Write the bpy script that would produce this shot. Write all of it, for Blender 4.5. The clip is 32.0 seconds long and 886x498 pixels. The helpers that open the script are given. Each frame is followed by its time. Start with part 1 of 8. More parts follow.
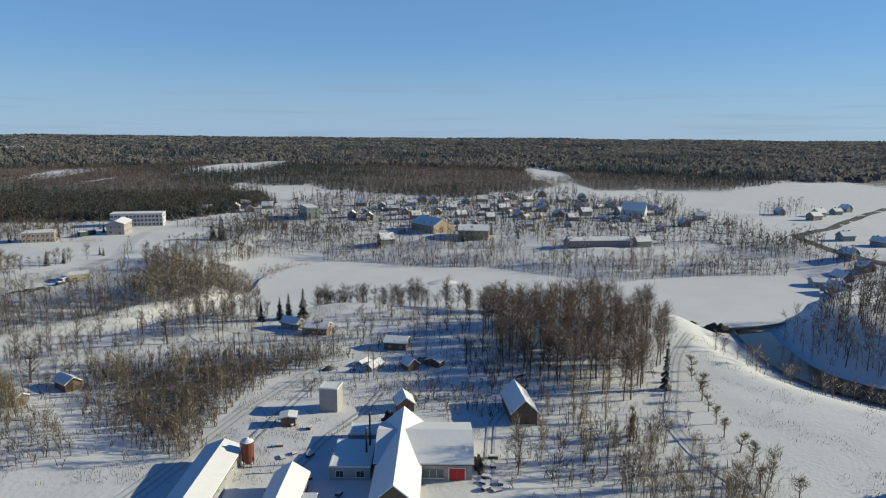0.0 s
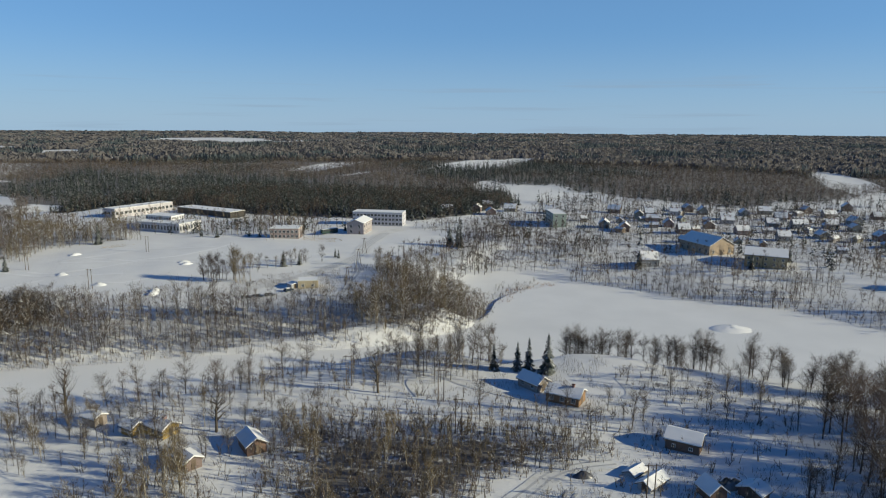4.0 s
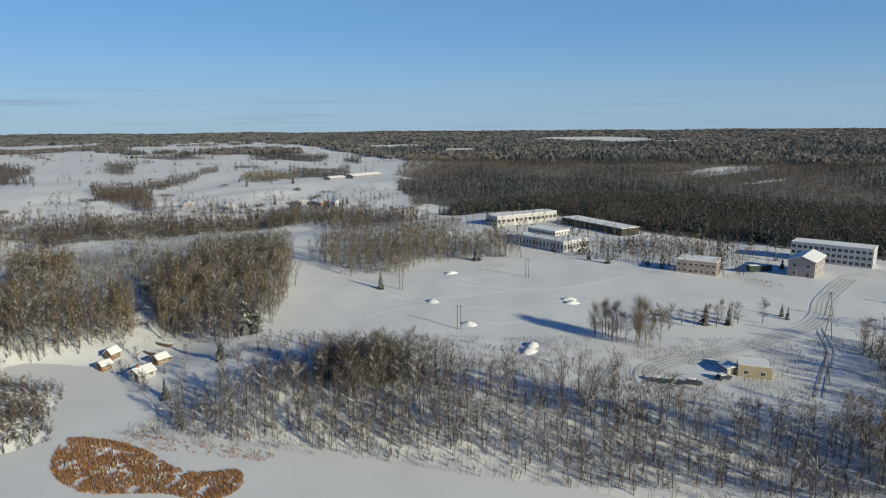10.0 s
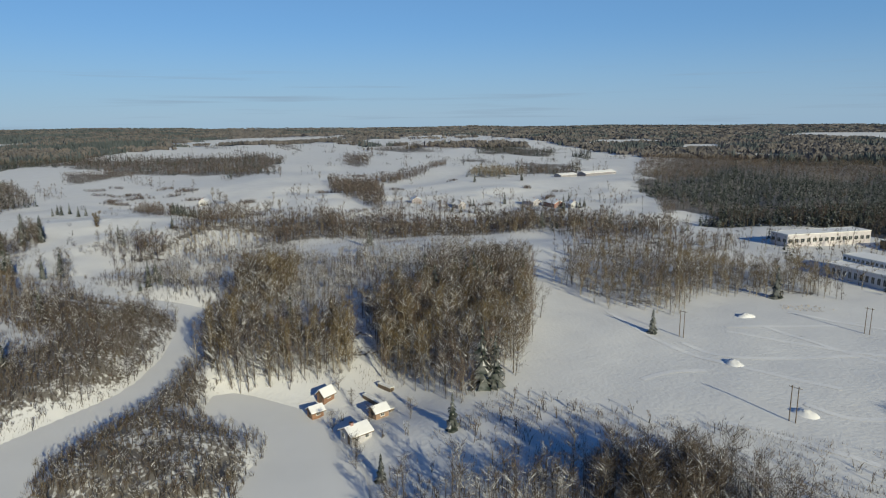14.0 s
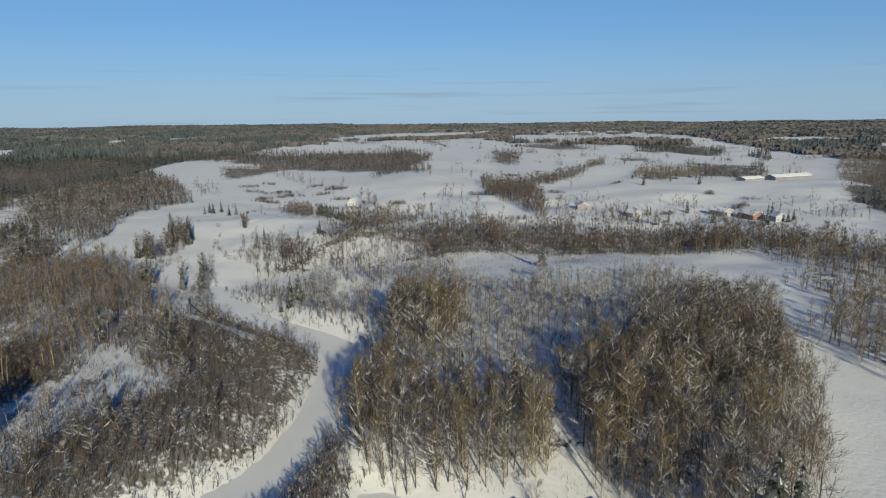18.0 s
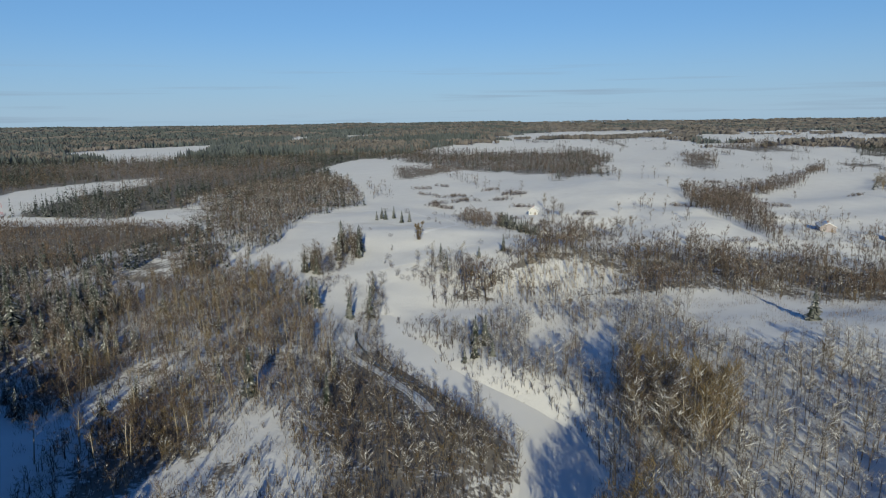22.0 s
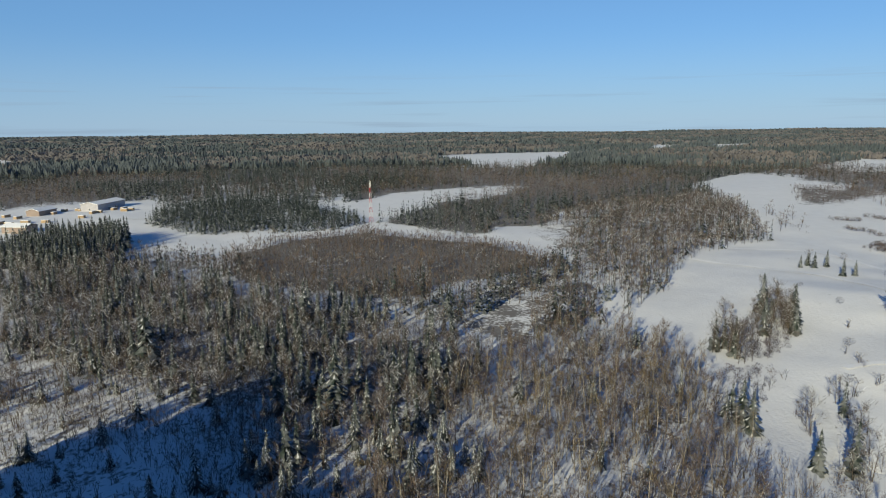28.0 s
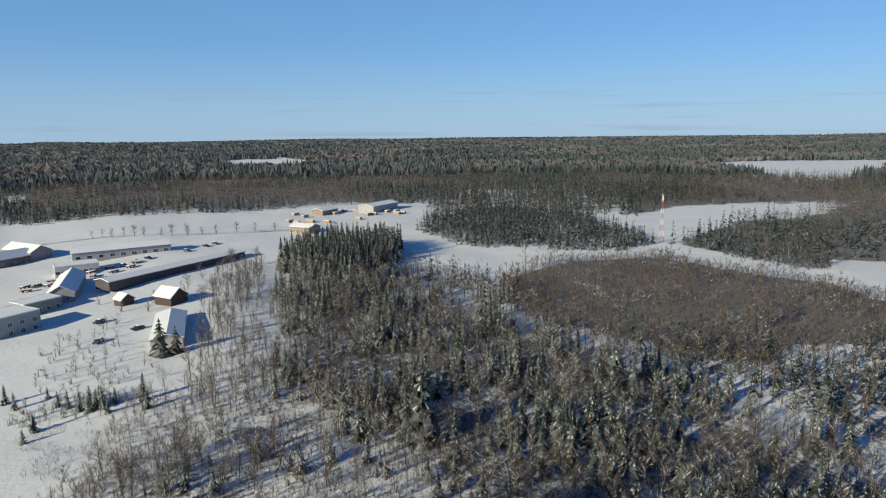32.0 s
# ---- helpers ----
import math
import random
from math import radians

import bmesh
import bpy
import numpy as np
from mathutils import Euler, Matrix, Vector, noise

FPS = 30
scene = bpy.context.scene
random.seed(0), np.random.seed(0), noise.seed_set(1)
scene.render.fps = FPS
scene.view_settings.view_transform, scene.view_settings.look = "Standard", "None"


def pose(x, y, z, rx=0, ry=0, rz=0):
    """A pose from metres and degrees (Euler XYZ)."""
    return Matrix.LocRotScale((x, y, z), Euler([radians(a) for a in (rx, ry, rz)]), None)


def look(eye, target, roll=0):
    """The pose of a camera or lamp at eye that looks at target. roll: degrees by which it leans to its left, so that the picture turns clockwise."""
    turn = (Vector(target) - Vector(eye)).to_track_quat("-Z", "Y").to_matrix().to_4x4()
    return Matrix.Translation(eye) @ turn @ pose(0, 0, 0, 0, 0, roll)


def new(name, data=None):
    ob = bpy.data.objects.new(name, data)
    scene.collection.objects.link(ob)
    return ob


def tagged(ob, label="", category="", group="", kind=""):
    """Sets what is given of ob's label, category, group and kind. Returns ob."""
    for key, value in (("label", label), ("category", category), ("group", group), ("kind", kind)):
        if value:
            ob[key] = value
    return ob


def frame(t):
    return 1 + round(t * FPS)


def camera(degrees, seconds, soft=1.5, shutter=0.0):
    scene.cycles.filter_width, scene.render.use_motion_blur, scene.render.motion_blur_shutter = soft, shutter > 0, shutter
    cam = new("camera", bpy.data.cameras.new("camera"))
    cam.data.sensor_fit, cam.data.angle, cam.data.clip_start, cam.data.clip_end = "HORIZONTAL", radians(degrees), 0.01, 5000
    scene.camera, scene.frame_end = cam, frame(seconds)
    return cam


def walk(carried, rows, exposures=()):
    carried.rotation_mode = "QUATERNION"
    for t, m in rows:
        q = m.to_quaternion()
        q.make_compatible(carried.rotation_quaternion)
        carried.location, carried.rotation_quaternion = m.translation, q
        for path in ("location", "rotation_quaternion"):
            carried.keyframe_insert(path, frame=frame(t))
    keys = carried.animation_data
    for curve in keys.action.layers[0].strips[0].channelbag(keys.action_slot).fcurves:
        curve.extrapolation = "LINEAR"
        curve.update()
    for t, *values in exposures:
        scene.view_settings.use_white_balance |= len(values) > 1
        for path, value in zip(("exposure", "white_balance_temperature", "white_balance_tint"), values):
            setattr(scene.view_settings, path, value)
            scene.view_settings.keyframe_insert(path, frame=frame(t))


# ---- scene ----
cam = camera(67.9, 32.0, soft=1.1)
METRES, EYE, TILT, LEAN, TURN = 482.8, 70.0, 0.0, 0.0, 0.0
ROWS = [
    (0.0, 0.0, 0.0, 0.0, 0.09, -10.51, -0.49),
    (0.5, -0.0011, 0.0166, -0.0004, 2.96, -10.56, -0.49),
    (1.0, -0.0031, 0.0329, -0.0007, 5.88, -10.59, -0.5),
    (1.5, -0.0064, 0.0492, -0.0009, 8.73, -10.65, -0.52),
    (2.0, -0.0104, 0.0652, -0.0012, 11.5, -10.69, -0.55),
    (2.5, -0.0154, 0.081, -0.0016, 14.05, -10.7, -0.56),
    (3.0, -0.0211, 0.0963, -0.0019, 16.38, -10.73, -0.55),
    (3.5, -0.0278, 0.1111, -0.0024, 18.71, -10.85, -0.53),
    (5.5, -0.061, 0.1655, -0.0025, 27.16, -10.93, -0.25),
    (6.0, -0.0713, 0.1782, -0.0026, 29.65, -10.91, -0.17),
    (6.5, -0.0817, 0.1902, -0.0026, 32.63, -10.98, -0.03),
    (7.0, -0.0935, 0.2019, -0.0031, 35.49, -10.99, 0.06),
    (7.5, -0.1057, 0.2129, -0.0033, 38.32, -11.01, 0.17),
    (8.0, -0.1179, 0.223, -0.0035, 41.17, -11.05, 0.23),
    (8.5, -0.131, 0.2328, -0.0039, 44.01, -11.08, 0.3),
    (9.0, -0.1444, 0.2417, -0.0039, 46.83, -11.1, 0.33),
    (9.5, -0.1584, 0.2496, -0.0041, 49.66, -11.06, 0.35),
    (10.0, -0.1727, 0.2569, -0.0043, 52.48, -11.07, 0.41),
    (10.5, -0.1874, 0.2633, -0.0046, 55.27, -11.05, 0.44),
    (11.0, -0.2023, 0.2694, -0.0047, 58.08, -11.07, 0.52),
    (11.5, -0.2177, 0.2745, -0.005, 60.89, -11.08, 0.54),
    (12.0, -0.2331, 0.2789, -0.0055, 63.38, -11.15, 0.56),
    (12.5, -0.2486, 0.2821, -0.0058, 65.27, -11.21, 0.52),
    (13.0, -0.2642, 0.2847, -0.0058, 67.19, -11.3, 0.49),
    (13.5, -0.2802, 0.2869, -0.0064, 69.17, -11.36, 0.48),
    (14.0, -0.2961, 0.2884, -0.0065, 71.25, -11.45, 0.5),
    (14.5, -0.3118, 0.2896, -0.0069, 73.32, -11.54, 0.54),
    (16.5, -0.3729, 0.2885, -0.0075, 78.66, -11.8, 0.51),
    (17.0, -0.3886, 0.2873, -0.0077, 80.01, -11.77, 0.56),
    (17.5, -0.4042, 0.2855, -0.0078, 81.52, -11.72, 0.58),
    (18.0, -0.4197, 0.2835, -0.0079, 83.34, -11.71, 0.61),
    (18.5, -0.4352, 0.2811, -0.008, 85.05, -11.71, 0.63),
    (19.0, -0.4509, 0.2784, -0.0079, 86.7, -11.74, 0.65),
    (19.5, -0.4661, 0.2753, -0.0078, 88.35, -11.74, 0.64),
    (20.0, -0.4812, 0.2719, -0.0077, 90.03, -11.73, 0.66),
    (20.5, -0.4963, 0.2677, -0.0077, 91.77, -11.72, 0.67),
    (21.0, -0.5113, 0.2631, -0.0078, 93.56, -11.74, 0.68),
    (21.5, -0.5262, 0.2582, -0.0077, 95.45, -11.77, 0.68),
    (22.0, -0.5407, 0.2529, -0.0078, 97.47, -11.75, 0.73),
    (22.5, -0.5552, 0.2469, -0.0075, 100.31, -11.74, 0.74),
    (23.0, -0.5694, 0.2406, -0.0078, 102.58, -11.73, 0.74),
    (23.5, -0.5835, 0.2337, -0.0079, 104.7, -11.7, 0.79),
    (24.0, -0.5969, 0.2263, -0.0081, 106.06, -11.65, 0.74),
    (24.5, -0.6103, 0.2189, -0.0082, 107.36, -11.58, 0.71),
    (25.0, -0.6234, 0.2109, -0.0083, 109.87, -11.43, 0.72),
    (25.5, -0.6362, 0.2026, -0.0087, 112.64, -11.27, 0.77),
    (27.5, -0.682, 0.1637, -0.0088, 123.98, -10.93, 0.64),
    (28.0, -0.6916, 0.1522, -0.0089, 127.01, -10.88, 0.57),
    (28.5, -0.7002, 0.1402, -0.0088, 130.0, -10.85, 0.55),
    (29.0, -0.708, 0.1277, -0.009, 132.7, -10.81, 0.53),
    (29.5, -0.7149, 0.1149, -0.0088, 135.66, -10.78, 0.54),
    (30.0, -0.7211, 0.1017, -0.009, 138.55, -10.67, 0.56),
    (30.5, -0.7263, 0.0885, -0.009, 141.26, -10.59, 0.57),
    (31.0, -0.7309, 0.0751, -0.0089, 144.02, -10.52, 0.57),
    (31.5, -0.7346, 0.0616, -0.0086, 146.52, -10.51, 0.59),
    (32.0, -0.7376, 0.0481, -0.0089, 148.6, -10.4, 0.64),
]
walk(cam, [(t, pose(0, 0, EYE, TILT, LEAN, TURN) @ pose(METRES * x, METRES * y, METRES * z, 90 + pitch, roll, yaw)) for t, x, y, z, yaw, pitch, roll in ROWS],
     exposures=((0.0, 0.1), (6.0, 0.05), (10.0, 0.0), (14.0, -0.06), (18.0, -0.04), (23.0, 0.02), (26.0, 0.05), (29.0, 0.16), (32.0, 0.2)))

# ---- world, sun ----
SUN = Vector((0.975, 0.16, 0.345)).normalized()      # towards the sun
world = bpy.data.worlds.new("winter_sky")
scene.world = world
world.use_nodes = True
wt = world.node_tree
sky = wt.nodes.new("ShaderNodeTexSky")
sky.sky_type, sky.sun_disc = "NISHITA", False
sky.sun_elevation = math.asin(SUN.z)
sky.sun_rotation = math.atan2(SUN.x, SUN.y)
sky.altitude, sky.air_density, sky.dust_density, sky.ozone_density = 1500, 1.0, 0.0, 4.0
bg = wt.nodes["Background"]
bg.inputs["Strength"].default_value = 0.078
tint = wt.nodes.new("ShaderNodeMix")
tint.data_type, tint.blend_type = "RGBA", "MULTIPLY"
tint.inputs["Factor"].default_value, tint.inputs["B"].default_value = 1.0, (0.76, 0.94, 1.10, 1)
wt.links.new(sky.outputs["Color"], tint.inputs["A"])
veil = wt.nodes.new("ShaderNodeMix")          # thin even haze through the whole sky
veil.data_type = "RGBA"
veil.inputs["Factor"].default_value, veil.inputs["B"].default_value = 0.5, (2.4, 5.3, 9.4, 1)
wt.links.new(tint.outputs["Result"], veil.inputs["A"])
up = wt.nodes.new("ShaderNodeTexCoord")          # a clear winter sky deepens towards the zenith
rise_z = wt.nodes.new("ShaderNodeSeparateXYZ")
wt.links.new(up.outputs["Generated"], rise_z.inputs[0])
deep = wt.nodes.new("ShaderNodeMapRange")
deep.interpolation_type = "SMOOTHSTEP"
deep.inputs["From Min"].default_value, deep.inputs["From Max"].default_value = 0.13, 0.62
deep.inputs["To Min"].default_value, deep.inputs["To Max"].default_value = 0.0, 1.0
wt.links.new(rise_z.outputs["Z"], deep.inputs["Value"])
dark = wt.nodes.new("ShaderNodeMix")
dark.data_type, dark.blend_type = "RGBA", "MULTIPLY"
dark.inputs["B"].default_value = (0.10, 0.24, 0.42, 1)
wt.links.new(veil.outputs["Result"], dark.inputs["A"])
wt.links.new(deep.outputs["Result"], dark.inputs["Factor"])
low_z = wt.nodes.new("ShaderNodeMapRange")          # paler towards the horizon
low_z.interpolation_type = "SMOOTHSTEP"
low_z.inputs["From Min"].default_value, low_z.inputs["From Max"].default_value = -0.02, 0.14
low_z.inputs["To Min"].default_value, low_z.inputs["To Max"].default_value = 0.62, 0.0
wt.links.new(rise_z.outputs["Z"], low_z.inputs["Value"])
pale = wt.nodes.new("ShaderNodeMix")
pale.data_type = "RGBA"
pale.inputs["B"].default_value = (4.3, 6.0, 7.8, 1)
wt.links.new(dark.outputs["Result"], pale.inputs["A"])
wt.links.new(low_z.outputs["Result"], pale.inputs["Factor"])
long_map = wt.nodes.new("ShaderNodeMapping")          # a few thin grey streaks of cloud low in the sky
long_map.inputs["Scale"].default_value = (2.2, 2.2, 70)
wt.links.new(up.outputs["Generated"], long_map.inputs["Vector"])
streak = wt.nodes.new("ShaderNodeTexNoise")
streak.inputs["Scale"].default_value, streak.inputs["Detail"].default_value = 1.6, 3.0
wt.links.new(long_map.outputs["Vector"], streak.inputs["Vector"])
few = wt.nodes.new("ShaderNodeMapRange")
few.inputs["From Min"].default_value, few.inputs["From Max"].default_value = 0.56, 0.74
few.inputs["To Min"].default_value, few.inputs["To Max"].default_value = 0.0, 0.55
wt.links.new(streak.outputs["Fac"], few.inputs["Value"])
band_z = wt.nodes.new("ShaderNodeMapRange")
band_z.interpolation_type = "SMOOTHSTEP"
band_z.inputs["From Min"].default_value, band_z.inputs["From Max"].default_value = 0.075, 0.05
wt.links.new(rise_z.outputs["Z"], band_z.inputs["Value"])
both = wt.nodes.new("ShaderNodeMath")
both.operation = "MULTIPLY"
wt.links.new(few.outputs["Result"], both.inputs[0])
wt.links.new(band_z.outputs["Result"], both.inputs[1])
cloud = wt.nodes.new("ShaderNodeMix")
cloud.data_type = "RGBA"
cloud.inputs["B"].default_value = (3.3, 4.5, 5.9, 1)
wt.links.new(pale.outputs["Result"], cloud.inputs["A"])
wt.links.new(both.outputs[0], cloud.inputs["Factor"])
wt.links.new(cloud.outputs["Result"], bg.inputs["Color"])
sun_data = bpy.data.lights.new("sun", "SUN")
sun_data.energy, sun_data.angle, sun_data.color = 4.95, radians(0.55), (0.98, 0.915, 0.655)
sun = new("sun", sun_data)
sun.matrix_world = look(SUN * 300, (0, 0, 0))


# ---- materials ----
def material(name, color, rough=0.8, metal=0.0, grain=0.0, scale=1.0, second=None, bump=0.0, island=0.0, spec=0.3):
    """Two-scale noise between two colours, a little bump, and variation from piece to piece."""
    m = bpy.data.materials.new(name)
    m.use_nodes = True
    nt = m.node_tree
    bsdf = nt.nodes["Principled BSDF"]
    bsdf.inputs["Roughness"].default_value, bsdf.inputs["Metallic"].default_value = rough, metal
    bsdf.inputs["Specular IOR Level"].default_value = spec
    a = (*color, 1)
    b = (*(second or [c * (1 - grain) for c in color]), 1)
    geo = nt.nodes.new("ShaderNodeNewGeometry")
    n1 = nt.nodes.new("ShaderNodeTexNoise")
    n1.inputs["Scale"].default_value, n1.inputs["Detail"].default_value = scale, 5
    n2 = nt.nodes.new("ShaderNodeTexNoise")
    n2.inputs["Scale"].default_value, n2.inputs["Detail"].default_value = scale * 0.11, 3
    nt.links.new(geo.outputs["Position"], n1.inputs["Vector"])
    nt.links.new(geo.outputs["Position"], n2.inputs["Vector"])
    add = nt.nodes.new("ShaderNodeMath")
    add.operation = "ADD"
    nt.links.new(n1.outputs["Fac"], add.inputs[0])
    nt.links.new(n2.outputs["Fac"], add.inputs[1])
    ramp = nt.nodes.new("ShaderNodeMapRange")
    ramp.inputs["From Min"].default_value, ramp.inputs["From Max"].default_value = 0.75, 1.3
    nt.links.new(add.outputs[0], ramp.inputs["Value"])
    mix = nt.nodes.new("ShaderNodeMix")
    mix.data_type = "RGBA"
    mix.inputs["A"].default_value, mix.inputs["B"].default_value = a, b
    nt.links.new(ramp.outputs["Result"], mix.inputs["Factor"])
    out = mix.outputs["Result"]
    if island:
        hsv = nt.nodes.new("ShaderNodeHueSaturation")
        mr = nt.nodes.new("ShaderNodeMapRange")
        mr.inputs["To Min"].default_value, mr.inputs["To Max"].default_value = 1 - island, 1 + island
        nt.links.new(geo.outputs["Random Per Island"], mr.inputs["Value"])
        nt.links.new(mr.outputs["Result"], hsv.inputs["Value"])
        nt.links.new(out, hsv.inputs["Color"])
        out = hsv.outputs["Color"]
    nt.links.new(out, bsdf.inputs["Base Color"])
    if bump:
        bp = nt.nodes.new("ShaderNodeBump")
        bp.inputs["Strength"].default_value, bp.inputs["Distance"].default_value = bump, 0.2
        nt.links.new(n1.outputs["Fac"], bp.inputs["Height"])
        nt.links.new(bp.outputs["Normal"], bsdf.inputs["Normal"])
    return m


def snow_on(m, low=0.35, high=0.75, amount=0.8, scale=0.35):
    """Snow lying on what faces upwards, broken by noise."""
    nt = m.node_tree
    bsdf = nt.nodes["Principled BSDF"]
    link = bsdf.inputs["Base Color"].links[0]
    under = link.from_socket
    geo = nt.nodes.new("ShaderNodeNewGeometry")
    sep = nt.nodes.new("ShaderNodeSeparateXYZ")
    nt.links.new(geo.outputs["Normal"], sep.inputs[0])
    mr = nt.nodes.new("ShaderNodeMapRange")
    mr.inputs["From Min"].default_value, mr.inputs["From Max"].default_value = low, high
    mr.inputs["To Max"].default_value = amount
    nt.links.new(sep.outputs["Z"], mr.inputs["Value"])
    nz = nt.nodes.new("ShaderNodeTexNoise")
    nz.inputs["Scale"].default_value, nz.inputs["Detail"].default_value = scale, 4
    nt.links.new(geo.outputs["Position"], nz.inputs["Vector"])
    nr = nt.nodes.new("ShaderNodeMapRange")
    nr.inputs["From Min"].default_value, nr.inputs["From Max"].default_value = 0.38, 0.6
    nt.links.new(nz.outputs["Fac"], nr.inputs["Value"])
    mul = nt.nodes.new("ShaderNodeMath")
    mul.operation = "MULTIPLY"
    nt.links.new(mr.outputs["Result"], mul.inputs[0])
    nt.links.new(nr.outputs["Result"], mul.inputs[1])
    mix = nt.nodes.new("ShaderNodeMix")
    mix.data_type = "RGBA"
    mix.inputs["B"].default_value = (0.76, 0.77, 0.78, 1)
    nt.links.new(mul.outputs[0], mix.inputs["Factor"])
    nt.links.new(under, mix.inputs["A"])
    nt.links.new(mix.outputs["Result"], bsdf.inputs["Base Color"])
    return m


def thin(m, share=0.4, gaps=0.0):
    """Fine twigs and needles: as much light comes round and through them as falls on their face; gaps: how much shows between the strands."""
    nt = m.node_tree
    bsdf, out = nt.nodes["Principled BSDF"], nt.nodes["Material Output"]
    soft = nt.nodes.new("ShaderNodeBsdfTranslucent")
    nt.links.new(bsdf.inputs["Base Color"].links[0].from_socket, soft.inputs["Color"])
    mix = nt.nodes.new("ShaderNodeMixShader")
    mix.inputs[0].default_value = share
    nt.links.new(bsdf.outputs[0], mix.inputs[1])
    nt.links.new(soft.outputs[0], mix.inputs[2])
    last = mix
    if gaps:
        last = nt.nodes.new("ShaderNodeMixShader")
        last.inputs[0].default_value = gaps
        nt.links.new(mix.outputs[0], last.inputs[1])
        nt.links.new(nt.nodes.new("ShaderNodeBsdfTransparent").outputs[0], last.inputs[2])
    nt.links.new(last.outputs[0], out.inputs["Surface"])
    return m


ROOF_SNOW = material("roof_snow", (0.82, 0.82, 0.825), 0.75, second=(0.76, 0.76, 0.77), scale=0.8, bump=0.2)
RUT = material("trodden_snow", (0.52, 0.52, 0.53), 0.7, second=(0.42, 0.42, 0.43), scale=0.8, bump=0.2)
PACKED = material("packed_snow", (0.749, 0.749, 0.738), 0.6, second=(0.599, 0.589, 0.567), scale=0.9, bump=0.3)
ICE = material("snowy_ice", (0.78, 0.778, 0.775), 0.6, second=(0.69, 0.69, 0.69), scale=0.06, bump=0.05)
WATER = material("dark_water", (0.02, 0.018, 0.012), 0.12, second=(0.03, 0.025, 0.015), spec=0.5)
ASPHALT = material("dark_road", (0.075, 0.072, 0.07), 0.8, second=(0.13, 0.125, 0.12), scale=0.6)
BARK = snow_on(material("bark", (0.066, 0.054, 0.042), 0.9, second=(0.105, 0.086, 0.068), scale=2.0, island=0.3), amount=0.3)
PALE_BARK = snow_on(material("pale_bark", (0.34, 0.31, 0.26), 0.85, second=(0.22, 0.19, 0.15), scale=2.0, island=0.3), amount=0.3)
TWIG_GREY = snow_on(material("grey_twigs", (0.095, 0.075, 0.06), 0.9, second=(0.155, 0.124, 0.1), scale=0.5, island=0.4), 0.45, 1.0, 0.18)
TWIG_GOLD = snow_on(material("tan_twigs", (0.2, 0.15, 0.08), 0.9, second=(0.125, 0.096, 0.057), scale=0.5, island=0.4), 0.45, 1.0, 0.15)
TWIG_RED = snow_on(material("brown_twigs", (0.122, 0.088, 0.07), 0.9, second=(0.18, 0.134, 0.106), scale=0.5, island=0.4), 0.45, 1.0, 0.15)
TWIG_FROST = snow_on(material("frosted_twigs", (0.235, 0.206, 0.178), 0.9, second=(0.13, 0.11, 0.092), scale=0.5, island=0.45), 0.3, 0.9, 0.5)
# darker twigs: the self-shading of dense crowns put into the colour
TWIG_SHADED = snow_on(material("shaded_forest_twigs", (0.076, 0.06, 0.052), 0.9, second=(0.118, 0.095, 0.08), scale=0.2, island=0.35), 0.45, 1.0, 0.12)
NEEDLES = snow_on(material("spruce_needles", (0.02, 0.031, 0.026), 0.85, second=(0.038, 0.05, 0.043), scale=0.8, island=0.4), 0.55, 0.95, 0.42, 0.5)
SNOWY_NEEDLES = snow_on(material("snowy_needles", (0.04, 0.058, 0.042), 0.85, second=(0.06, 0.075, 0.055), scale=0.8, island=0.4), 0.25, 0.85, 0.75, 0.9)
BOUGH_SNOW = thin(material("snow_on_boughs", (0.86, 0.86, 0.865), 0.8, second=(0.76, 0.76, 0.775), scale=0.7), 0.45)
for twig in (TWIG_GREY, TWIG_GOLD, TWIG_RED, TWIG_FROST, TWIG_SHADED):
    thin(twig, 0.3, 0.24)
for needle in (NEEDLES, SNOWY_NEEDLES):
    thin(needle, 0.3)
WOODLAND = [BARK, PALE_BARK, TWIG_GREY, TWIG_GOLD, TWIG_RED, TWIG_FROST, NEEDLES, SNOWY_NEEDLES, BOUGH_SNOW, TWIG_SHADED]
# bluish aerial haze put into the base colours of the far forest
FAR_BARE = snow_on(material("far_hazed_twigs", (0.215, 0.196, 0.19), 0.9, second=(0.12, 0.116, 0.118), scale=0.03, island=0.12), 0.6, 1.0, 0.12, 0.03)
FAR_NEEDLE = snow_on(material("far_hazed_needles", (0.068, 0.085, 0.092), 0.9, second=(0.115, 0.132, 0.14), scale=0.03, island=0.12), 0.6, 1.0, 0.15, 0.03)
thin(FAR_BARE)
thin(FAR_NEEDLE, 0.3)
REED = material("dry_reeds", (0.24, 0.11, 0.034), 0.9, second=(0.33, 0.175, 0.062), scale=1.5, island=0.4)
GRASS = material("dry_grass", (0.33, 0.25, 0.13), 0.9, second=(0.45, 0.36, 0.22), scale=1.0, island=0.3)
GLASS = material("window_glass", (0.03, 0.035, 0.04), 0.12, second=(0.05, 0.055, 0.06), spec=0.5)
DARK_WOOD = material("weathered_wood", (0.10, 0.075, 0.055), 0.85, second=(0.16, 0.125, 0.095), scale=2.0)
METAL = material("grey_metal", (0.30, 0.31, 0.32), 0.5, 0.6, second=(0.2, 0.2, 0.2), scale=2.0)
DARK_METAL = material("dark_metal", (0.05, 0.05, 0.05), 0.5, 0.5, second=(0.08, 0.07, 0.06), scale=2.0)
RUST = material("rust_red_paint", (0.20, 0.055, 0.035), 0.6, second=(0.13, 0.04, 0.03), scale=1.5)
RED = material("red_paint", (0.50, 0.03, 0.03), 0.5, second=(0.42, 0.025, 0.025), scale=2.0)
TEAL = material("teal_grey_panel", (0.16, 0.19, 0.17), 0.5, second=(0.12, 0.15, 0.14), scale=2.0)
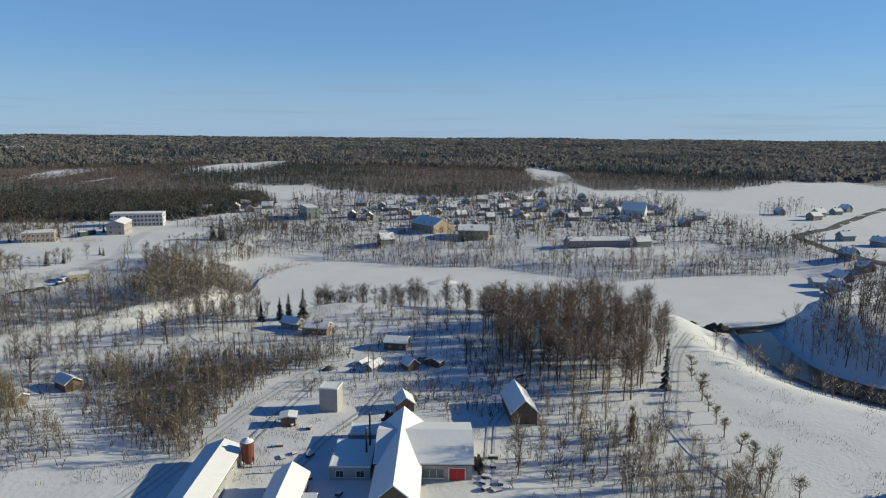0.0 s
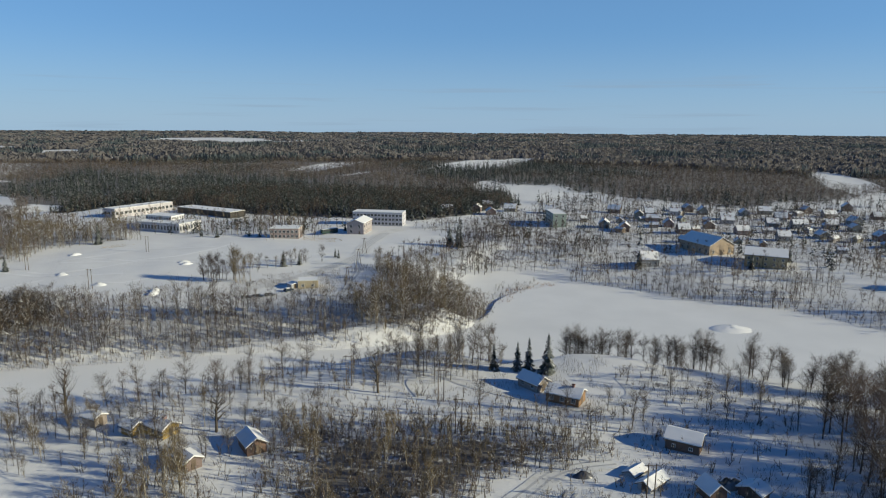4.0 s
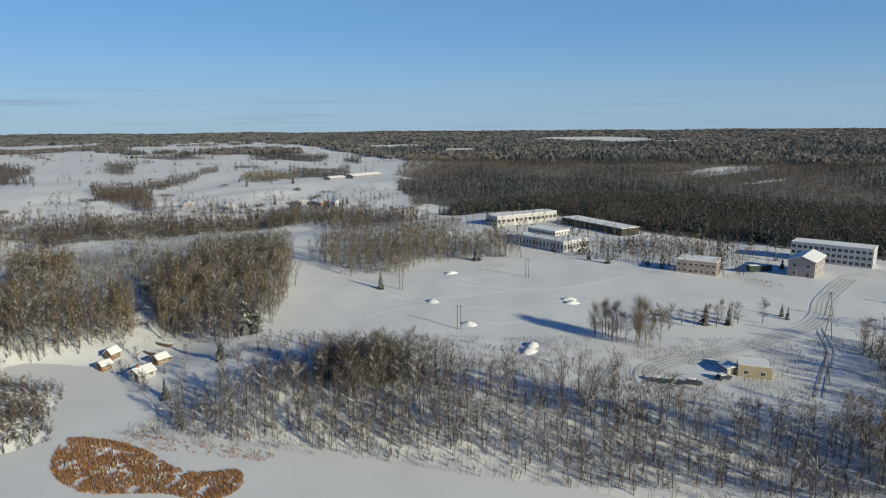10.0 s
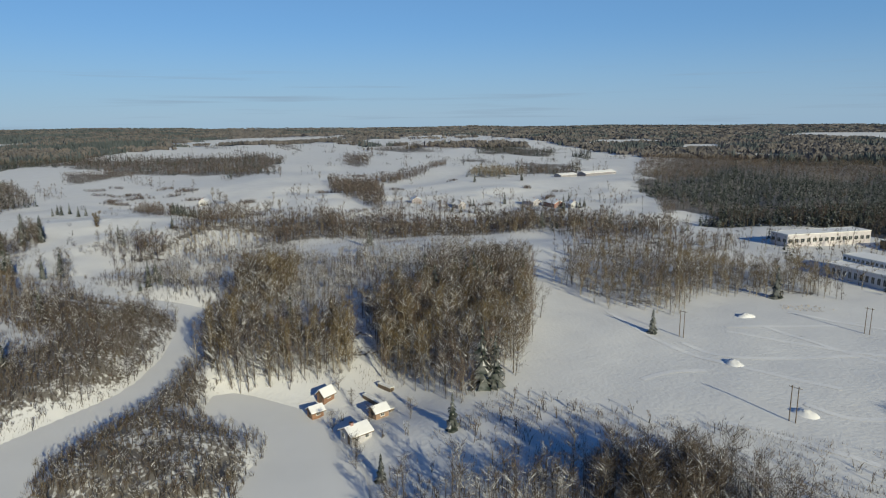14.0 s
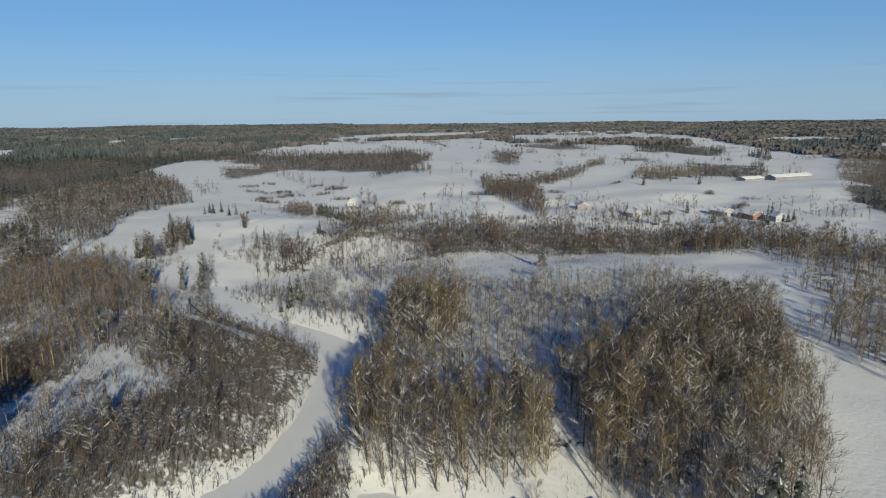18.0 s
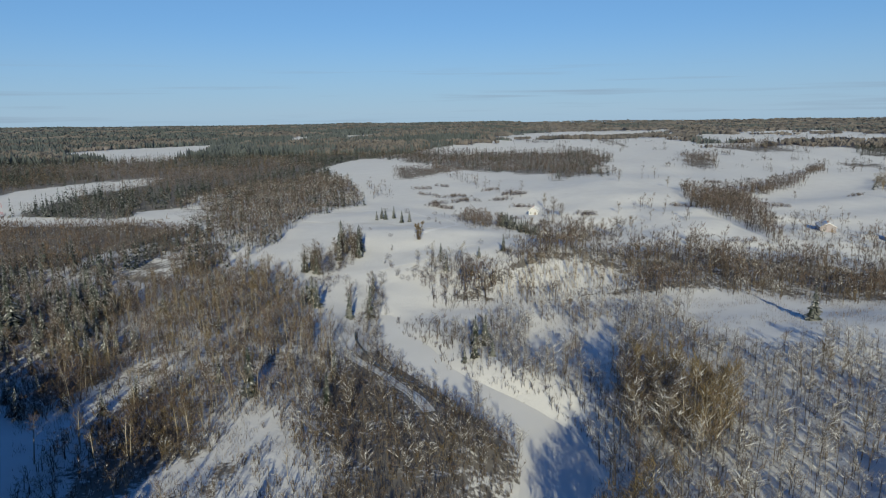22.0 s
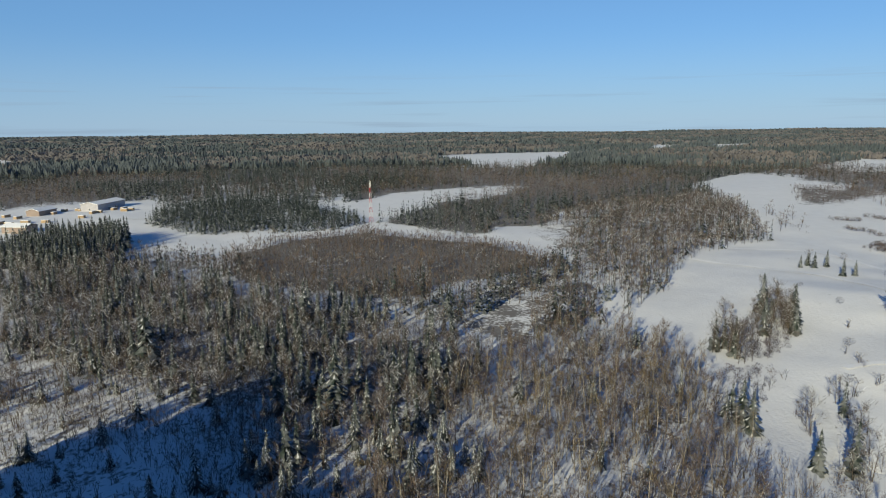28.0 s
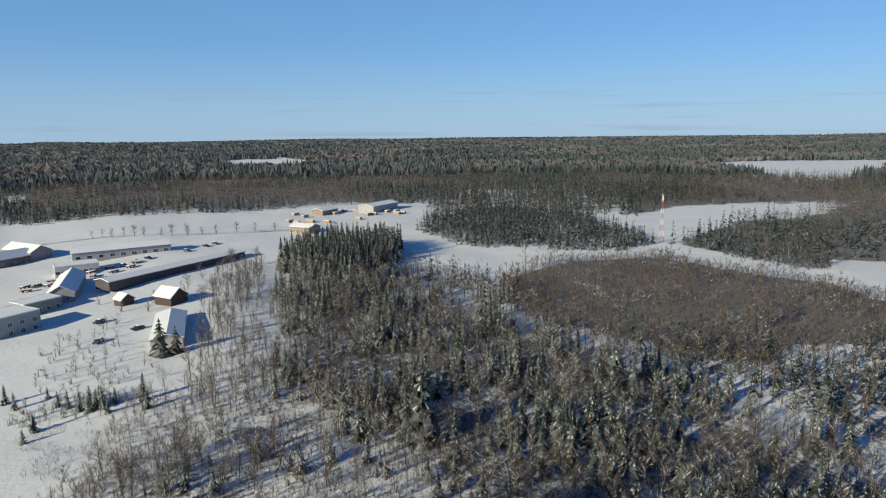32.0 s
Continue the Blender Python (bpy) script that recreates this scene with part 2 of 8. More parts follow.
WHITE = material("white_paint", (0.75, 0.75, 0.73), 0.6, second=(0.66, 0.66, 0.63), scale=1.0)
TINS = {}


def paint(r, g, b):
    """A weathered wall paint of that colour."""
    key = (r * 0.80, g * 0.83, min(b * 1.05, r * 0.86))
    if key not in TINS:
        TINS[key] = material("wall_paint", key, 0.75, second=tuple(c * 0.82 for c in key), scale=0.9, bump=0.05)
    return TINS[key]


# ---- the lie of the land ----
def smooth(t):
    t = np.clip(t, 0, 1)
    return t * t * (3 - 2 * t)


def inside(px, py, poly):
    ok = np.zeros(px.shape, bool)
    for (x0, y0), (x1, y1) in zip(poly, poly[1:] + poly[:1]):
        if y0 != y1:
            ok ^= ((y0 > py) != (y1 > py)) & (px < (x1 - x0) * (py - y0) / (y1 - y0) + x0)
    return ok


def line_gap(px, py, pts, closed=False):
    """The distance from each place to a line of points."""
    best = np.full(px.shape, 1e9)
    for (x0, y0), (x1, y1) in zip(pts, pts[1:] + (pts[:1] if closed else [])):
        dx, dy = x1 - x0, y1 - y0
        u = np.clip(((px - x0) * dx + (py - y0) * dy) / max(dx * dx + dy * dy, 1e-6), 0, 1)
        best = np.minimum(best, np.hypot(px - x0 - u * dx, py - y0 - u * dy))
    return best


def rounded(pts, closed=True, steps=4):
    """A Catmull-Rom line through the points."""
    n, out = len(pts), []
    for i in range(n if closed else n - 1):
        p = [np.array(pts[j % n] if closed else pts[min(max(j, 0), n - 1)], float) for j in (i - 1, i, i + 1, i + 2)]
        for s in range(steps):
            t = s / steps
            q = 0.5 * (2 * p[1] + (p[2] - p[0]) * t + (2 * p[0] - 5 * p[1] + 4 * p[2] - p[3]) * t * t
                       + (3 * p[1] - p[0] - 3 * p[2] + p[3]) * t ** 3)
            out.append((float(q[0]), float(q[1])))
    return out if closed else out + [tuple(pts[-1])]


def wave(x, y, size, seed):
    """Cheap smooth noise, about -1 to 1."""
    a = np.sin(x / size * 2.1 + seed * 1.7 + 1.3 * np.sin(y / size * 1.3 + seed))
    b = np.sin(y / size * 2.4 - seed * 0.9 + 1.1 * np.sin(x / size * 1.7 - seed * 2.1))
    c = np.sin((x + y) / size * 3.9 + seed * 3.1 + np.sin((x - y) / size * 2.9 + seed))
    return (a + b + 0.7 * c) / 2.7


LEVEL = -6.0
LAKE = rounded([(-86, 300), (-88, 325), (-80, 350), (-68, 366), (-45, 362), (-12, 352), (24, 350), (52, 334), (85, 319), (121, 330),
                (185, 336), (170, 295), (146, 264), (110, 250), (85, 262), (56, 284), (20, 273), (-2, 264), (-50, 258), (-67, 247),
                (-90, 252), (-115, 230), (-134, 202), (-155, 180), (-168, 160), (-190, 140), (-225, 122), (-260, 97), (-284, 77),
                (-304, 85), (-318, 98), (-333, 111), (-362, 119), (-395, 120), (-414, 106), (-430, 94), (-447, 82), (-462, 74), (-480, 69),
                (-482, 72), (-464, 80), (-456, 87), (-437, 99), (-416, 122), (-397, 135), (-374, 134), (-350, 130), (-328, 122), (-311, 114), (-297, 104), (-283, 97),
                (-267, 106), (-254, 128), (-246, 150), (-207, 187),
                (-181, 206), (-160, 222), (-135, 237), (-112, 252), (-94, 276)])
POND = rounded([(-248, 150), (-249, 138), (-265, 139), (-279, 144), (-288, 144), (-298, 134), (-310, 131), (-319, 134), (-317, 141), (-308, 149), (-298, 155), (-284, 156), (-268, 160), (-254, 158)])
STREAM = rounded([(121, 247), (118, 230), (117, 211), (119, 199), (125, 190), (140, 176), (170, 155)], False)
BOTH = (LAKE, POND)


def height(x, y):
    x, y = np.asarray(x, float), np.asarray(y, float)
    west = smooth((-x - 430) / 90) * smooth((y - 0) / 60)
    z = -4.5 * west + 3.2 * smooth((-x - 330) / 80) * smooth((-y + 10) / 70)
    z += 4.0 * np.exp(-(((x + 360) / 42) ** 2 + ((y - 205) / 42) ** 2)) + 4.5 * np.exp(-(((x + 455) / 45) ** 2 + ((y - 225) / 40) ** 2))
    z += 3.0 * np.exp(-(((x + 640) / 70) ** 2 + ((y - 215) / 30) ** 2)) + 9 * np.exp(-(((x + 860) / 110) ** 2 + ((y - 180) / 80) ** 2))
    z += 3.0 * np.exp(-(((x + 610) / 75) ** 2 + ((y - 85) / 45) ** 2))
    z += (2.7 * wave(x, y, 75, 6) + 1.0 * wave(x, y, 29, 9)) * west
    z -= 3.4 * np.exp(-(((x + 98) / 34) ** 2 + ((y - 348) / 40) ** 2))
    z += 2.5 * np.exp(-(((x + 35) / 22) ** 2 + ((y - 250) / 12) ** 2)) + 3.0 * np.exp(-(((x - 156) / 24) ** 2 + ((y - 225) / 30) ** 2))
    far = np.hypot(x + 250, y - 150)
    z += 0.35 * wave(x, y, 17, 1) + 0.6 * wave(x, y, 60, 2) * smooth((far - 60) / 300)
    z += 5 * wave(x, y, 420, 3) * smooth((far - 650) / 700) + 6 * wave(x, y, 1100, 4) * smooth((far - 1500) / 2500)
    # made-up knoll out of view, raised only to throw shade on the clearing
    z += 31 * np.exp(-(((x + 309) / 15) ** 2 + ((y + 20) / 25) ** 2)) * (0.86 + 0.2 * wave(x, y, 11, 51))
    z -= 4.2 * np.exp(-(((x + 293) / 24) ** 2 + ((y - 167) / 18) ** 2))
    z += 5.0 * np.exp(-(((x + 575) / 34) ** 2 + ((y - 140) / 45) ** 2)) * west
    z -= 5.0 * np.exp(-(((x + 463) / 30) ** 2 + ((y - 124) / 26) ** 2)) + 4.0 * np.exp(-(((x + 434) / 42) ** 2 + ((y - 78) / 26) ** 2))
    z -= 3.6 * np.exp(-(((x + 312) / 27) ** 2 + ((y - 181) / 19) ** 2))
    z += 2.6 * np.exp(-(((x + 680) / 95) ** 2 + ((y - 190) / 130) ** 2)) + 3.4 * np.exp(-(((x + 640) / 75) ** 2 + ((y - 42) / 34) ** 2))
    z += 2.4 * np.exp(-(((x + 372) / 36) ** 2 + ((y - 214) / 24) ** 2))
    z -= 18 * smooth((far - 1700) / 4300)
    bluff = smooth((y - 150 - (x + 246) * 0.83) / 12) * smooth((x + 292) / 30) * smooth((-98 - x) / 30)      # the long slope down to the river arm
    shore = smooth((y - 284) / 24) * smooth((x + 140) / 30)
    for pond in BOTH:
        gap = np.where(inside(x, y, pond), -1.0, 1.0) * line_gap(x, y, pond, True)
        t = smooth((gap + 4.2) / (17 + 17 * bluff + 75 * shore))
        z = np.minimum(z, (LEVEL - 1.2) + t * (np.maximum(z, LEVEL) - LEVEL + 1.2) + 0 * z)
    for run, bed, wide in ((STREAM, -8.6, 5.5),):
        t = smooth((line_gap(x, y, run) - wide) / 30)
        z = np.minimum(z, bed + t * (z - bed))
    return z


def ground_at(x, y):
    return float(height(np.array([x]), np.array([y]))[0])


# ---- small builders ----
def obj(name, bm, mat, parent=None):
    me = bpy.data.meshes.new(name)
    bm.to_mesh(me)
    bm.free()
    for m in (mat if isinstance(mat, (list, tuple)) else [mat]):
        me.materials.append(m)
    ob = new(name, me)
    ob.parent = parent
    return ob


def part(name, bm, mat, parent, label=""):
    return tagged(obj(name, bm, mat, parent), label)


def box(bm, x0, x1, y0, y1, z0, z1):
    v = [bm.verts.new((x, y, z)) for z in (z0, z1) for x, y in ((x0, y0), (x1, y0), (x1, y1), (x0, y1))]
    for f in ((3, 2, 1, 0), (4, 5, 6, 7), (0, 1, 5, 4), (1, 2, 6, 5), (2, 3, 7, 6), (3, 0, 4, 7)):
        bm.faces.new([v[i] for i in f])
    return bm


def boxes(*dims):
    bm = bmesh.new()
    for d in dims:
        box(bm, *d)
    return bm


def prism(bm, outline, y0, y1):
    """An outline in x, z drawn from y0 to y1."""
    a = [bm.verts.new((x, y0, z)) for x, z in outline]
    b = [bm.verts.new((x, y1, z)) for x, z in outline]
    bm.faces.new(a)
    bm.faces.new(b[::-1])
    n = len(outline)
    for i in range(n):
        bm.faces.new((a[i], b[i], b[(i + 1) % n], a[(i + 1) % n]))
    bmesh.ops.recalc_face_normals(bm, faces=bm.faces)
    return bm


def tube(bm, p, q, r0, r1, sides=6):
    p, q = Vector(p), Vector(q)
    d = (q - p).normalized()
    u = d.orthogonal().normalized()
    w = d.cross(u)
    rings = [[bm.verts.new(c + (u * math.cos(k * math.tau / sides) + w * math.sin(k * math.tau / sides)) * r) for k in range(sides)]
             for c, r in ((p, r0), (q, r1))]
    for k in range(sides):
        bm.faces.new((rings[0][k], rings[0][(k + 1) % sides], rings[1][(k + 1) % sides], rings[1][k]))
    bm.faces.new(rings[0][::-1])
    bm.faces.new(rings[1])
    return bm


def tubes(*runs, sides=6):
    bm = bmesh.new()
    for r in runs:
        tube(bm, *r, sides=sides)
    return bm


def soup(name, verts, tris, slots, mats):
    """A mesh object out of arrays."""
    me = bpy.data.meshes.new(name)
    n, f = len(verts), len(tris)
    me.vertices.add(n)
    me.vertices.foreach_set("co", np.ascontiguousarray(verts, np.float32).ravel())
    me.loops.add(f * 3)
    me.loops.foreach_set("vertex_index", np.ascontiguousarray(tris, np.int32).ravel())
    me.polygons.add(f)
    me.polygons.foreach_set("loop_start", np.arange(0, f * 3, 3, dtype=np.int32))
    me.polygons.foreach_set("material_index", np.ascontiguousarray(slots, np.int32))
    for m in mats:
        me.materials.append(m)
    me.update(calc_edges=True)
    return new(name, me)


# ---- ground and water ----
def graded(lo, hi, step, reach):
    core = list(np.arange(lo, hi + 0.1, step))
    out, d, a, b = [], step, core[0], core[-1]
    left, right = [], []
    while d < reach:
        d *= 1.16
        a, b = a - d, b + d
        left.append(a)
        right.append(b)
        if b > reach:
            break
    return np.array(left[::-1] + core + right)


gx, gy = graded(-700, 240, 4.6, 6500), graded(-340, 600, 4.6, 6500)
GX, GY = np.meshgrid(gx, gy)
GZ = height(GX.ravel(), GY.ravel())
nx, ny = len(gx), len(gy)
ids = np.arange(nx * ny).reshape(ny, nx)
quad = np.stack([ids[:-1, :-1], ids[:-1, 1:], ids[1:, 1:], ids[1:, :-1]], -1).reshape(-1, 4)
tri = np.concatenate([quad[:, [0, 1, 2]], quad[:, [0, 2, 3]]])

# ---- trees ----
def unit(v):
    return v / np.maximum(np.linalg.norm(v, axis=-1, keepdims=True), 1e-9)


class Tree:
    """Arrays of one tree: verts, tris, slots."""

    def __init__(self):
        self.v, self.f, self.s, self.n = [], [], [], 0

    def add(self, verts, tris, slot):
        verts, tris = np.asarray(verts, float).reshape(-1, 3), np.asarray(tris, int).reshape(-1, 3)
        self.v.append(verts)
        self.f.append(tris + self.n)
        self.s.append(np.full(len(tris), slot))
        self.n += len(verts)

    def done(self):
        return np.concatenate(self.v), np.concatenate(self.f), np.concatenate(self.s)


def cone(tree, p, q, r0, r1, sides, slot):
    p, q = np.array(p, float), np.array(q, float)
    d = unit(q - p)
    u = unit(np.cross(d, [0.31, 0.17, 0.93] if abs(d[2]) < 0.9 else [1, 0, 0]))
    w = np.cross(d, u)
    a = np.arange(sides) * math.tau / sides
    ring = np.cos(a)[:, None] * u + np.sin(a)[:, None] * w
    if r1 <= 0:
        tree.add(np.concatenate([p + ring * r0, [q]]), [(i, (i + 1) % sides, sides) for i in range(sides)], slot)
    else:
        tris = []
        for i in range(sides):
            j = (i + 1) % sides
            tris += [(i, j, sides + j), (i, sides + j, sides + i)]
        tree.add(np.concatenate([p + ring * r0, q + ring * r1]), tris, slot)


def stem(tree, base, mid, top, r, sides, slot):
    """A bent tapering stem in one piece."""
    a = np.arange(sides) * math.tau / sides
    ring = np.stack([np.cos(a), np.sin(a), 0 * a], 1)
    tris = []
    for i in range(sides):
        j = (i + 1) % sides
        tris += [(i, j, sides + j), (i, sides + j, sides + i), (sides + i, sides + j, 2 * sides)]
    tree.add(np.concatenate([base + ring * r, mid + ring * r * 0.65, [top]]), tris, slot)


def slivers(tree, start, way, length, width, slot, rng):
    """Many thin single-triangle twigs."""
    side = unit(np.cross(way, rng.normal(size=way.shape)))
    v = np.stack([start - side * width[:, None] / 2, start + side * width[:, None] / 2, start + way * length[:, None]], 1)
    n = len(start)
    tree.add(v.reshape(-1, 3), np.arange(3 * n).reshape(n, 3), slot)


def bare_tree(seed, h, low, spread, limbs, twigs, width, twig_slot, bark_slot=0, sides=4, stems=1, rise=0.9, thick=1.0, snow=0, skirt=0.0):
    """A leafless broadleaf: tapered stem, rising limbs, and a haze of fine twigs."""
    rng = np.random.default_rng(seed)
    t = Tree()
    starts, ways, lens, poles = [], [], [], []
    for k in range(stems):
        base = np.array([rng.normal() * 0.5 * (stems > 1), rng.normal() * 0.5 * (stems > 1), -0.4])
        lean = rng.normal(size=2) * (0.05 if stems == 1 else 0.22)
        hs = h * (1 if k == 0 else rng.uniform(0.7, 0.95))
        mid = base + np.array([lean[0] * hs * 0.5, lean[1] * hs * 0.5, hs * 0.5 + 0.4])
        top = base + np.array([lean[0] * hs, lean[1] * hs, hs * 0.93]) + np.append(rng.normal(size=2) * 0.3, 0)
        r = (0.011 * hs + 0.05) * thick
        stem(t, base, mid, top, r, sides, bark_slot)
        poles.append((base, top))
        for i in range(max(limbs // stems, 1)):
            u = rng.uniform(low, 0.97)
            p = mid + (top - mid) * (u - 0.5) * 2 if u > 0.5 else base + (mid - base) * u * 2
            az = rng.uniform(0, math.tau)
            reach = spread * h * (1.15 - 0.75 * (u - low) / (1 - low)) * rng.uniform(0.7, 1.15)
            d = unit(np.array([math.cos(az), math.sin(az), rise * rng.uniform(0.6, 1.5)]))
            if limbs >= 6:
                cone(t, p, p + d * reach, r * 0.42, 0, 3, bark_slot + 10)
            starts.append(p)
            ways.append(d)
            lens.append(reach)
    starts, ways, lens = np.array(starts), np.array(ways), np.array(lens)
    pick = rng.integers(0, len(starts), twigs)
    along = rng.uniform(0.15, 1.05, twigs)
    p = starts[pick] + ways[pick] * (lens[pick] * along)[:, None] + rng.normal(size=(twigs, 3)) * 0.03 * h
    d = unit(ways[pick] * 0.8 + rng.normal(size=(twigs, 3)) * 0.55 + [0, 0, 0.4])
    least, most = (0.055, 0.18) if twigs >= 85 else (0.1, 0.26)
    slivers(t, p, d, h * rng.uniform(least, most, twigs), width * rng.uniform(0.6, 1.4, twigs), twig_slot, rng)
    if skirt:          # fine shoots along the stems, down to the ground
        n = int(twigs * skirt)
        which = rng.integers(0, stems, n)
        u = rng.uniform(0.04, 0.72, n)[:, None]
        foot, head = np.array([q[0] for q in poles])[which], np.array([q[1] for q in poles])[which]
        d = unit(rng.normal(size=(n, 3)) * [0.5, 0.5, 0.2] + [0, 0, 0.85])
        p = foot + (head - foot) * u + rng.normal(size=(n, 3)) * [0.035 * h, 0.035 * h, 0.01 * h]
        slivers(t, p, d, h * rng.uniform(least, most, n), width * rng.uniform(0.6, 1.2, n), twig_slot, rng)
    if snow:          # snow lying along the boughs
        pick = rng.integers(0, len(starts), snow)
        p = starts[pick] + ways[pick] * (lens[pick] * rng.uniform(0.05, 0.75, snow))[:, None] + rng.normal(size=(snow, 3)) * 0.008 * h + [0, 0, 0.06]
        d = unit(ways[pick] + rng.normal(size=(snow, 3)) * 0.16)
        slivers(t, p, d, lens[pick] * rng.uniform(0.3, 0.7, snow), (0.05 + width * 0.55) * rng.uniform(0.7, 1.3, snow), 8, rng)
    return t.done()


def spruce(seed, h, whorls, fronds, slot, wide=0.2, trunk=True, snow=0.0):
    """A conifer: whorls of drooping boughs round a stem, with snow lying on some of them."""
    rng = np.random.default_rng(seed)
    t = Tree()
    if trunk:
        cone(t, (0, 0, -0.4), (0, 0, h * 0.95), 0.016 * h, 0, 3, 0)
    for i in range(whorls):
        u = i / whorls
        z = h * (0.1 + 0.88 * u)
        reach = (h * wide * (1 - u) ** 0.85 + 0.12) * rng.uniform(0.75, 1.15)
        for k in range(fronds):
            az = (k + rng.uniform(-0.4, 0.4) + 0.5 * (i % 2)) * math.tau / fronds
            L = reach * rng.uniform(0.55, 1.25)
            d, s = np.array([math.cos(az), math.sin(az), 0]), np.array([-math.sin(az), math.cos(az), 0])
            w = L * rng.uniform(0.42, 0.68) + 0.08
            root = np.array([0, 0, z + 0.3 * h / whorls])
            tip = d * L + [0, 0, z - L * rng.uniform(0.3, 0.75)]
            t.add([root, tip - s * w * 0.8, tip + s * w * 0.8 - [0, 0, 0.1 * L]], [(0, 1, 2)], slot)
            if rng.uniform() < snow:
                lift = np.array([0, 0, 0.06])
                mid = root + (tip - root) * 0.35
                t.add([mid + lift, tip - s * w * 0.28 + lift, tip + s * w * 0.28 + lift], [(0, 1, 2)], 8)
    cone(t, (0, 0, h * 0.88), (0, 0, h), 0.03 * h, 0, 3, slot)
    return t.done()


def far_clump(seed, size, h, blades, slot, needle):
    """Several far crowns together, ragged on top: pointed conifers or loose broadleaf crowns."""
    rng = np.random.default_rng(seed)
    t = Tree()
    for i in range(blades):
        c = np.append(rng.uniform(-0.55, 0.55, 2) * size, 0)
        hh, w = h * rng.uniform(0.65, 1.2), size * rng.uniform(0.12, 0.22)
        if needle:
            a = rng.uniform(0, math.pi)
            side, tip = np.array([math.cos(a), math.sin(a), 0]) * w, np.append(rng.normal(size=2) * w * 0.2, hh)
            t.add([c - side * 0.8, c + side * 0.8, c + tip], [(0, 1, 2)], slot)
        else:
            a = rng.uniform(0, math.tau) + np.array([0.0, 2.1, 4.2]) + rng.normal(size=3) * 0.4
            r = w * rng.uniform(0.6, 1.2, 3)
            z = hh * np.array([rng.uniform(0.0, 0.3), rng.uniform(0.4, 0.8), rng.uniform(0.7, 1.0)])
            t.add(c + np.stack([np.cos(a) * r, np.sin(a) * r, z], 1), [(0, 1, 2)], slot)
    return t.done()


def far_clump(seed, size, h, blades, slot, needle):
    """Several far crowns together, ragged on top: pointed conifers or rounded broadleaf crowns."""
    rng = np.random.default_rng(seed)
    t = Tree()
    for i in range(blades):
        c = np.append(rng.uniform(-0.55, 0.55, 2) * size, 0)
        hh, w = h * rng.uniform(0.7, 1.2), size * rng.uniform(0.16, 0.3)
        a = rng.uniform(0, math.pi)
        side, tip = np.array([math.cos(a), math.sin(a), 0]) * w, np.append(rng.normal(size=2) * w * 0.2, hh)
        if needle:
            t.add([c - side * 0.8, c + side * 0.8, c + tip], [(0, 1, 2)], slot)
        else:
            mid = c + [0, 0, hh * rng.uniform(0.45, 0.7)] + np.append(rng.normal(size=2) * w * 0.3, 0)
            t.add([c, mid + side, c + tip, mid - side], [(0, 1, 2), (0, 2, 3)], slot)
    return t.done()


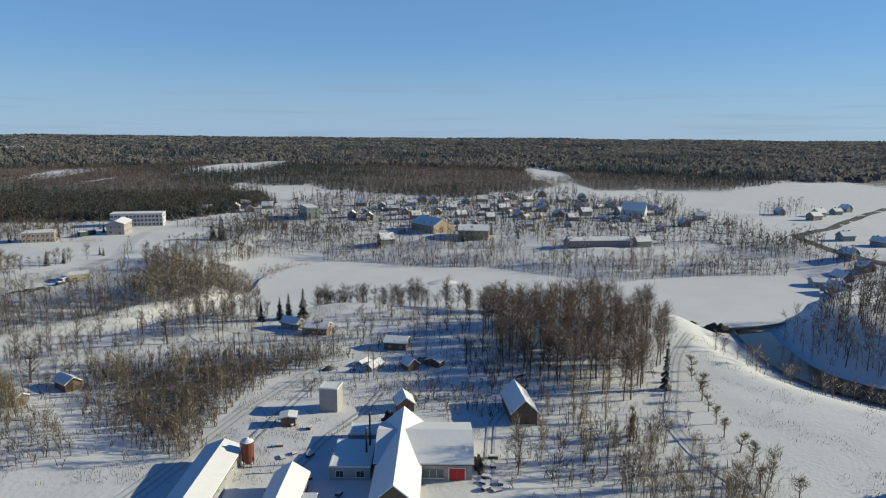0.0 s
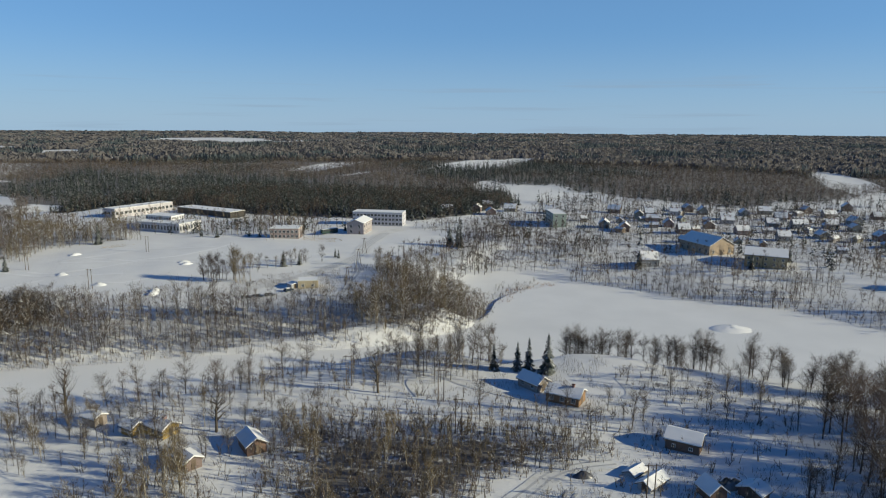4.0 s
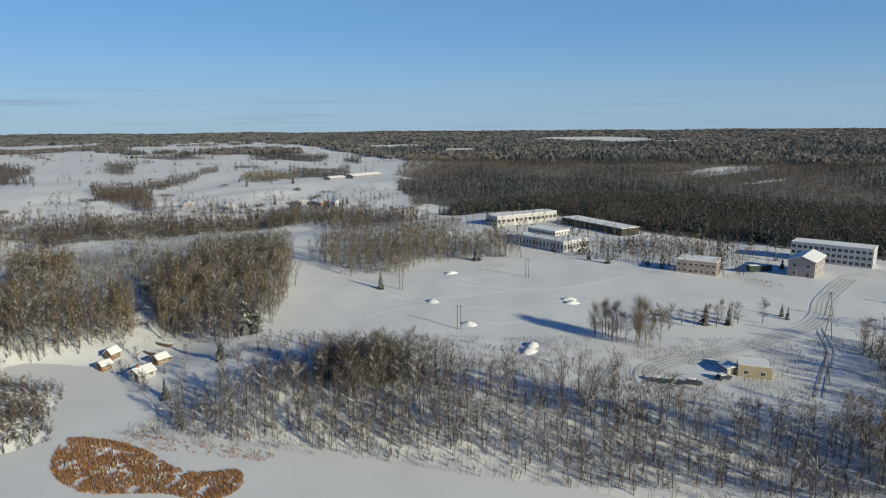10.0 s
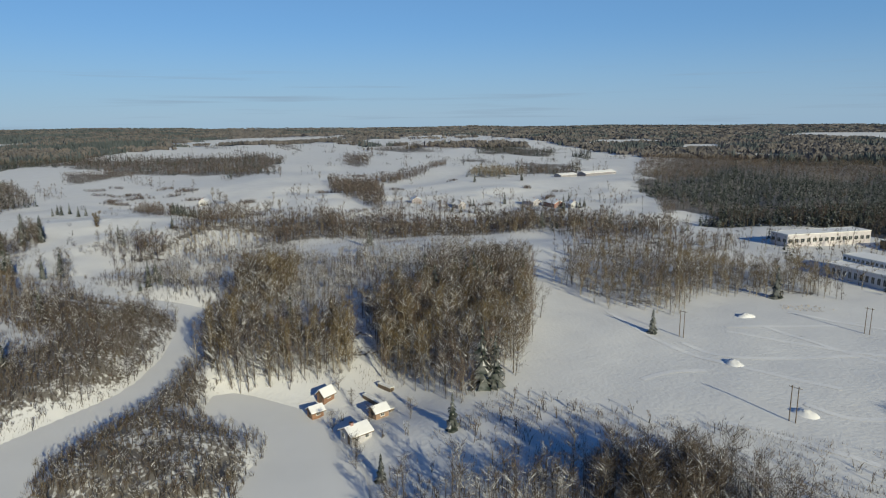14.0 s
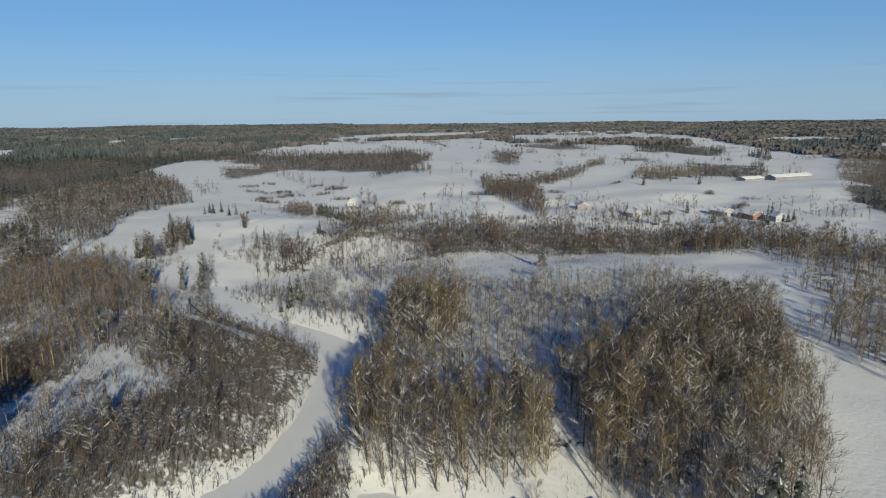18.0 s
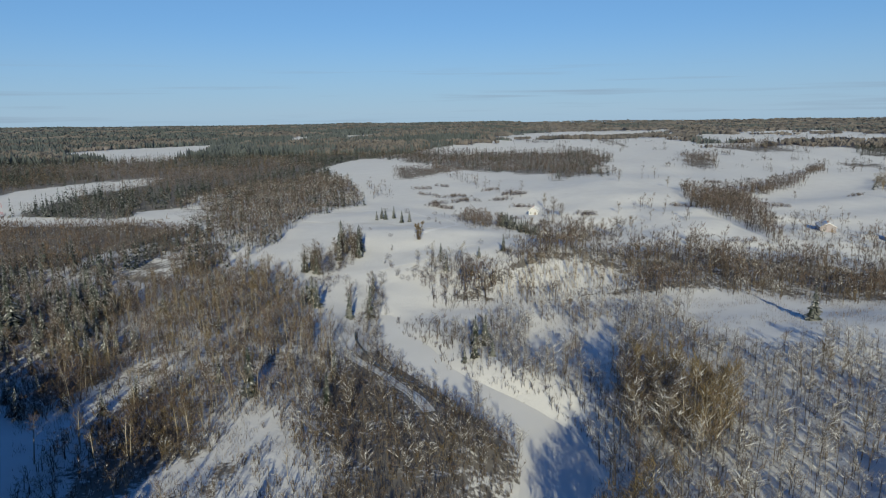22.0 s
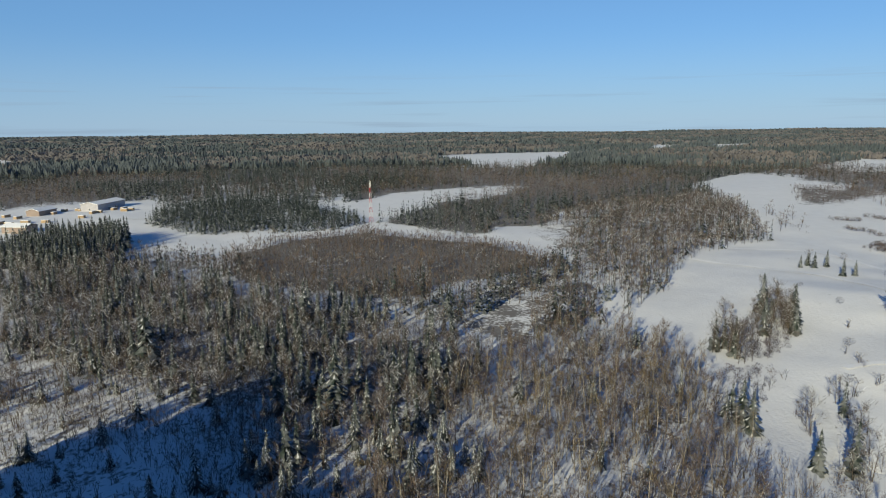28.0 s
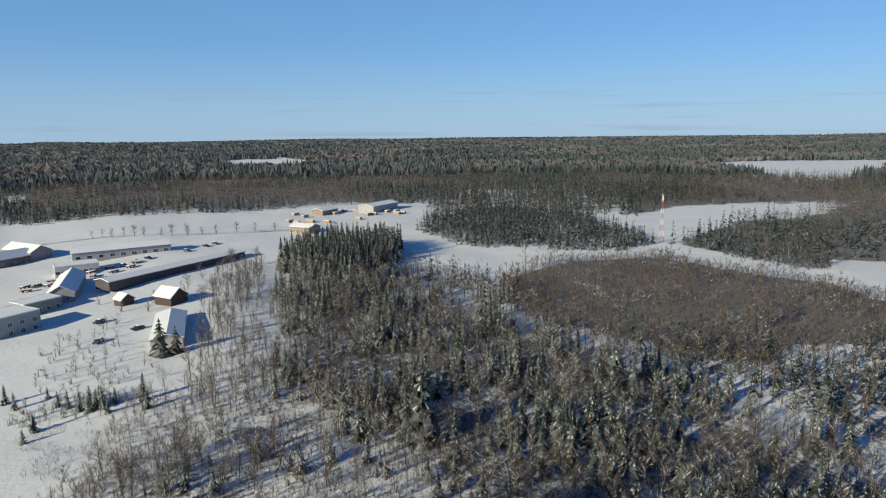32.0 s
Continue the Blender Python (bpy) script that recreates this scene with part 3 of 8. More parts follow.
# slots: 0 bark, 1 pale bark, 2 grey, 3 tan, 4 reddish, 5 frosted, 6 needles, 7 snowy needles, 8 snow on boughs, 9
# forest twigs with shade in the colour
KINDS = {
    "grey": [[bare_tree(s, 13, 0.15, 0.34, 16, 330, 0.085, 2, rise=0.9, thick=0.8, snow=34, skirt=0.3) for s in (1, 2, 3)],
             [bare_tree(s, 13, 0.14, 0.33, 9, 165, 0.1, 2, sides=3, thick=0.7, snow=34, skirt=0.3) for s in (4, 5, 48)]],
    "tan": [[bare_tree(s, 13, 0.12, 0.25, 15, 330, 0.085, 3, 1, rise=1.4, thick=0.7, snow=24, skirt=0.35) for s in (6, 7, 8)],
            [bare_tree(s, 13, 0.12, 0.25, 9, 170, 0.1, 3, 1, 3, rise=1.3, thick=0.6, snow=20, skirt=0.35) for s in (9, 10, 49)]],
    "red": [[bare_tree(s, 11, 0.13, 0.3, 14, 310, 0.085, 4, rise=1.1, thick=0.8, snow=26, skirt=0.3) for s in (11, 12)],
            [bare_tree(s, 11, 0.13, 0.3, 9, 160, 0.1, 4, sides=3, thick=0.7, snow=20, skirt=0.3) for s in (13, 14)]],
    "frost": [[bare_tree(s, 11, 0.15, 0.36, 20, 280, 0.08, 5, rise=0.8, thick=0.9, snow=80, skirt=0.2) for s in (15, 16, 17)],
              [bare_tree(s, 11, 0.15, 0.36, 12, 120, 0.1, 5, sides=3, rise=0.8, thick=0.7, snow=62, skirt=0.2) for s in (18, 19)]],
    "aspen": [[bare_tree(s, 12, 0.4, 0.13, 8, 110, 0.075, k, 1, rise=1.6) for s, k in ((20, 3), (21, 4))],
              [bare_tree(s, 12, 0.3, 0.14, 6, 70, 0.09, k, 1, 3, rise=1.5, thick=0.7, skirt=0.3) for s, k in ((22, 3), (23, 4))]],
    "young_grey": [[bare_tree(s, 7.5, 0.1, 0.3, 9, 120, 0.07, 2, sides=3, thick=0.8, snow=16, skirt=0.4) for s in (431, 432, 433)], [bare_tree(s, 7.5, 0.1, 0.3, 6, 70, 0.085, 2, sides=3, thick=0.7, snow=14, skirt=0.3) for s in (434, 435, 436)]],
    "young_red": [[bare_tree(s, 7, 0.1, 0.27, 9, 120, 0.07, 4, sides=3, rise=1.2, thick=0.8, snow=9, skirt=0.4) for s in (437, 438)], [bare_tree(s, 7, 0.1, 0.27, 5, 62, 0.1, 4, sides=3, rise=1.2, thick=0.8, snow=5, skirt=0.3) for s in (439, 440)]],
    "young_tan": [[bare_tree(s, 7.5, 0.1, 0.24, 9, 120, 0.07, 3, 1, 3, rise=1.4, thick=0.7, snow=8, skirt=0.4) for s in (441, 442)], [bare_tree(s, 7.5, 0.1, 0.24, 5, 62, 0.1, 3, 1, 3, rise=1.4, thick=0.7, snow=4, skirt=0.3) for s in (443, 444)]],
    "young_frost": [[bare_tree(s, 7, 0.1, 0.34, 11, 110, 0.07, 5, sides=3, rise=0.8, thick=0.9, snow=36, skirt=0.2) for s in (445, 446)], [bare_tree(s, 7, 0.1, 0.34, 8, 54, 0.085, 5, sides=3, rise=0.8, thick=0.8, snow=28, skirt=0.2) for s in (447, 448)]],
    "bush": [[bare_tree(s, 4.5, 0.03, 0.5, 8, 130, 0.065, 2, stems=3, snow=8) for s in (24, 25)], [bare_tree(s, 4.5, 0.03, 0.5, 4, 58, 0.09, 2, sides=3, stems=2) for s in (26, 27)]],
    "tanbush": [[bare_tree(s, 5.5, 0.03, 0.42, 8, 135, 0.065, 3, stems=3, rise=1.1, snow=5) for s in (28, 29)], [bare_tree(s, 5.5, 0.03, 0.42, 4, 58, 0.09, 3, sides=3, stems=2) for s in (30, 31)]],
    "redbush": [[bare_tree(s, 4.5, 0.03, 0.4, 6, 125, 0.065, 4, stems=2, rise=1.2, snow=3) for s in (32, 33)], [bare_tree(s, 4.5, 0.03, 0.38, 4, 56, 0.09, 4, sides=3, stems=2, rise=1.2) for s in (34, 35)]],
    "frostbush": [[bare_tree(s, 4.5, 0.03, 0.5, 9, 120, 0.065, 5, stems=3, snow=30) for s in (36, 37)], [bare_tree(s, 4.5, 0.03, 0.5, 4, 50, 0.09, 5, sides=3, stems=2, snow=10) for s in (38, 39)]],
    "spruce": [[spruce(s, 14, 20, 7, 6, 0.18, snow=0.25) for s in (40, 41)], [spruce(s, 14, 15, 6, 6, 0.18, snow=0.25) for s in (42, 43)]],
    "snowspruce": [[spruce(s, 9, 15, 7, 6, 0.21, snow=0.8) for s in (44, 45)], [spruce(s, 8.5, 12, 5, 6, 0.2, snow=0.8) for s in (46, 47)]],
}
LOWER = {
    "grey": [bare_tree(s, 12, 0.15, 0.34, 4, 26, 0.3, 9, sides=3, skirt=0.3) for s in (50, 51, 52)],
    "tan": [bare_tree(s, 12, 0.15, 0.26, 4, 26, 0.3, 3, 1, 3, rise=1.3, skirt=0.3) for s in (53, 54)],
    "red": [bare_tree(s, 11, 0.15, 0.32, 4, 26, 0.3, 4, sides=3, skirt=0.3) for s in (55, 56)],
    "frost": [bare_tree(s, 11, 0.15, 0.36, 4, 20, 0.3, 5, sides=3, snow=8, skirt=0.2) for s in (57, 58)],
    "bush": [bare_tree(s, 4, 0.03, 0.55, 3, 18, 0.24, 9, sides=3) for s in (59, 60)],
    "redbush": [bare_tree(s, 4.5, 0.03, 0.42, 3, 20, 0.2, 4, sides=3, rise=1.2) for s in (82, 83, 84)],
    "tanbush": [bare_tree(s, 5, 0.03, 0.42, 3, 18, 0.22, 3, sides=3, rise=1.2) for s in (85, 86)],
    "frostbush": [bare_tree(s, 4.5, 0.03, 0.5, 3, 16, 0.22, 5, sides=3, snow=6) for s in (87, 88)],
    "spruce": [spruce(s, 13, 7, 3, 6, 0.19, False, 0.05) for s in (61, 62)],
    "snowspruce": [spruce(s, 9, 6, 3, 6, 0.22, False, 0.5) for s in (63, 64)],
}


def crown_fan(seed, h, wide, n, slot, width):
    """A far crown: a fan of rising shoots round a thin stem."""
    rng = np.random.default_rng(seed)
    t = Tree()
    a, u = rng.uniform(0, math.tau, n), rng.uniform(0.15, 0.85, n)
    out = wide * h * np.sqrt(np.maximum(0.05, 1 - ((u - 0.5) / 0.42) ** 2)) * rng.uniform(0.1, 0.8, n)
    p = np.stack([np.cos(a) * out, np.sin(a) * out, h * u], 1)
    d = unit(np.stack([np.cos(a) * 0.75, np.sin(a) * 0.75, rng.uniform(0.2, 1.1, n)], 1))
    slivers(t, p, d, h * rng.uniform(0.12, 0.26, n), width * rng.uniform(0.7, 1.3, n), slot, rng)
    slivers(t, np.zeros((1, 3)), np.array([[0.0, 0.0, 1.0]]), np.array([h * 0.85]), np.array([width * 0.7]), 0, rng)
    return t.done()


KINDS["shrub"] = [[crown_fan(s, 3.4, 0.62, n, k, w) for s, k in ((411, 4), (412, 2), (413, 9))] for n, w in ((110, 0.12), (64, 0.18))]
LOWER["shrub"] = [crown_fan(s, 3.4, 0.62, 34, k, 0.3) for s, k in ((414, 4), (415, 9))]
FANS = {"grey": [crown_fan(s, 12, 0.26, 17, 9, 0.5) for s in (401, 402, 403)], "red": [crown_fan(s, 11, 0.26, 17, 4, 0.5) for s in (404, 405)],
        "frost": [crown_fan(s, 11, 0.28, 17, 5, 0.45) for s in (406, 407)], "tan": [crown_fan(s, 12, 0.22, 15, 3, 0.45) for s in (408, 409)]}


def plant(name, label, category, spots, shapes, mats, grow=(0.75, 1.2), seed=0, sink=0.0):
    """One object of kind stuff: shapes set out at the spots (x, y), turned and scaled at random."""
    rng = np.random.default_rng(seed)
    spots = np.asarray(spots, float).reshape(-1, 2)
    if not len(spots):
        return None
    z = height(spots[:, 0], spots[:, 1])
    which = rng.integers(0, len(shapes), len(spots))
    V, F, S, count = [], [], [], 0
    for k, (v, f, s) in enumerate(shapes):
        at = np.nonzero(which == k)[0]
        if not len(at):
            continue
        a, g = rng.uniform(0, math.tau, len(at)), rng.uniform(*grow, len(at)) * (1 + 0.2 * wave(spots[at, 0], spots[at, 1], 22, 8))
        tall = g * rng.uniform(0.9, 1.12, len(at))
        c, q = np.cos(a) * g, np.sin(a) * g
        w = np.empty((len(at), len(v), 3))
        w[:, :, 0] = v[:, 0] * c[:, None] - v[:, 1] * q[:, None] + spots[at, 0][:, None]
        w[:, :, 1] = v[:, 0] * q[:, None] + v[:, 1] * c[:, None] + spots[at, 1][:, None]
        w[:, :, 2] = v[:, 2] * tall[:, None] + (z[at] - sink)[:, None]
        V.append(w.reshape(-1, 3))
        F.append((f[None] + (np.arange(len(at)) * len(v))[:, None, None] + count).reshape(-1, 3))
        S.append(np.tile(s % 10, len(at)))
        count += len(at) * len(v)
    ob = soup(name, np.concatenate(V), np.concatenate(F), np.concatenate(S), mats)
    return tagged(ob, label, category, kind="stuff")


UNDER = [bare_tree(s, 3.0, 0.02, 0.5, 3, 24, 0.11, k, sides=3, stems=2, rise=1.3) for s, k in ((65, 2), (66, 4), (67, 4), (68, 5))]
CLEAR = []          # places that stay free of trees
COVER = []          # (outline, strength) of undergrowth and tree shade coloured on the ground


def scatter(poly, gap, seed, keep=1.0):
    rng = np.random.default_rng(seed)
    p = np.array(poly)
    xs, ys = np.arange(p[:, 0].min(), p[:, 0].max(), gap), np.arange(p[:, 1].min(), p[:, 1].max(), gap)
    X, Y = np.meshgrid(xs, ys)
    X = X.ravel() + rng.uniform(-0.55, 0.55, X.size) * gap
    Y = Y.ravel() + rng.uniform(-0.55, 0.55, Y.size) * gap
    ok = inside(X, Y, list(poly)) & (rng.uniform(size=X.size) < keep)
    for hole in CLEAR + [LAKE, POND]:
        ok &= ~inside(X, Y, hole)
    ok &= line_gap(X, Y, STREAM) > 6
    rim = line_gap(X, Y, list(poly), True)
    area = 0.5 * abs(float(np.sum(p[:, 0] * np.roll(p[:, 1], 1) - p[:, 1] * np.roll(p[:, 0], 1))))
    ok &= (rim > min(2.6, 0.03 * math.sqrt(area)) * (1 + wave(X, Y, 11, seed))) | (rng.uniform(size=X.size) < 0.25)      # ragged edges
    ok &= wave(X, Y, 8, seed + 3) < 0.85                                                    # small gaps
    return np.stack([X[ok], Y[ok]], 1)


def wood(name, label, poly, gap, mix, seed, lod=0, grow=(0.7, 1.2), keep=1.0, under=0.35, category="woodland"):
    """A stand of trees and brush in an outline; mix: kind and share."""
    poly = [tuple(map(float, p)) for p in poly]
    COVER.append((poly, under))
    spots = scatter(poly, gap, seed, keep)
    rng = np.random.default_rng(seed + 7)
    kinds = [k for k, _ in mix]
    share = np.array([w for _, w in mix], float)
    # kinds gather in patches
    drift = wave(spots[:, 0], spots[:, 1], 14, seed) if len(spots) else np.zeros(0)
    order = np.argsort(np.argsort(drift + rng.normal(size=len(spots)) * 0.45)) / max(len(spots), 1)
    draw = np.searchsorted(np.cumsum(share / share.sum()), order, side="right").clip(0, len(kinds) - 1)
    groups, first = [], None
    for k, kind in enumerate(kinds):
        sub = spots[draw == k]
        if not len(sub):
            continue
        ob = plant(name, label, category, sub, (LOWER[kind] if lod == 2 else KINDS[kind][lod]), WOODLAND, grow, seed + k)
        if first is None:
            first = ob
        else:
            groups.append(ob)
    if groups:          # join the kinds into one mesh
        bm_all = [first] + groups
        vs, fs, ss, count = [], [], [], 0
        for ob in bm_all:
            me = ob.data
            v = np.empty(len(me.vertices) * 3, np.float32)
            me.vertices.foreach_get("co", v)
            f = np.empty(len(me.loops), np.int32)
            me.loops.foreach_get("vertex_index", f)
            s = np.empty(len(me.polygons), np.int32)
            me.polygons.foreach_get("material_index", s)
            vs.append(v.reshape(-1, 3))
            fs.append(f.reshape(-1, 3) + count)
            ss.append(s)
            count += len(me.vertices)
        for ob in bm_all:
            me = ob.data
            bpy.data.objects.remove(ob)
            bpy.data.meshes.remove(me)
        first = tagged(soup(name, np.concatenate(vs), np.concatenate(fs), np.concatenate(ss), WOODLAND), label, category, kind="stuff")
    return first


CLEAR += [
    [(-459, 174), (-484, 172), (-494, 192), (-497, 260), (-480, 320), (-455, 330), (-437, 300), (-444, 250), (-438, 215), (-438, 186)],
    [(-384, 63), (-374, 68), (-356, 56), (-340, 54), (-348, 49), (-366, 54)],
    [(-283, 156), (-298, 153), (-309, 155), (-308, 167), (-296, 181), (-282, 182), (-276, 168)],
    [(-481, 123), (-487, 136), (-460, 137), (-436, 133), (-438, 124), (-459, 121)],
    [(-470, 142), (-482, 152), (-447, 148), (-424, 142), (-426, 136), (-445, 137)],
    [(-517, 105), (-545, 122), (-551, 141), (-541, 167), (-524, 162), (-514, 136), (-505, 108)],
    [(-668, -138), (-681, -128), (-687, -97), (-631, -72), (-618, -75), (-633, -118)],
    [(-688, -340), (-702, -299), (-774, -318), (-841, -298), (-884, -261), (-808, -228), (-765, -246), (-701, -239), (-652, -218), (-654, -274)],
    [(-900, 560), (-1100, 700), (-1300, 640), (-1150, 540)],
    [(-499, -43), (-516, -44), (-531, -40), (-524, -24), (-512, -30), (-500, -17), (-488, -25), (-490, -36)],
]


def strip(pts, wide):
    """The outline of a lane along a line."""
    a, b = [], []
    for i, (x, y) in enumerate(pts):
        (x0, y0), (x1, y1) = pts[max(i - 1, 0)], pts[min(i + 1, len(pts) - 1)]
        d = math.hypot(x1 - x0, y1 - y0)
        a.append((x - (y1 - y0) / d * wide / 2, y + (x1 - x0) / d * wide / 2))
        b.append((x + (y1 - y0) / d * wide / 2, y - (x1 - x0) / d * wide / 2))
    return a + b[::-1]


CREEK_TRACK = [(-399, 100), (-409, 95), (-418, 89), (-429, 81), (-435, 74), (-441, 69), (-451, 64), (-458, 61), (-474, 59), (-494, 60), (-520, 52)]
CREEK_LINE = [(-405, 102), (-414, 97), (-426, 88), (-434, 80), (-442, 75), (-452, 69), (-462, 66)]
CLEAR += [strip(CREEK_TRACK, 7), strip(CREEK_LINE, 3), strip([(-384, 22), (-400, 19), (-414, 20), (-427, 26), (-443, 31), (-458, 36)], 5),
          strip([(-306, 172), (-330, 177), (-346, 176)], 7), strip([(-385, 30), (-402, 25), (-414, 30), (-408, 43)], 4)]
wood("birch_thicket", "dense leafless tan birch and willow thicket", [(-99, 166), (-80, 140), (-53, 127), (-52, 156), (-47, 171), (-26, 194), (-41, 201), (-64, 196), (-82, 188), (-107, 188)],
     2.3, [("tanbush", 5), ("young_tan", 3), ("redbush", 3), ("young_red", 2), ("tan", 0.5)], 101, under=0.75, grow=(0.5, 0.9))
wood("willow_thicket", "dense leafless grey thicket by a snowy yard", [(-108, 158), (-84, 140), (-78, 130), (-86, 122), (-108, 122), (-122, 140), (-118, 152)], 2.7, [("redbush", 3), ("bush", 3), ("tan", 1)], 102, under=0.45, grow=(0.5, 0.9))
wood("garden_scrub", "bare grey shrubs in a snowy garden", [(-14, 176), (19, 173), (13, 148), (-2, 151), (-12, 158)], 3.2, [("bush", 3), ("redbush", 2), ("frostbush", 1)], 103, grow=(0.5, 1.0), under=0.35)
wood("roadside_scrub", "sparse leafless tan shrubs along a snowy track", [(24, 146), (43, 146), (50, 137), (58, 125), (66, 100), (40, 98), (28, 125)], 3.6, [("tanbush", 3), ("tan", 2), ("grey", 1), ("bush", 1)], 104, grow=(0.6, 1.05), under=0.3)
wood("yard_scrub", "bare shrubs beside a farmyard", [(10, 128), (24, 140), (28, 120), (38, 98), (12, 98)], 5.5, [("bush", 3), ("tanbush", 2)], 105, grow=(0.5, 1.0), under=0.15)
wood("riverside_alders", "thin young leafless alders beside a stream", [(85, 212), (99, 186), (110, 170), (125, 152), (140, 152), (124, 178), (112, 196), (106, 215)], 5.0, [("grey", 2), ("bush", 1)], 106, grow=(0.4, 0.65), under=0.1)
wood("riverbank_woods", "leafless grey trees on a shaded snowy bank", [(132, 235), (132, 205), (145, 178), (200, 170), (220, 268), (158, 262)], 4.4, [("grey", 3), ("frost", 1), ("red", 1)], 107, lod=2, under=0.3)
wood("stream_trees", "leafless trees on a shaded stream bank", [(127, 242), (127, 212), (132, 200), (146, 188), (172, 170), (168, 240)], 4.6, [("grey", 3), ("bush", 3), ("frost", 1)], 165, lod=1, grow=(0.5, 0.9), under=0.3)
wood("lakeshore_trees", "thin leafless trees along a lakeshore", [(-70, 378), (-27, 372), (25, 366), (66, 348), (90, 331), (124, 338), (190, 348), (200, 368), (146, 376), (72, 372), (28, 392), (-52, 396), (-84, 392)], 5.0, [("grey", 3), ("red", 1.5), ("bush", 3)], 108, lod=1, grow=(0.5, 0.95), under=0.2)
wood("tan_grove", "leafless tan willow grove on a lake point", [(-134, 300), (-140, 275), (-118, 251), (-102, 262), (-90, 280), (-86, 292), (-94, 318), (-117, 334), (-148, 348), (-163, 345), (-150, 324)], 2.4, [("tan", 2), ("grey", 2.5), ("tanbush", 3), ("young_grey", 3), ("young_tan", 2), ("red", 1)], 109, grow=(0.6, 1.0), under=0.6, lod=1)
wood("bank_woods", "thin leafless trees on a sunlit snowy river bank", [(-250, 158), (-232, 164), (-214, 184), (-192, 204), (-164, 219), (-140, 237), (-120, 248), (-128, 262), (-146, 250), (-175, 241), (-193, 227), (-212, 216), (-236, 206), (-246, 184), (-256, 168)],
     2.6, [("young_grey", 4), ("grey", 2), ("young_red", 3), ("young_frost", 1.5), ("frost", 0.8)], 110, lod=1, grow=(0.65, 1.05), under=0.12)
wood("bank_top_woods", "dense row of leafless grey trees along the top of a river bank", [(-236, 200), (-212, 214), (-193, 226), (-175, 240), (-146, 249), (-128, 262), (-136, 272), (-142, 261), (-162, 252), (-178, 248), (-190, 237), (-211, 226), (-231, 226), (-242, 208)],
     2.5, [("grey", 5), ("young_grey", 3), ("red", 2), ("frost", 1.5)], 171, lod=1, grow=(0.7, 1.0), under=0.6)
wood("dark_thicket", "dense dark thicket in the shade of a wood", [(-242, 208), (-231, 226), (-216, 223), (-220, 206), (-234, 188), (-246, 180)], 2.0, [("young_grey", 4), ("young_red", 2), ("grey", 2)], 176, lod=0, grow=(0.7, 1.1), under=0.7)
wood("birch_stand", "tan leafless birches at the edge of a snowy playing field", [(-336, 262), (-314, 284), (-335, 306), (-312, 352), (-335, 368), (-372, 352), (-400, 300), (-375, 262)], 3.7, [("tan", 4), ("aspen", 2), ("grey", 2)], 111, lod=1, grow=(0.65, 1.0), under=0.45)
wood("hillside_woods", "tall leafless tan aspens on a snowy hill", [(-318, 134), (-309, 151), (-310, 162), (-315, 171), (-303, 182), (-281, 189), (-285, 206), (-302, 219), (-331, 237), (-366, 254), (-371, 244), (-355, 218), (-346, 200), (-346, 178), (-352, 162), (-358, 150), (-370, 136), (-345, 128)],
     2.7, [("tan", 4), ("frost", 2.8), ("grey", 3), ("aspen", 2), ("red", 2), ("spruce", 0.2)], 112, lod=1, grow=(0.7, 1.2), under=0.4)
wood("slope_woods", "frosted leafless brush on a valley slope", [(-386, 250), (-432, 262), (-455, 262), (-470, 225), (-490, 185), (-500, 150), (-490, 110), (-462, 88), (-440, 102), (-416, 126), (-394, 140), (-398, 160), (-388, 190), (-396, 226)], 2.9, [("young_frost", 7), ("young_grey", 2.5), ("young_red", 2), ("young_tan", 1), ("frost", 2)], 113, lod=1, grow=(0.55, 1.0), under=0.12)
wood("tall_birches", "tall dense tan birches above a river bend", [(-386, 140), (-378, 152), (-386, 166), (-404, 166), (-424, 152), (-412, 142)], 2.6, [("tan", 4), ("red", 2), ("grey", 1.5), ("frost", 1)], 172, lod=1, grow=(0.9, 1.25), under=0.5)
wood("frosted_slope", "frosted broadleaf trees on a bright snowy slope", [(-371, 138), (-358, 152), (-346, 180), (-347, 200), (-358, 222), (-372, 246), (-392, 250), (-398, 226), (-390, 190), (-400, 160), (-396, 134)], 3.3, [("young_frost", 5), ("frost", 3), ("young_grey", 1.5), ("young_red", 0.8)], 175, lod=1, grow=(0.6, 0.95), under=0.12)
wood("dark_alders", "dense dark grey alders on a shaded hillside", [(-366, 204), (-346, 199), (-330, 206), (-336, 230), (-366, 254), (-388, 262), (-400, 250), (-390, 226)], 2.8, [("grey", 5), ("frost", 3), ("spruce", 0.5), ("red", 1)], 173, lod=1, grow=(0.8, 1.1), under=0.6)
wood("valley_scrub", "low leafless grey-brown scrub in a shallow valley", [(-497, 80), (-508, 175), (-500, 225), (-500, 281), (-502, 354), (-523, 385), (-565, 330), (-575, 252), (-590, 189), (-585, 130), (-545, 100)], 2.4, [("bush", 3), ("tanbush", 2), ("frostbush", 1.5), ("frost", 1), ("grey", 2), ("red", 2)], 114, lod=2, grow=(0.5, 0.95), under=0.6)
wood("island_scrub", "leafless frosted scrub between two arms of ice", [(-280, 90), (-293, 98), (-304, 104), (-318, 113), (-332, 118), (-346, 129), (-326, 138), (-309, 135), (-299, 138), (-290, 149), (-276, 148), (-261, 143), (-248, 132), (-259, 102)], 2.5, [("frostbush", 3), ("bush", 3), ("tanbush", 1)], 115, grow=(0.5, 1.0), under=0.66)
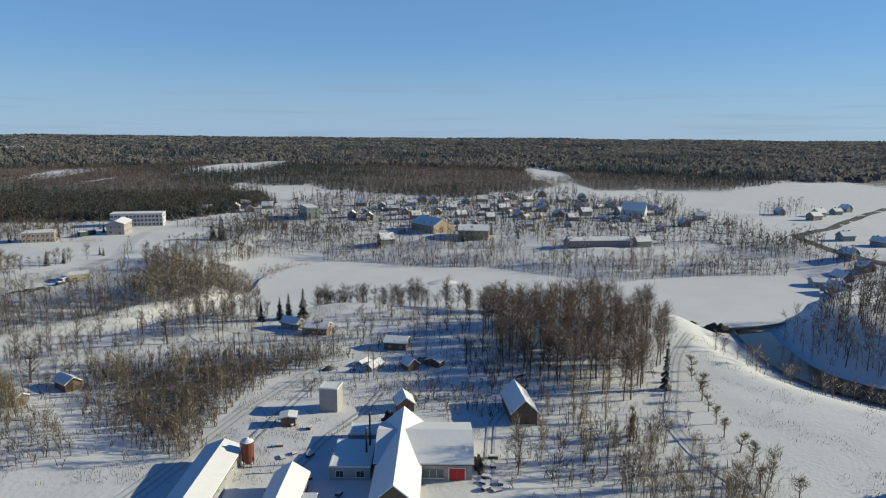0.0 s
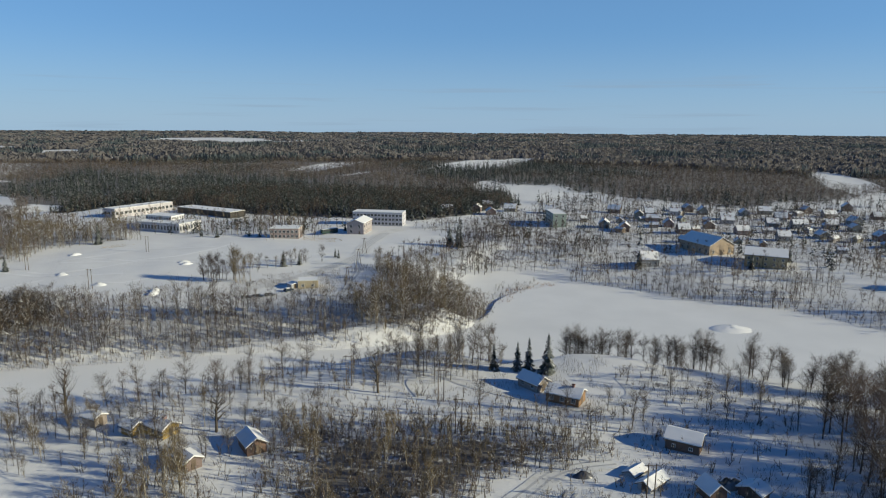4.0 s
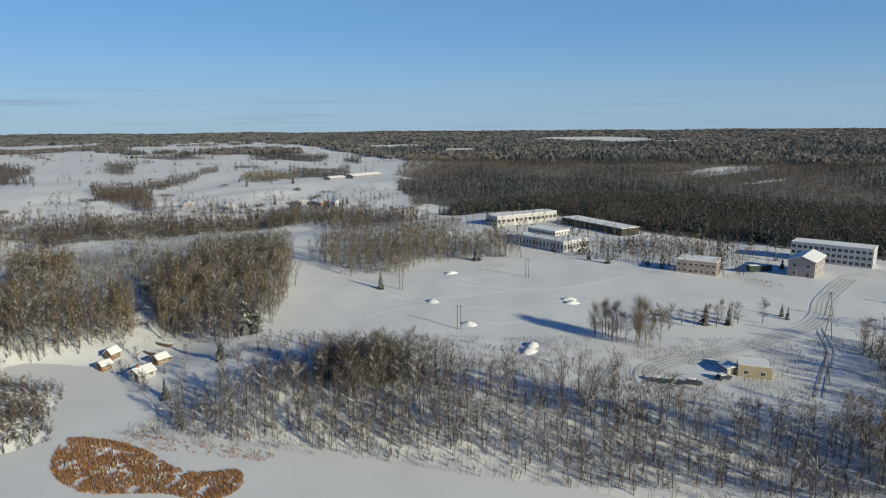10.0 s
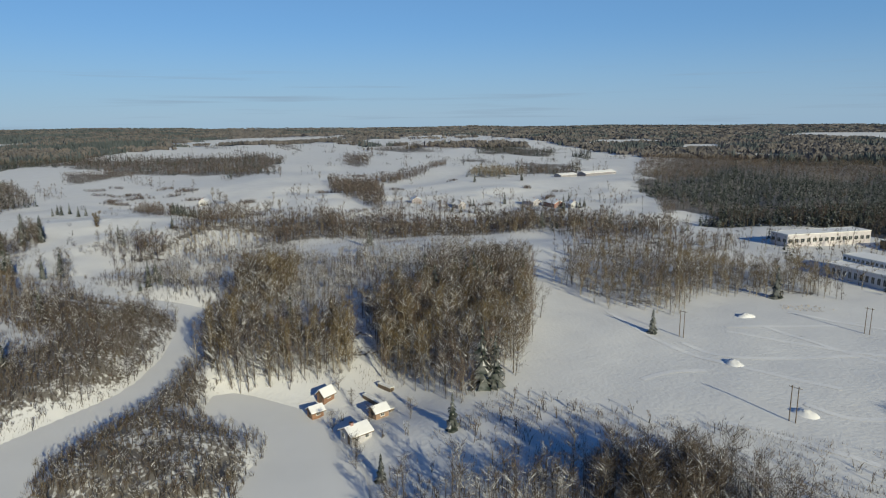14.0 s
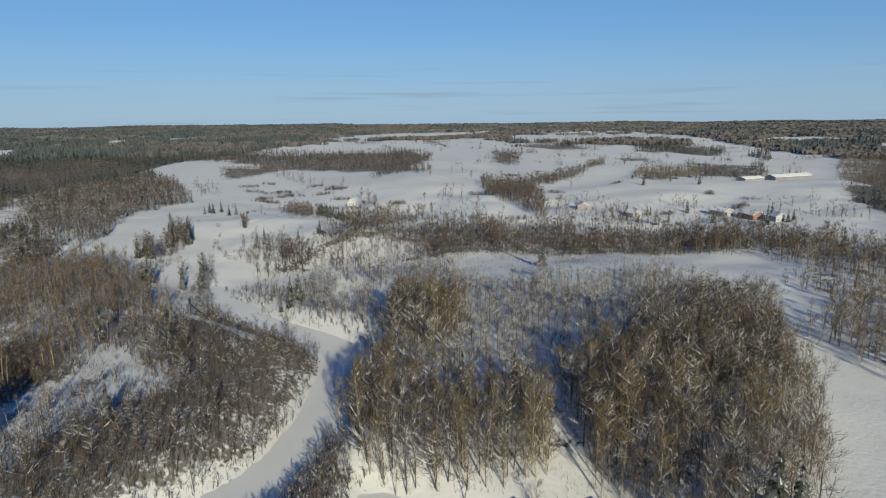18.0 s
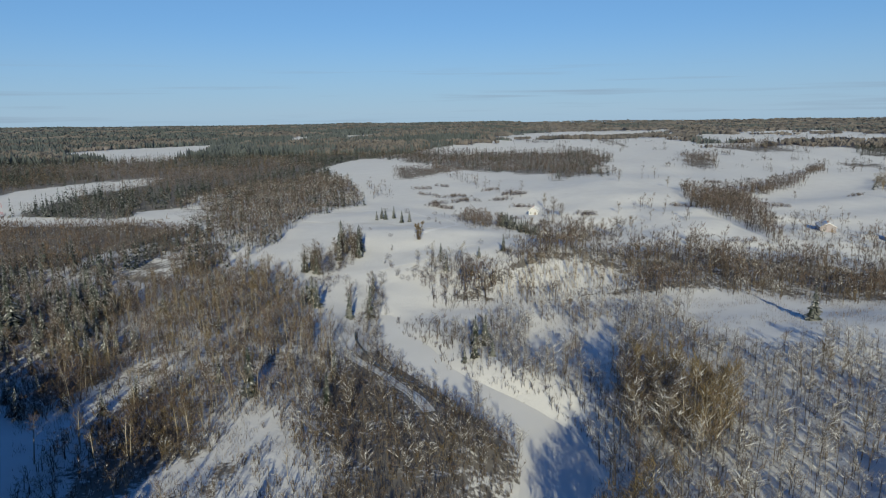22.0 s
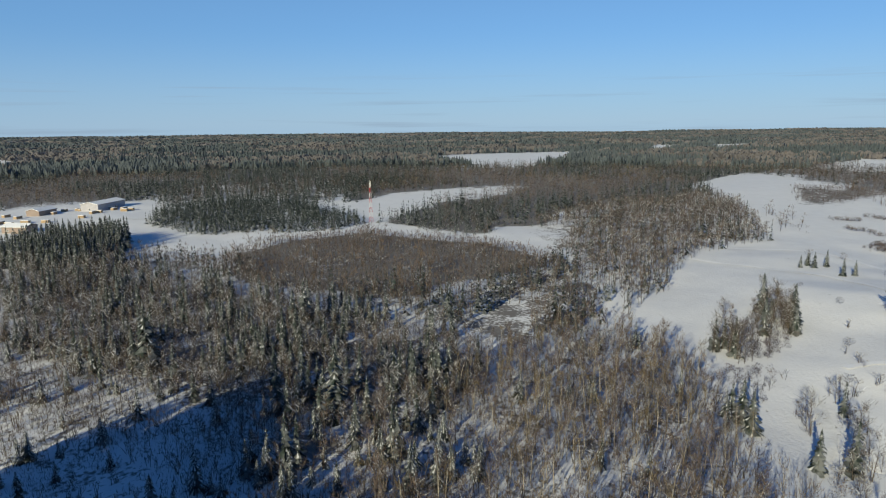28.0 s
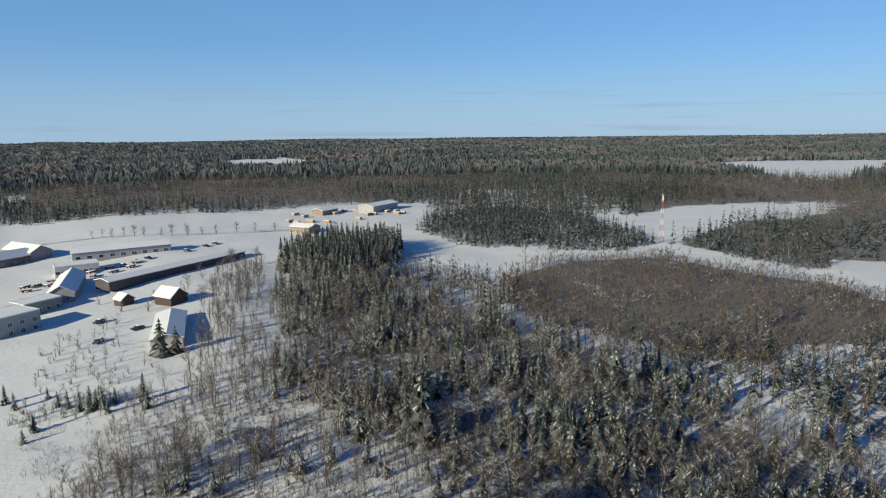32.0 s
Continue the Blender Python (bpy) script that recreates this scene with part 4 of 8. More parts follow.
wood("river_scrub", "dense grey scrub dusted with snow on a river bank", [(-300, 78), (-318, 104), (-333, 117), (-362, 125), (-395, 127), (-420, 112), (-445, 92), (-462, 80), (-455, 66), (-420, 60), (-392, 66), (-368, 80), (-345, 60), (-318, 58)], 2.2, [("frostbush", 1.2), ("bush", 4), ("redbush", 3), ("grey", 1), ("frost", 0.6), ("tanbush", 2)], 116, lod=1, grow=(0.4, 0.75), under=0.75)
wood("aspen_stand", "slender pale aspens over snowy brush", [(-383, 25), (-387, 58), (-421, 74), (-450, 62), (-480, 46), (-512, 28), (-530, 2), (-522, -25), (-470, -20), (-424, -14), (-400, -2)], 2.5, [("redbush", 4), ("aspen", 4), ("red", 1.5), ("tanbush", 2), ("frostbush", 3.5), ("snowspruce", 0.4)], 117, lod=1, grow=(0.55, 1.0), under=0.4)
wood("mixed_woods", "dark mixed woods of spruce and frosted broadleaf trees", [(-400, -129), (-404, -70), (-417, -32), (-424, -14), (-440, -2), (-485, -14), (-490, -70), (-486, -140), (-480, -230), (-455, -275), (-420, -210)],
     2.8, [("young_grey", 3), ("grey", 4), ("young_red", 2), ("red", 1.5), ("frost", 2), ("spruce", 2.6), ("snowspruce", 0.8)], 118, lod=1, grow=(0.42, 0.78), under=0.65)
wood("mixed_forest", "mixed forest of dark spruce and grey broadleaf trees", [(-485, -14), (-533, -8), (-570, -20), (-608, -66), (-525, -75), (-500, -127), (-514, -205), (-467, -290), (-455, -275), (-480, -230), (-486, -140), (-490, -70)], 3.4, [("frost", 2), ("grey", 4), ("red", 3), ("spruce", 2.8), ("snowspruce", 0.5)], 135, lod=2, grow=(0.45, 0.8), under=0.6)
# belt added just below the view, there to shade the clearing
wood("shade_spruces", "low dense spruces added nearly out of view to shade a clearing", [(-370, -38), (-356, -44), (-346, 10), (-362, 8)], 3.6, [("spruce", 1)], 136, lod=1, grow=(0.65, 0.85), under=0.2)
# oversized trees added outside the view to block sun from the clearing
wood("unseen_shade_wood", "unseen tall dense wood added to shade a snowy clearing", [(-346, -52), (-300, -50), (-286, 66), (-312, 64), (-326, 48), (-344, 18), (-353, -30)], 3.6, [("spruce", 3), ("grey", 1)], 130, lod=1, grow=(1.6, 2.0), under=0.2)
wood("south_scrub", "low brown scrub over shaded snow", [(-322, 60), (-345, 38), (-362, 26), (-384, 25), (-387, 58), (-368, 80), (-345, 62)], 2.6, [("redbush", 3), ("frostbush", 2), ("bush", 2), ("aspen", 1)], 134, grow=(0.5, 0.95), under=0.7)
wood("brown_thicket", "even brown thicket of young leafless birch", [(-516, -200), (-561, -213), (-616, -194), (-618, -142), (-628, -114), (-605, -66), (-587, -54), (-558, -58), (-532, -72), (-506, -66), (-498, -90), (-490, -115), (-486, -140), (-490, -165)], 2.5, [("redbush", 6), ("bush", 1), ("frostbush", 1), ("red", 0.3)], 119, lod=2, grow=(0.7, 1.1), under=0.85)
wood("ridge_forest", "dense mixed forest edge of spruce and birch", [(-522, 0), (-546, -5), (-583, -5), (-642, -16), (-675, -14), (-727, 4), (-790, -18), (-850, -44), (-905, -72), (-780, -130), (-690, -128), (-645, -110), (-612, -66), (-560, -15)], 3.2, [("grey", 3.5), ("frost", 4), ("red", 3), ("spruce", 1.0), ("snowspruce", 0.4)], 120, lod=2, grow=(0.5, 0.82), under=0.45)
wood("spruce_plantation", "snow-dusted spruce plantation", [(-545, -268), (-603, -207), (-635, -213), (-690, -292), (-700, -340), (-673, -405), (-587, -382), (-554, -335)], 3.6, [("spruce", 4), ("snowspruce", 1)], 121, lod=2, grow=(0.45, 0.8), under=0.3)
wood("plantation_edge", "dense spruce forest behind a snowy plantation", [(-600, -385), (-675, -408), (-702, -345), (-692, -298), (-720, -335), (-800, -345), (-900, -325), (-920, -420), (-880, -490), (-760, -510), (-640, -480)], 5.5, [("spruce", 4), ("snowspruce", 1), ("grey", 2), ("red", 1)], 169, lod=2, grow=(0.55, 0.95), under=0.6)
wood("spruce_copse", "dense dark copse of snow-dusted spruces", [(-441, -260), (-447, -236), (-457, -212), (-498, -249), (-519, -289), (-494, -327), (-458, -294)], 2.9, [("spruce", 6), ("snowspruce", 1)], 122, lod=1, grow=(0.65, 1.0), under=0.3)
wood("young_spruces", "young snow-laden spruces in a clearing", [(-630, -131), (-637, -178), (-654, -214), (-709, -210), (-808, -224), (-714, -164), (-675, -142), (-647, -130)], 3.6, [("snowspruce", 4), ("frostbush", 1)], 123, lod=2, grow=(0.35, 0.6), under=0.3)
wood("clearing_saplings", "small snow-laden spruces and shrubs in a shaded clearing", [(-400, -125), (-410, -75), (-398, -45), (-410, -6), (-380, -15), (-340, -55), (-345, -108)], 3.6, [("snowspruce", 1.2), ("frostbush", 2.5), ("redbush", 4), ("bush", 2)], 124, grow=(0.3, 0.75), under=0.35)
wood("clearing_scrub", "brown knee-high scrub over blue-shaded snow", [(-380, -8), (-384, 18), (-392, 12), (-402, -6), (-410, -24), (-408, -44), (-400, -70), (-394, -100), (-384, -98), (-388, -60), (-392, -36)], 2.6, [("redbush", 6), ("frostbush", 2), ("bush", 2), ("snowspruce", 0.5)], 162, lod=1, grow=(0.4, 0.9), under=0.25)
wood("clearing_brush", "low brown brush and thin saplings over blue-shaded snow", [(-409, -151), (-427, -122), (-427, -82), (-421, -42), (-416, -20), (-399, -30), (-379, -52), (-366, -68), (-351, -99), (-362, -140)], 2.8, [("redbush", 5), ("bush", 3), ("frostbush", 1), ("red", 1), ("grey", 1)], 174, lod=1, grow=(0.4, 0.8), under=0.3)
wood("brown_brush", "dense brown brush of young aspen shoots", [(-376, 32), (-385, 28), (-395, 31), (-401, 38), (-394, 48), (-383, 58), (-372, 54), (-368, 42)], 1.5, [("redbush", 6), ("tanbush", 2)], 163, lod=1, grow=(0.6, 0.95), under=0.9)
wood("brown_brush", "brown brush between spruces and aspens", [(-409, -12), (-418, 1), (-416, 22), (-389, 19), (-378, 13), (-398, -9)], 1.8, [("redbush", 6), ("tanbush", 1), ("snowspruce", 0.3)], 164, lod=1, grow=(0.5, 0.9), under=0.85)
wood("shade_thicket", "dense dark thicket of young trees at the edge of a shaded clearing", [(-402, -40), (-416, -50), (-432, -30), (-430, -8), (-414, -2), (-400, -16)], 2.3, [("young_grey", 4), ("redbush", 4), ("young_red", 3), ("snowspruce", 0.8), ("spruce", 0.6)], 183, lod=1, grow=(0.55, 0.95), under=0.55)
wood("farm_scrub", "snowy scrub before a farm", [(-346, -120), (-352, -108), (-362, -98), (-372, -92), (-380, -100), (-368, -112), (-358, -122)], 3.0, [("frostbush", 3), ("redbush", 2), ("bush", 2)], 166, lod=1, grow=(0.4, 0.8), under=0.3)
wood("sparse_birches", "sparse leafless birches over snow", [(-361, -85), (-402, -129), (-420, -205), (-445, -282), (-428, -296), (-404, -225), (-388, -165), (-372, -118), (-345, -106)], 3.4, [("young_grey", 4), ("grey", 2), ("young_red", 3), ("bush", 1.5), ("young_frost", 1.2)], 125, grow=(0.5, 0.82), under=0.35)
wood("farm_shrubs", "snow-dusted shrubs and small trees in a farm garden", [(-346, -138), (-376, -136), (-382, -158), (-376, -185), (-366, -214), (-352, -206), (-344, -165)], 4.6, [("frostbush", 4), ("bush", 2), ("young_frost", 1.5), ("young_grey", 2)], 181, grow=(0.4, 0.8), under=0.12, keep=0.7)
wood("farm_hedge", "dense dark shrubs by a farm track", [(-343, -144), (-352, -146), (-366, -142), (-370, -150), (-358, -157), (-346, -156)], 2.2, [("frostbush", 4), ("bush", 3), ("snowspruce", 1)], 182, grow=(0.4, 0.65), under=0.3)
wood("garden_trees", "leafless garden and street trees among village houses", [(-190, 452), (-130, 585), (-60, 640), (60, 700), (180, 640), (230, 480), (220, 385), (72, 395), (28, 430), (-52, 420), (-150, 430)], 3.7, [("grey", 4), ("red", 4), ("bush", 8), ("spruce", 1.2)], 126, lod=2, grow=(0.35, 0.75), under=0.4, keep=0.9)
wood("school_trees", "leafless trees round low school buildings", [(-300, 376), (-250, 378), (-245, 370), (-225, 392), (-250, 440), (-300, 436), (-420, 470), (-420, 395), (-350, 372), (-355, 366), (-300, 366)], 6.5, [("grey", 2), ("tan", 2), ("red", 1), ("spruce", 0.5)], 127, lod=2, grow=(0.45, 0.8), under=0.08, keep=0.75)
wood("park_brush", "leafless shrubs below a lakeside village", [(-165, 356), (-150, 374), (-146, 440), (-150, 460), (-80, 454), (-52, 412), (28, 418), (60, 398), (-20, 394), (-48, 390), (-65, 392), (-100, 376), (-120, 348)], 3.3, [("grey", 4), ("bush", 4), ("red", 3), ("redbush", 2)], 128, lod=2, grow=(0.5, 0.85), under=0.35, keep=1.0)
wood("cottage_trees", "leafless snow-dusted trees round riverside cottages", [(-172, 148), (-152, 160), (-128, 178), (-104, 186), (-88, 178), (-96, 162), (-118, 146), (-150, 132)], 4.4, [("grey", 3), ("frost", 2), ("tan", 2), ("young_grey", 3), ("bush", 2)], 137, grow=(0.35, 0.65), under=0.15)
wood("yard_brush", "bare brush between a farm track and gardens", [(-48, 176), (-26, 196), (-12, 210), (-30, 216), (-60, 206), (-84, 210), (-70, 198), (-46, 196)], 3.6, [("bush", 3), ("tanbush", 2), ("grey", 1)], 138, grow=(0.4, 0.8), under=0.2)
wood("near_bank_brush", "leafless brush on a snowy river bank", [(-60, 238), (-74, 248), (-92, 240), (-112, 218), (-134, 190), (-156, 172), (-178, 160), (-186, 150), (-164, 150), (-138, 164), (-112, 186), (-88, 204), (-66, 222)], 3.6, [("grey", 3), ("young_grey", 4), ("red", 1), ("young_frost", 1.5), ("young_tan", 2), ("young_red", 2)], 129, grow=(0.55, 0.95), under=0.3, keep=0.9)

wood("yard_shrubs", "bare shrubs and young trees between farm gardens", [(6, 190), (19, 214), (30, 200), (36, 170), (28, 160), (14, 166), (8, 176)], 3.0, [("bush", 4), ("grey", 1.5), ("tanbush", 2), ("frostbush", 1)], 153, grow=(0.4, 0.85), under=0.3)
wood("barn_shrubs", "tan shrubs and saplings behind a barn", [(22, 148), (27, 160), (44, 156), (48, 140), (40, 118), (26, 118), (12, 118), (14, 130), (26, 136)], 4.2, [("tanbush", 3), ("bush", 3), ("tan", 1.2), ("grey", 0.7)], 154, grow=(0.4, 0.95), under=0.25)
wood("track_shrubs", "brown brush beside a farm track", [(-34, 160), (-40, 172), (-30, 184), (-12, 182), (-8, 166), (-18, 160), (-26, 164)], 3.4, [("redbush", 2), ("bush", 3), ("tanbush", 2)], 155, grow=(0.4, 0.8), under=0.35)
wood("shore_shrubs", "leafless shrubs round lakeside gardens", [(-36, 236), (-24, 246), (10, 244), (12, 214), (-8, 212), (-20, 222)], 3.2, [("bush", 4), ("grey", 1), ("frostbush", 2), ("redbush", 1)], 156, grow=(0.4, 0.8), under=0.3)
wood("bank_shrubs", "dark shrubs on a shaded lake bank", [(-20, 352), (0, 358), (40, 360), (70, 350), (92, 322), (119, 338), (150, 354), (190, 362), (180, 374), (120, 362), (70, 366), (20, 376), (-30, 372)], 4.2, [("bush", 4), ("grey", 2), ("red", 1)], 157, lod=1, grow=(0.45, 0.85), under=0.3)
wood("shore_brush", "dense dark brush along a frozen lakeshore", [(-70, 368), (-45, 364), (-12, 354), (24, 352), (52, 336), (86, 322), (121, 333), (185, 339), (190, 356), (120, 348), (86, 338), (54, 352), (26, 368), (-12, 370), (-45, 380), (-72, 384)], 2.7, [("bush", 4), ("red", 2), ("grey", 3), ("redbush", 2)], 177, lod=2, grow=(0.35, 0.75), under=0.45)
wood("road_copse", "leafless copse in a white field", [(148, 600), (213, 679), (240, 640), (215, 590), (185, 520), (160, 540)], 6.5, [("grey", 3), ("red", 2), ("bush", 2)], 158, lod=2, grow=(0.55, 0.9), under=0.3)
wood("road_copse", "leafless copse beside a dark road", [(255, 530), (300, 600), (338, 637), (330, 580), (288, 533)], 6.0, [("grey", 3), ("bush", 3)], 159, lod=2, grow=(0.5, 0.9), under=0.3)
wood("lane_trees", "leafless trees along a lane to the lake", [(150, 380), (180, 400), (232, 430), (246, 420), (225, 380), (240, 330), (226, 300), (200, 300), (215, 350), (190, 376)], 4, [("grey", 4), ("red", 2), ("bush", 3)], 160, lod=2, grow=(0.5, 0.9), under=0.3)
wood("village_grove", "leafless dark grove behind the village", [(-110, 600), (-60, 660), (40, 720), (140, 690), (150, 720), (40, 760), (-80, 700), (-160, 620)], 6.5, [("grey", 3), ("red", 2), ("spruce", 1)], 161, lod=2, grow=(0.5, 1.0), under=0.4)
wood("school_forest", "dense dark forest of spruce and leafless trees behind a school", [(-430, 480), (-320, 468), (-205, 486), (-168, 536), (-150, 600), (-190, 680), (-300, 640), (-420, 600), (-520, 470), (-480, 420)], 3.2, [("spruce", 6), ("grey", 3), ("red", 2), ("snowspruce", 0.5)], 167, lod=2, grow=(0.55, 0.95), under=0.6)
wood("hall_trees", "leafless trees and spruces round school halls", [(-296, 372), (-262, 384), (-232, 384), (-224, 400), (-240, 420), (-226, 440), (-260, 452), (-310, 440), (-305, 400), (-350, 372)], 4.6, [("grey", 3), ("red", 3), ("tan", 1), ("spruce", 1)], 168, lod=2, grow=(0.5, 0.85), under=0.2)
wood("hedge_wood", "leafless grey hedge wood across a meadow", [(-830, 243), (-709, 230), (-668, 242), (-609, 246), (-610, 254), (-706, 276), (-829, 300), (-850, 326), (-913, 374), (-1085, 467), (-1125, 473), (-953, 383), (-860, 285)], 3.2, [("grey", 4), ("red", 3), ("bush", 1)], 131, lod=2, grow=(0.5, 0.85), under=0.5)
for poly, gap, mix, label, seed in (
        ([(-1459, 130), (-1502, 209), (-1353, 255), (-1167, 232), (-1056, 194), (-979, 216), (-935, 210), (-922, 132), (-978, 146), (-1054, 60), (-1217, -151), (-1400, -60)], 11, [("grey", 3), ("red", 2), ("spruce", 1)], "leafless brown wood beyond snowy meadows", 132),
        ([(-1033, -41), (-913, -17), (-932, 19), (-1008, 29), (-1091, 63), (-1094, 2)], 5, [("redbush", 5), ("bush", 1)], "low brown copse on a snowy rise", 141),
        ([(-1335, 353), (-1379, 421), (-1067, 343), (-1105, 307)], 11, [("grey", 3), ("red", 2)], "leafless grey copse beyond meadows", 143),
        ([(-1540, 441), (-1713, 604), (-1428, 606), (-1395, 503), (-1430, 440)], 15, [("grey", 3), ("red", 2)], "long leafless wood across far meadows", 144),
        ([(-1462, 664), (-1513, 726), (-1346, 793), (-1169, 684), (-1228, 646), (-1298, 594)], 12, [("spruce", 3), ("grey", 2)], "dark spruce wood beyond meadows", 145),
        ([(-1115, 437), (-1125, 501), (-1150, 583), (-1210, 613), (-1161, 516)], 9, [("bush", 3), ("grey", 2)], "thin leafless hedge across a meadow", 146),
        ([(-972, 464), (-952, 530), (-884, 500), (-834, 439), (-863, 412)], 8, [("tan", 4), ("spruce", 0.7)], "tan birch wood beyond snowy meadows", 133),
        ([(-1042, 555), (-1003, 646), (-852, 560), (-875, 486)], 9, [("red", 3), ("grey", 2), ("spruce", 1)], "brown leafless wood beyond meadows", 147),
        ([(-1170, 721), (-1296, 839), (-1065, 700)], 10, [("spruce", 3), ("grey", 1)], "dark spruce copse beyond meadows", 148),
        ([(-1850, 122), (-1819, 177), (-1694, 173), (-1721, 123)], 16, [("grey", 3), ("bush", 2)], "small far copse on a white field", 149),
        ([(-1868, 277), (-1829, 345), (-1662, 324), (-1696, 263)], 16, [("grey", 3), ("bush", 2)], "small far copse on a white field", 150)):
    wood("meadow_wood", label, poly, gap * 0.62, mix, seed, lod=2, grow=(0.5, 0.85), under=0.75)
wood("lane_brush", "dense brown brush and bare trees between a meadow and a school", [(-421, 291), (-470, 312), (-520, 345), (-506, 376), (-470, 384), (-437, 384), (-434, 410), (-392, 386), (-388, 345), (-390, 312)], 3.6, [("bush", 3), ("red", 3), ("grey", 3), ("redbush", 3), ("tan", 1), ("frostbush", 1)], 185, lod=2, grow=(0.5, 0.9), under=0.45)
wood("tall_birches", "tall tan birches above river cottages", [(-318, 172), (-330, 164), (-350, 176), (-352, 196), (-335, 202), (-318, 188)], 3.0, [("tan", 3), ("grey", 2), ("frost", 1.5), ("red", 1)], 184, lod=1, grow=(0.8, 1.2), under=0.4)
wood("spruce_hedge", "short dark row of young spruces on a meadow", [(-669, 101), (-646, 106), (-632, 116), (-628, 125), (-635, 129), (-648, 116), (-670, 108)], 2.3, [("spruce", 5), ("shrub", 1)], 187, lod=1, grow=(0.38, 0.6), under=0.2)
wood("stream_scrub", "brown shrubs and bare trees along a snowy stream", [(-502, 50), (-518, 54), (-516, 62), (-489, 72), (-460, 74), (-456, 66), (-480, 60)], 2.5, [("shrub", 4), ("young_grey", 3), ("grey", 1), ("young_frost", 1.5), ("spruce", 0.4)], 188, lod=1, grow=(0.5, 0.95), under=0.2)
wood("slope_scrub", "brown shrubs with pale bare birches on a snowy slope", [(-526, 68), (-540, 70), (-556, 78), (-560, 97), (-530, 104), (-514, 88)], 3.1, [("shrub", 4), ("young_frost", 3), ("young_grey", 3), ("frost", 1), ("spruce", 0.3)], 189, lod=1, grow=(0.55, 1.0), under=0.15)
wood("meadow_edge", "low brown shrubs at the foot of a meadow", [(-522, 34), (-524, 46), (-498, 46), (-490, 36), (-505, 30)], 2.6, [("shrub", 5), ("frostbush", 1), ("young_grey", 1)], 190, lod=1, grow=(0.4, 0.75), under=0.2)
wood("farm_trees", "grey bare trees beside a small meadow house", [(-560, 126), (-575, 140), (-618, 158), (-630, 168), (-636, 160), (-612, 140), (-590, 124)], 4.2, [("grey", 3), ("young_grey", 3), ("shrub", 3), ("frost", 2)], 191, lod=1, grow=(0.55, 0.95), under=0.12)
wood("meadow_copse", "small copse of spruce and brush on a snowy slope", [(-527, 22), (-540, 28), (-566, 27), (-594, 26), (-601, 32), (-572, 42), (-540, 44), (-523, 34)], 2.3, [("shrub", 5), ("young_grey", 2), ("grey", 1.5), ("spruce", 0.6)], 151, lod=0, grow=(0.6, 0.95), under=0.5)
wood("meadow_hedge", "dark hedge of bare trees and young spruces across a meadow", [(-730, 76), (-694, 72), (-652, 84), (-640, 98), (-648, 106), (-672, 100), (-728, 88)], 2.5, [("shrub", 4), ("young_grey", 3), ("young_red", 3), ("red", 1)], 178, lod=1, grow=(0.5, 0.8), under=0.5)
wood("farm_trees", "bare garden trees round a meadow farm", [(-722, 132), (-700, 144), (-668, 150), (-640, 176), (-600, 164), (-600, 140), (-622, 130), (-652, 128), (-690, 128)], 5.0, [("young_grey", 3), ("grey", 1.5), ("bush", 4), ("young_red", 2)], 179, lod=1, grow=(0.5, 0.9), under=0.2)
wood("farm_trees", "bare trees and hedges round a red meadow farm", [(-655, 262), (-640, 300), (-655, 330), (-640, 392), (-600, 402), (-560, 385), (-575, 360), (-600, 345), (-598, 300), (-610, 262)], 6.0, [("young_grey", 3), ("grey", 1), ("bush", 5), ("young_red", 2), ("spruce", 0.6)], 180, lod=1, grow=(0.45, 0.85), under=0.15)
wood("slope_hedge", "leafless grey-brown hedge wood above a snowy slope", [(-545, 275), (-552, 323), (-540, 392), (-482, 402), (-445, 399), (-450, 352), (-487, 322), (-513, 285)], 3.6, [("grey", 3), ("tan", 2), ("frost", 2), ("bush", 4), ("spruce", 0.4)], 152, lod=2, grow=(0.5, 0.9), under=0.4)

# low undergrowth between the trees of the nearer stands
thick = []
for poly, gap, seed in (([(-99, 166), (-80, 140), (-53, 127), (-52, 156), (-47, 171), (-26, 194), (-41, 201), (-64, 196), (-107, 188)], 2.3, 357),
                        ([(-110, 122), (-110, 205), (-40, 218), (20, 218), (62, 200), (66, 110), (25, 110), (13, 150), (-12, 158), (-28, 168), (-46, 190), (-56, 128)], 4.5, 358),
                        ([(-306, 84), (-330, 103), (-360, 113), (-392, 116), (-412, 100), (-440, 80), (-449, 62), (-420, 56), (-392, 62), (-368, 78), (-345, 58), (-318, 58)], 2.6, 350),
                        ([(-383, 25), (-387, 58), (-421, 74), (-450, 62), (-480, 46), (-512, 28), (-530, 2), (-522, -25), (-470, -20), (-424, -14), (-400, -2)], 2.8, 351),
                        ([(-280, 98), (-315, 119), (-338, 129), (-312, 130), (-297, 132), (-288, 142), (-266, 137), (-256, 130), (-266, 108)], 2.2, 352),
                        ([(-214, 170), (-184, 197), (-132, 234), (-112, 250), (-137, 276), (-180, 271), (-228, 254), (-266, 224), (-282, 206), (-280, 190), (-248, 160)], 4.2, 353),
                        ([(-319, 137), (-318, 168), (-290, 205), (-330, 234), (-386, 250), (-460, 260), (-500, 150), (-462, 92), (-416, 128), (-369, 139)], 5.0, 354),
                        ([(-400, -129), (-404, -70), (-417, -32), (-440, -2), (-485, -14), (-486, -140), (-455, -275), (-420, -210)], 5.0, 355)):
    thick.append(scatter(poly, gap, seed))
plant("undergrowth", "low leafless undergrowth among bare trees", "undergrowth", np.concatenate(thick), UNDER, WOODLAND, (0.6, 1.3), 356)

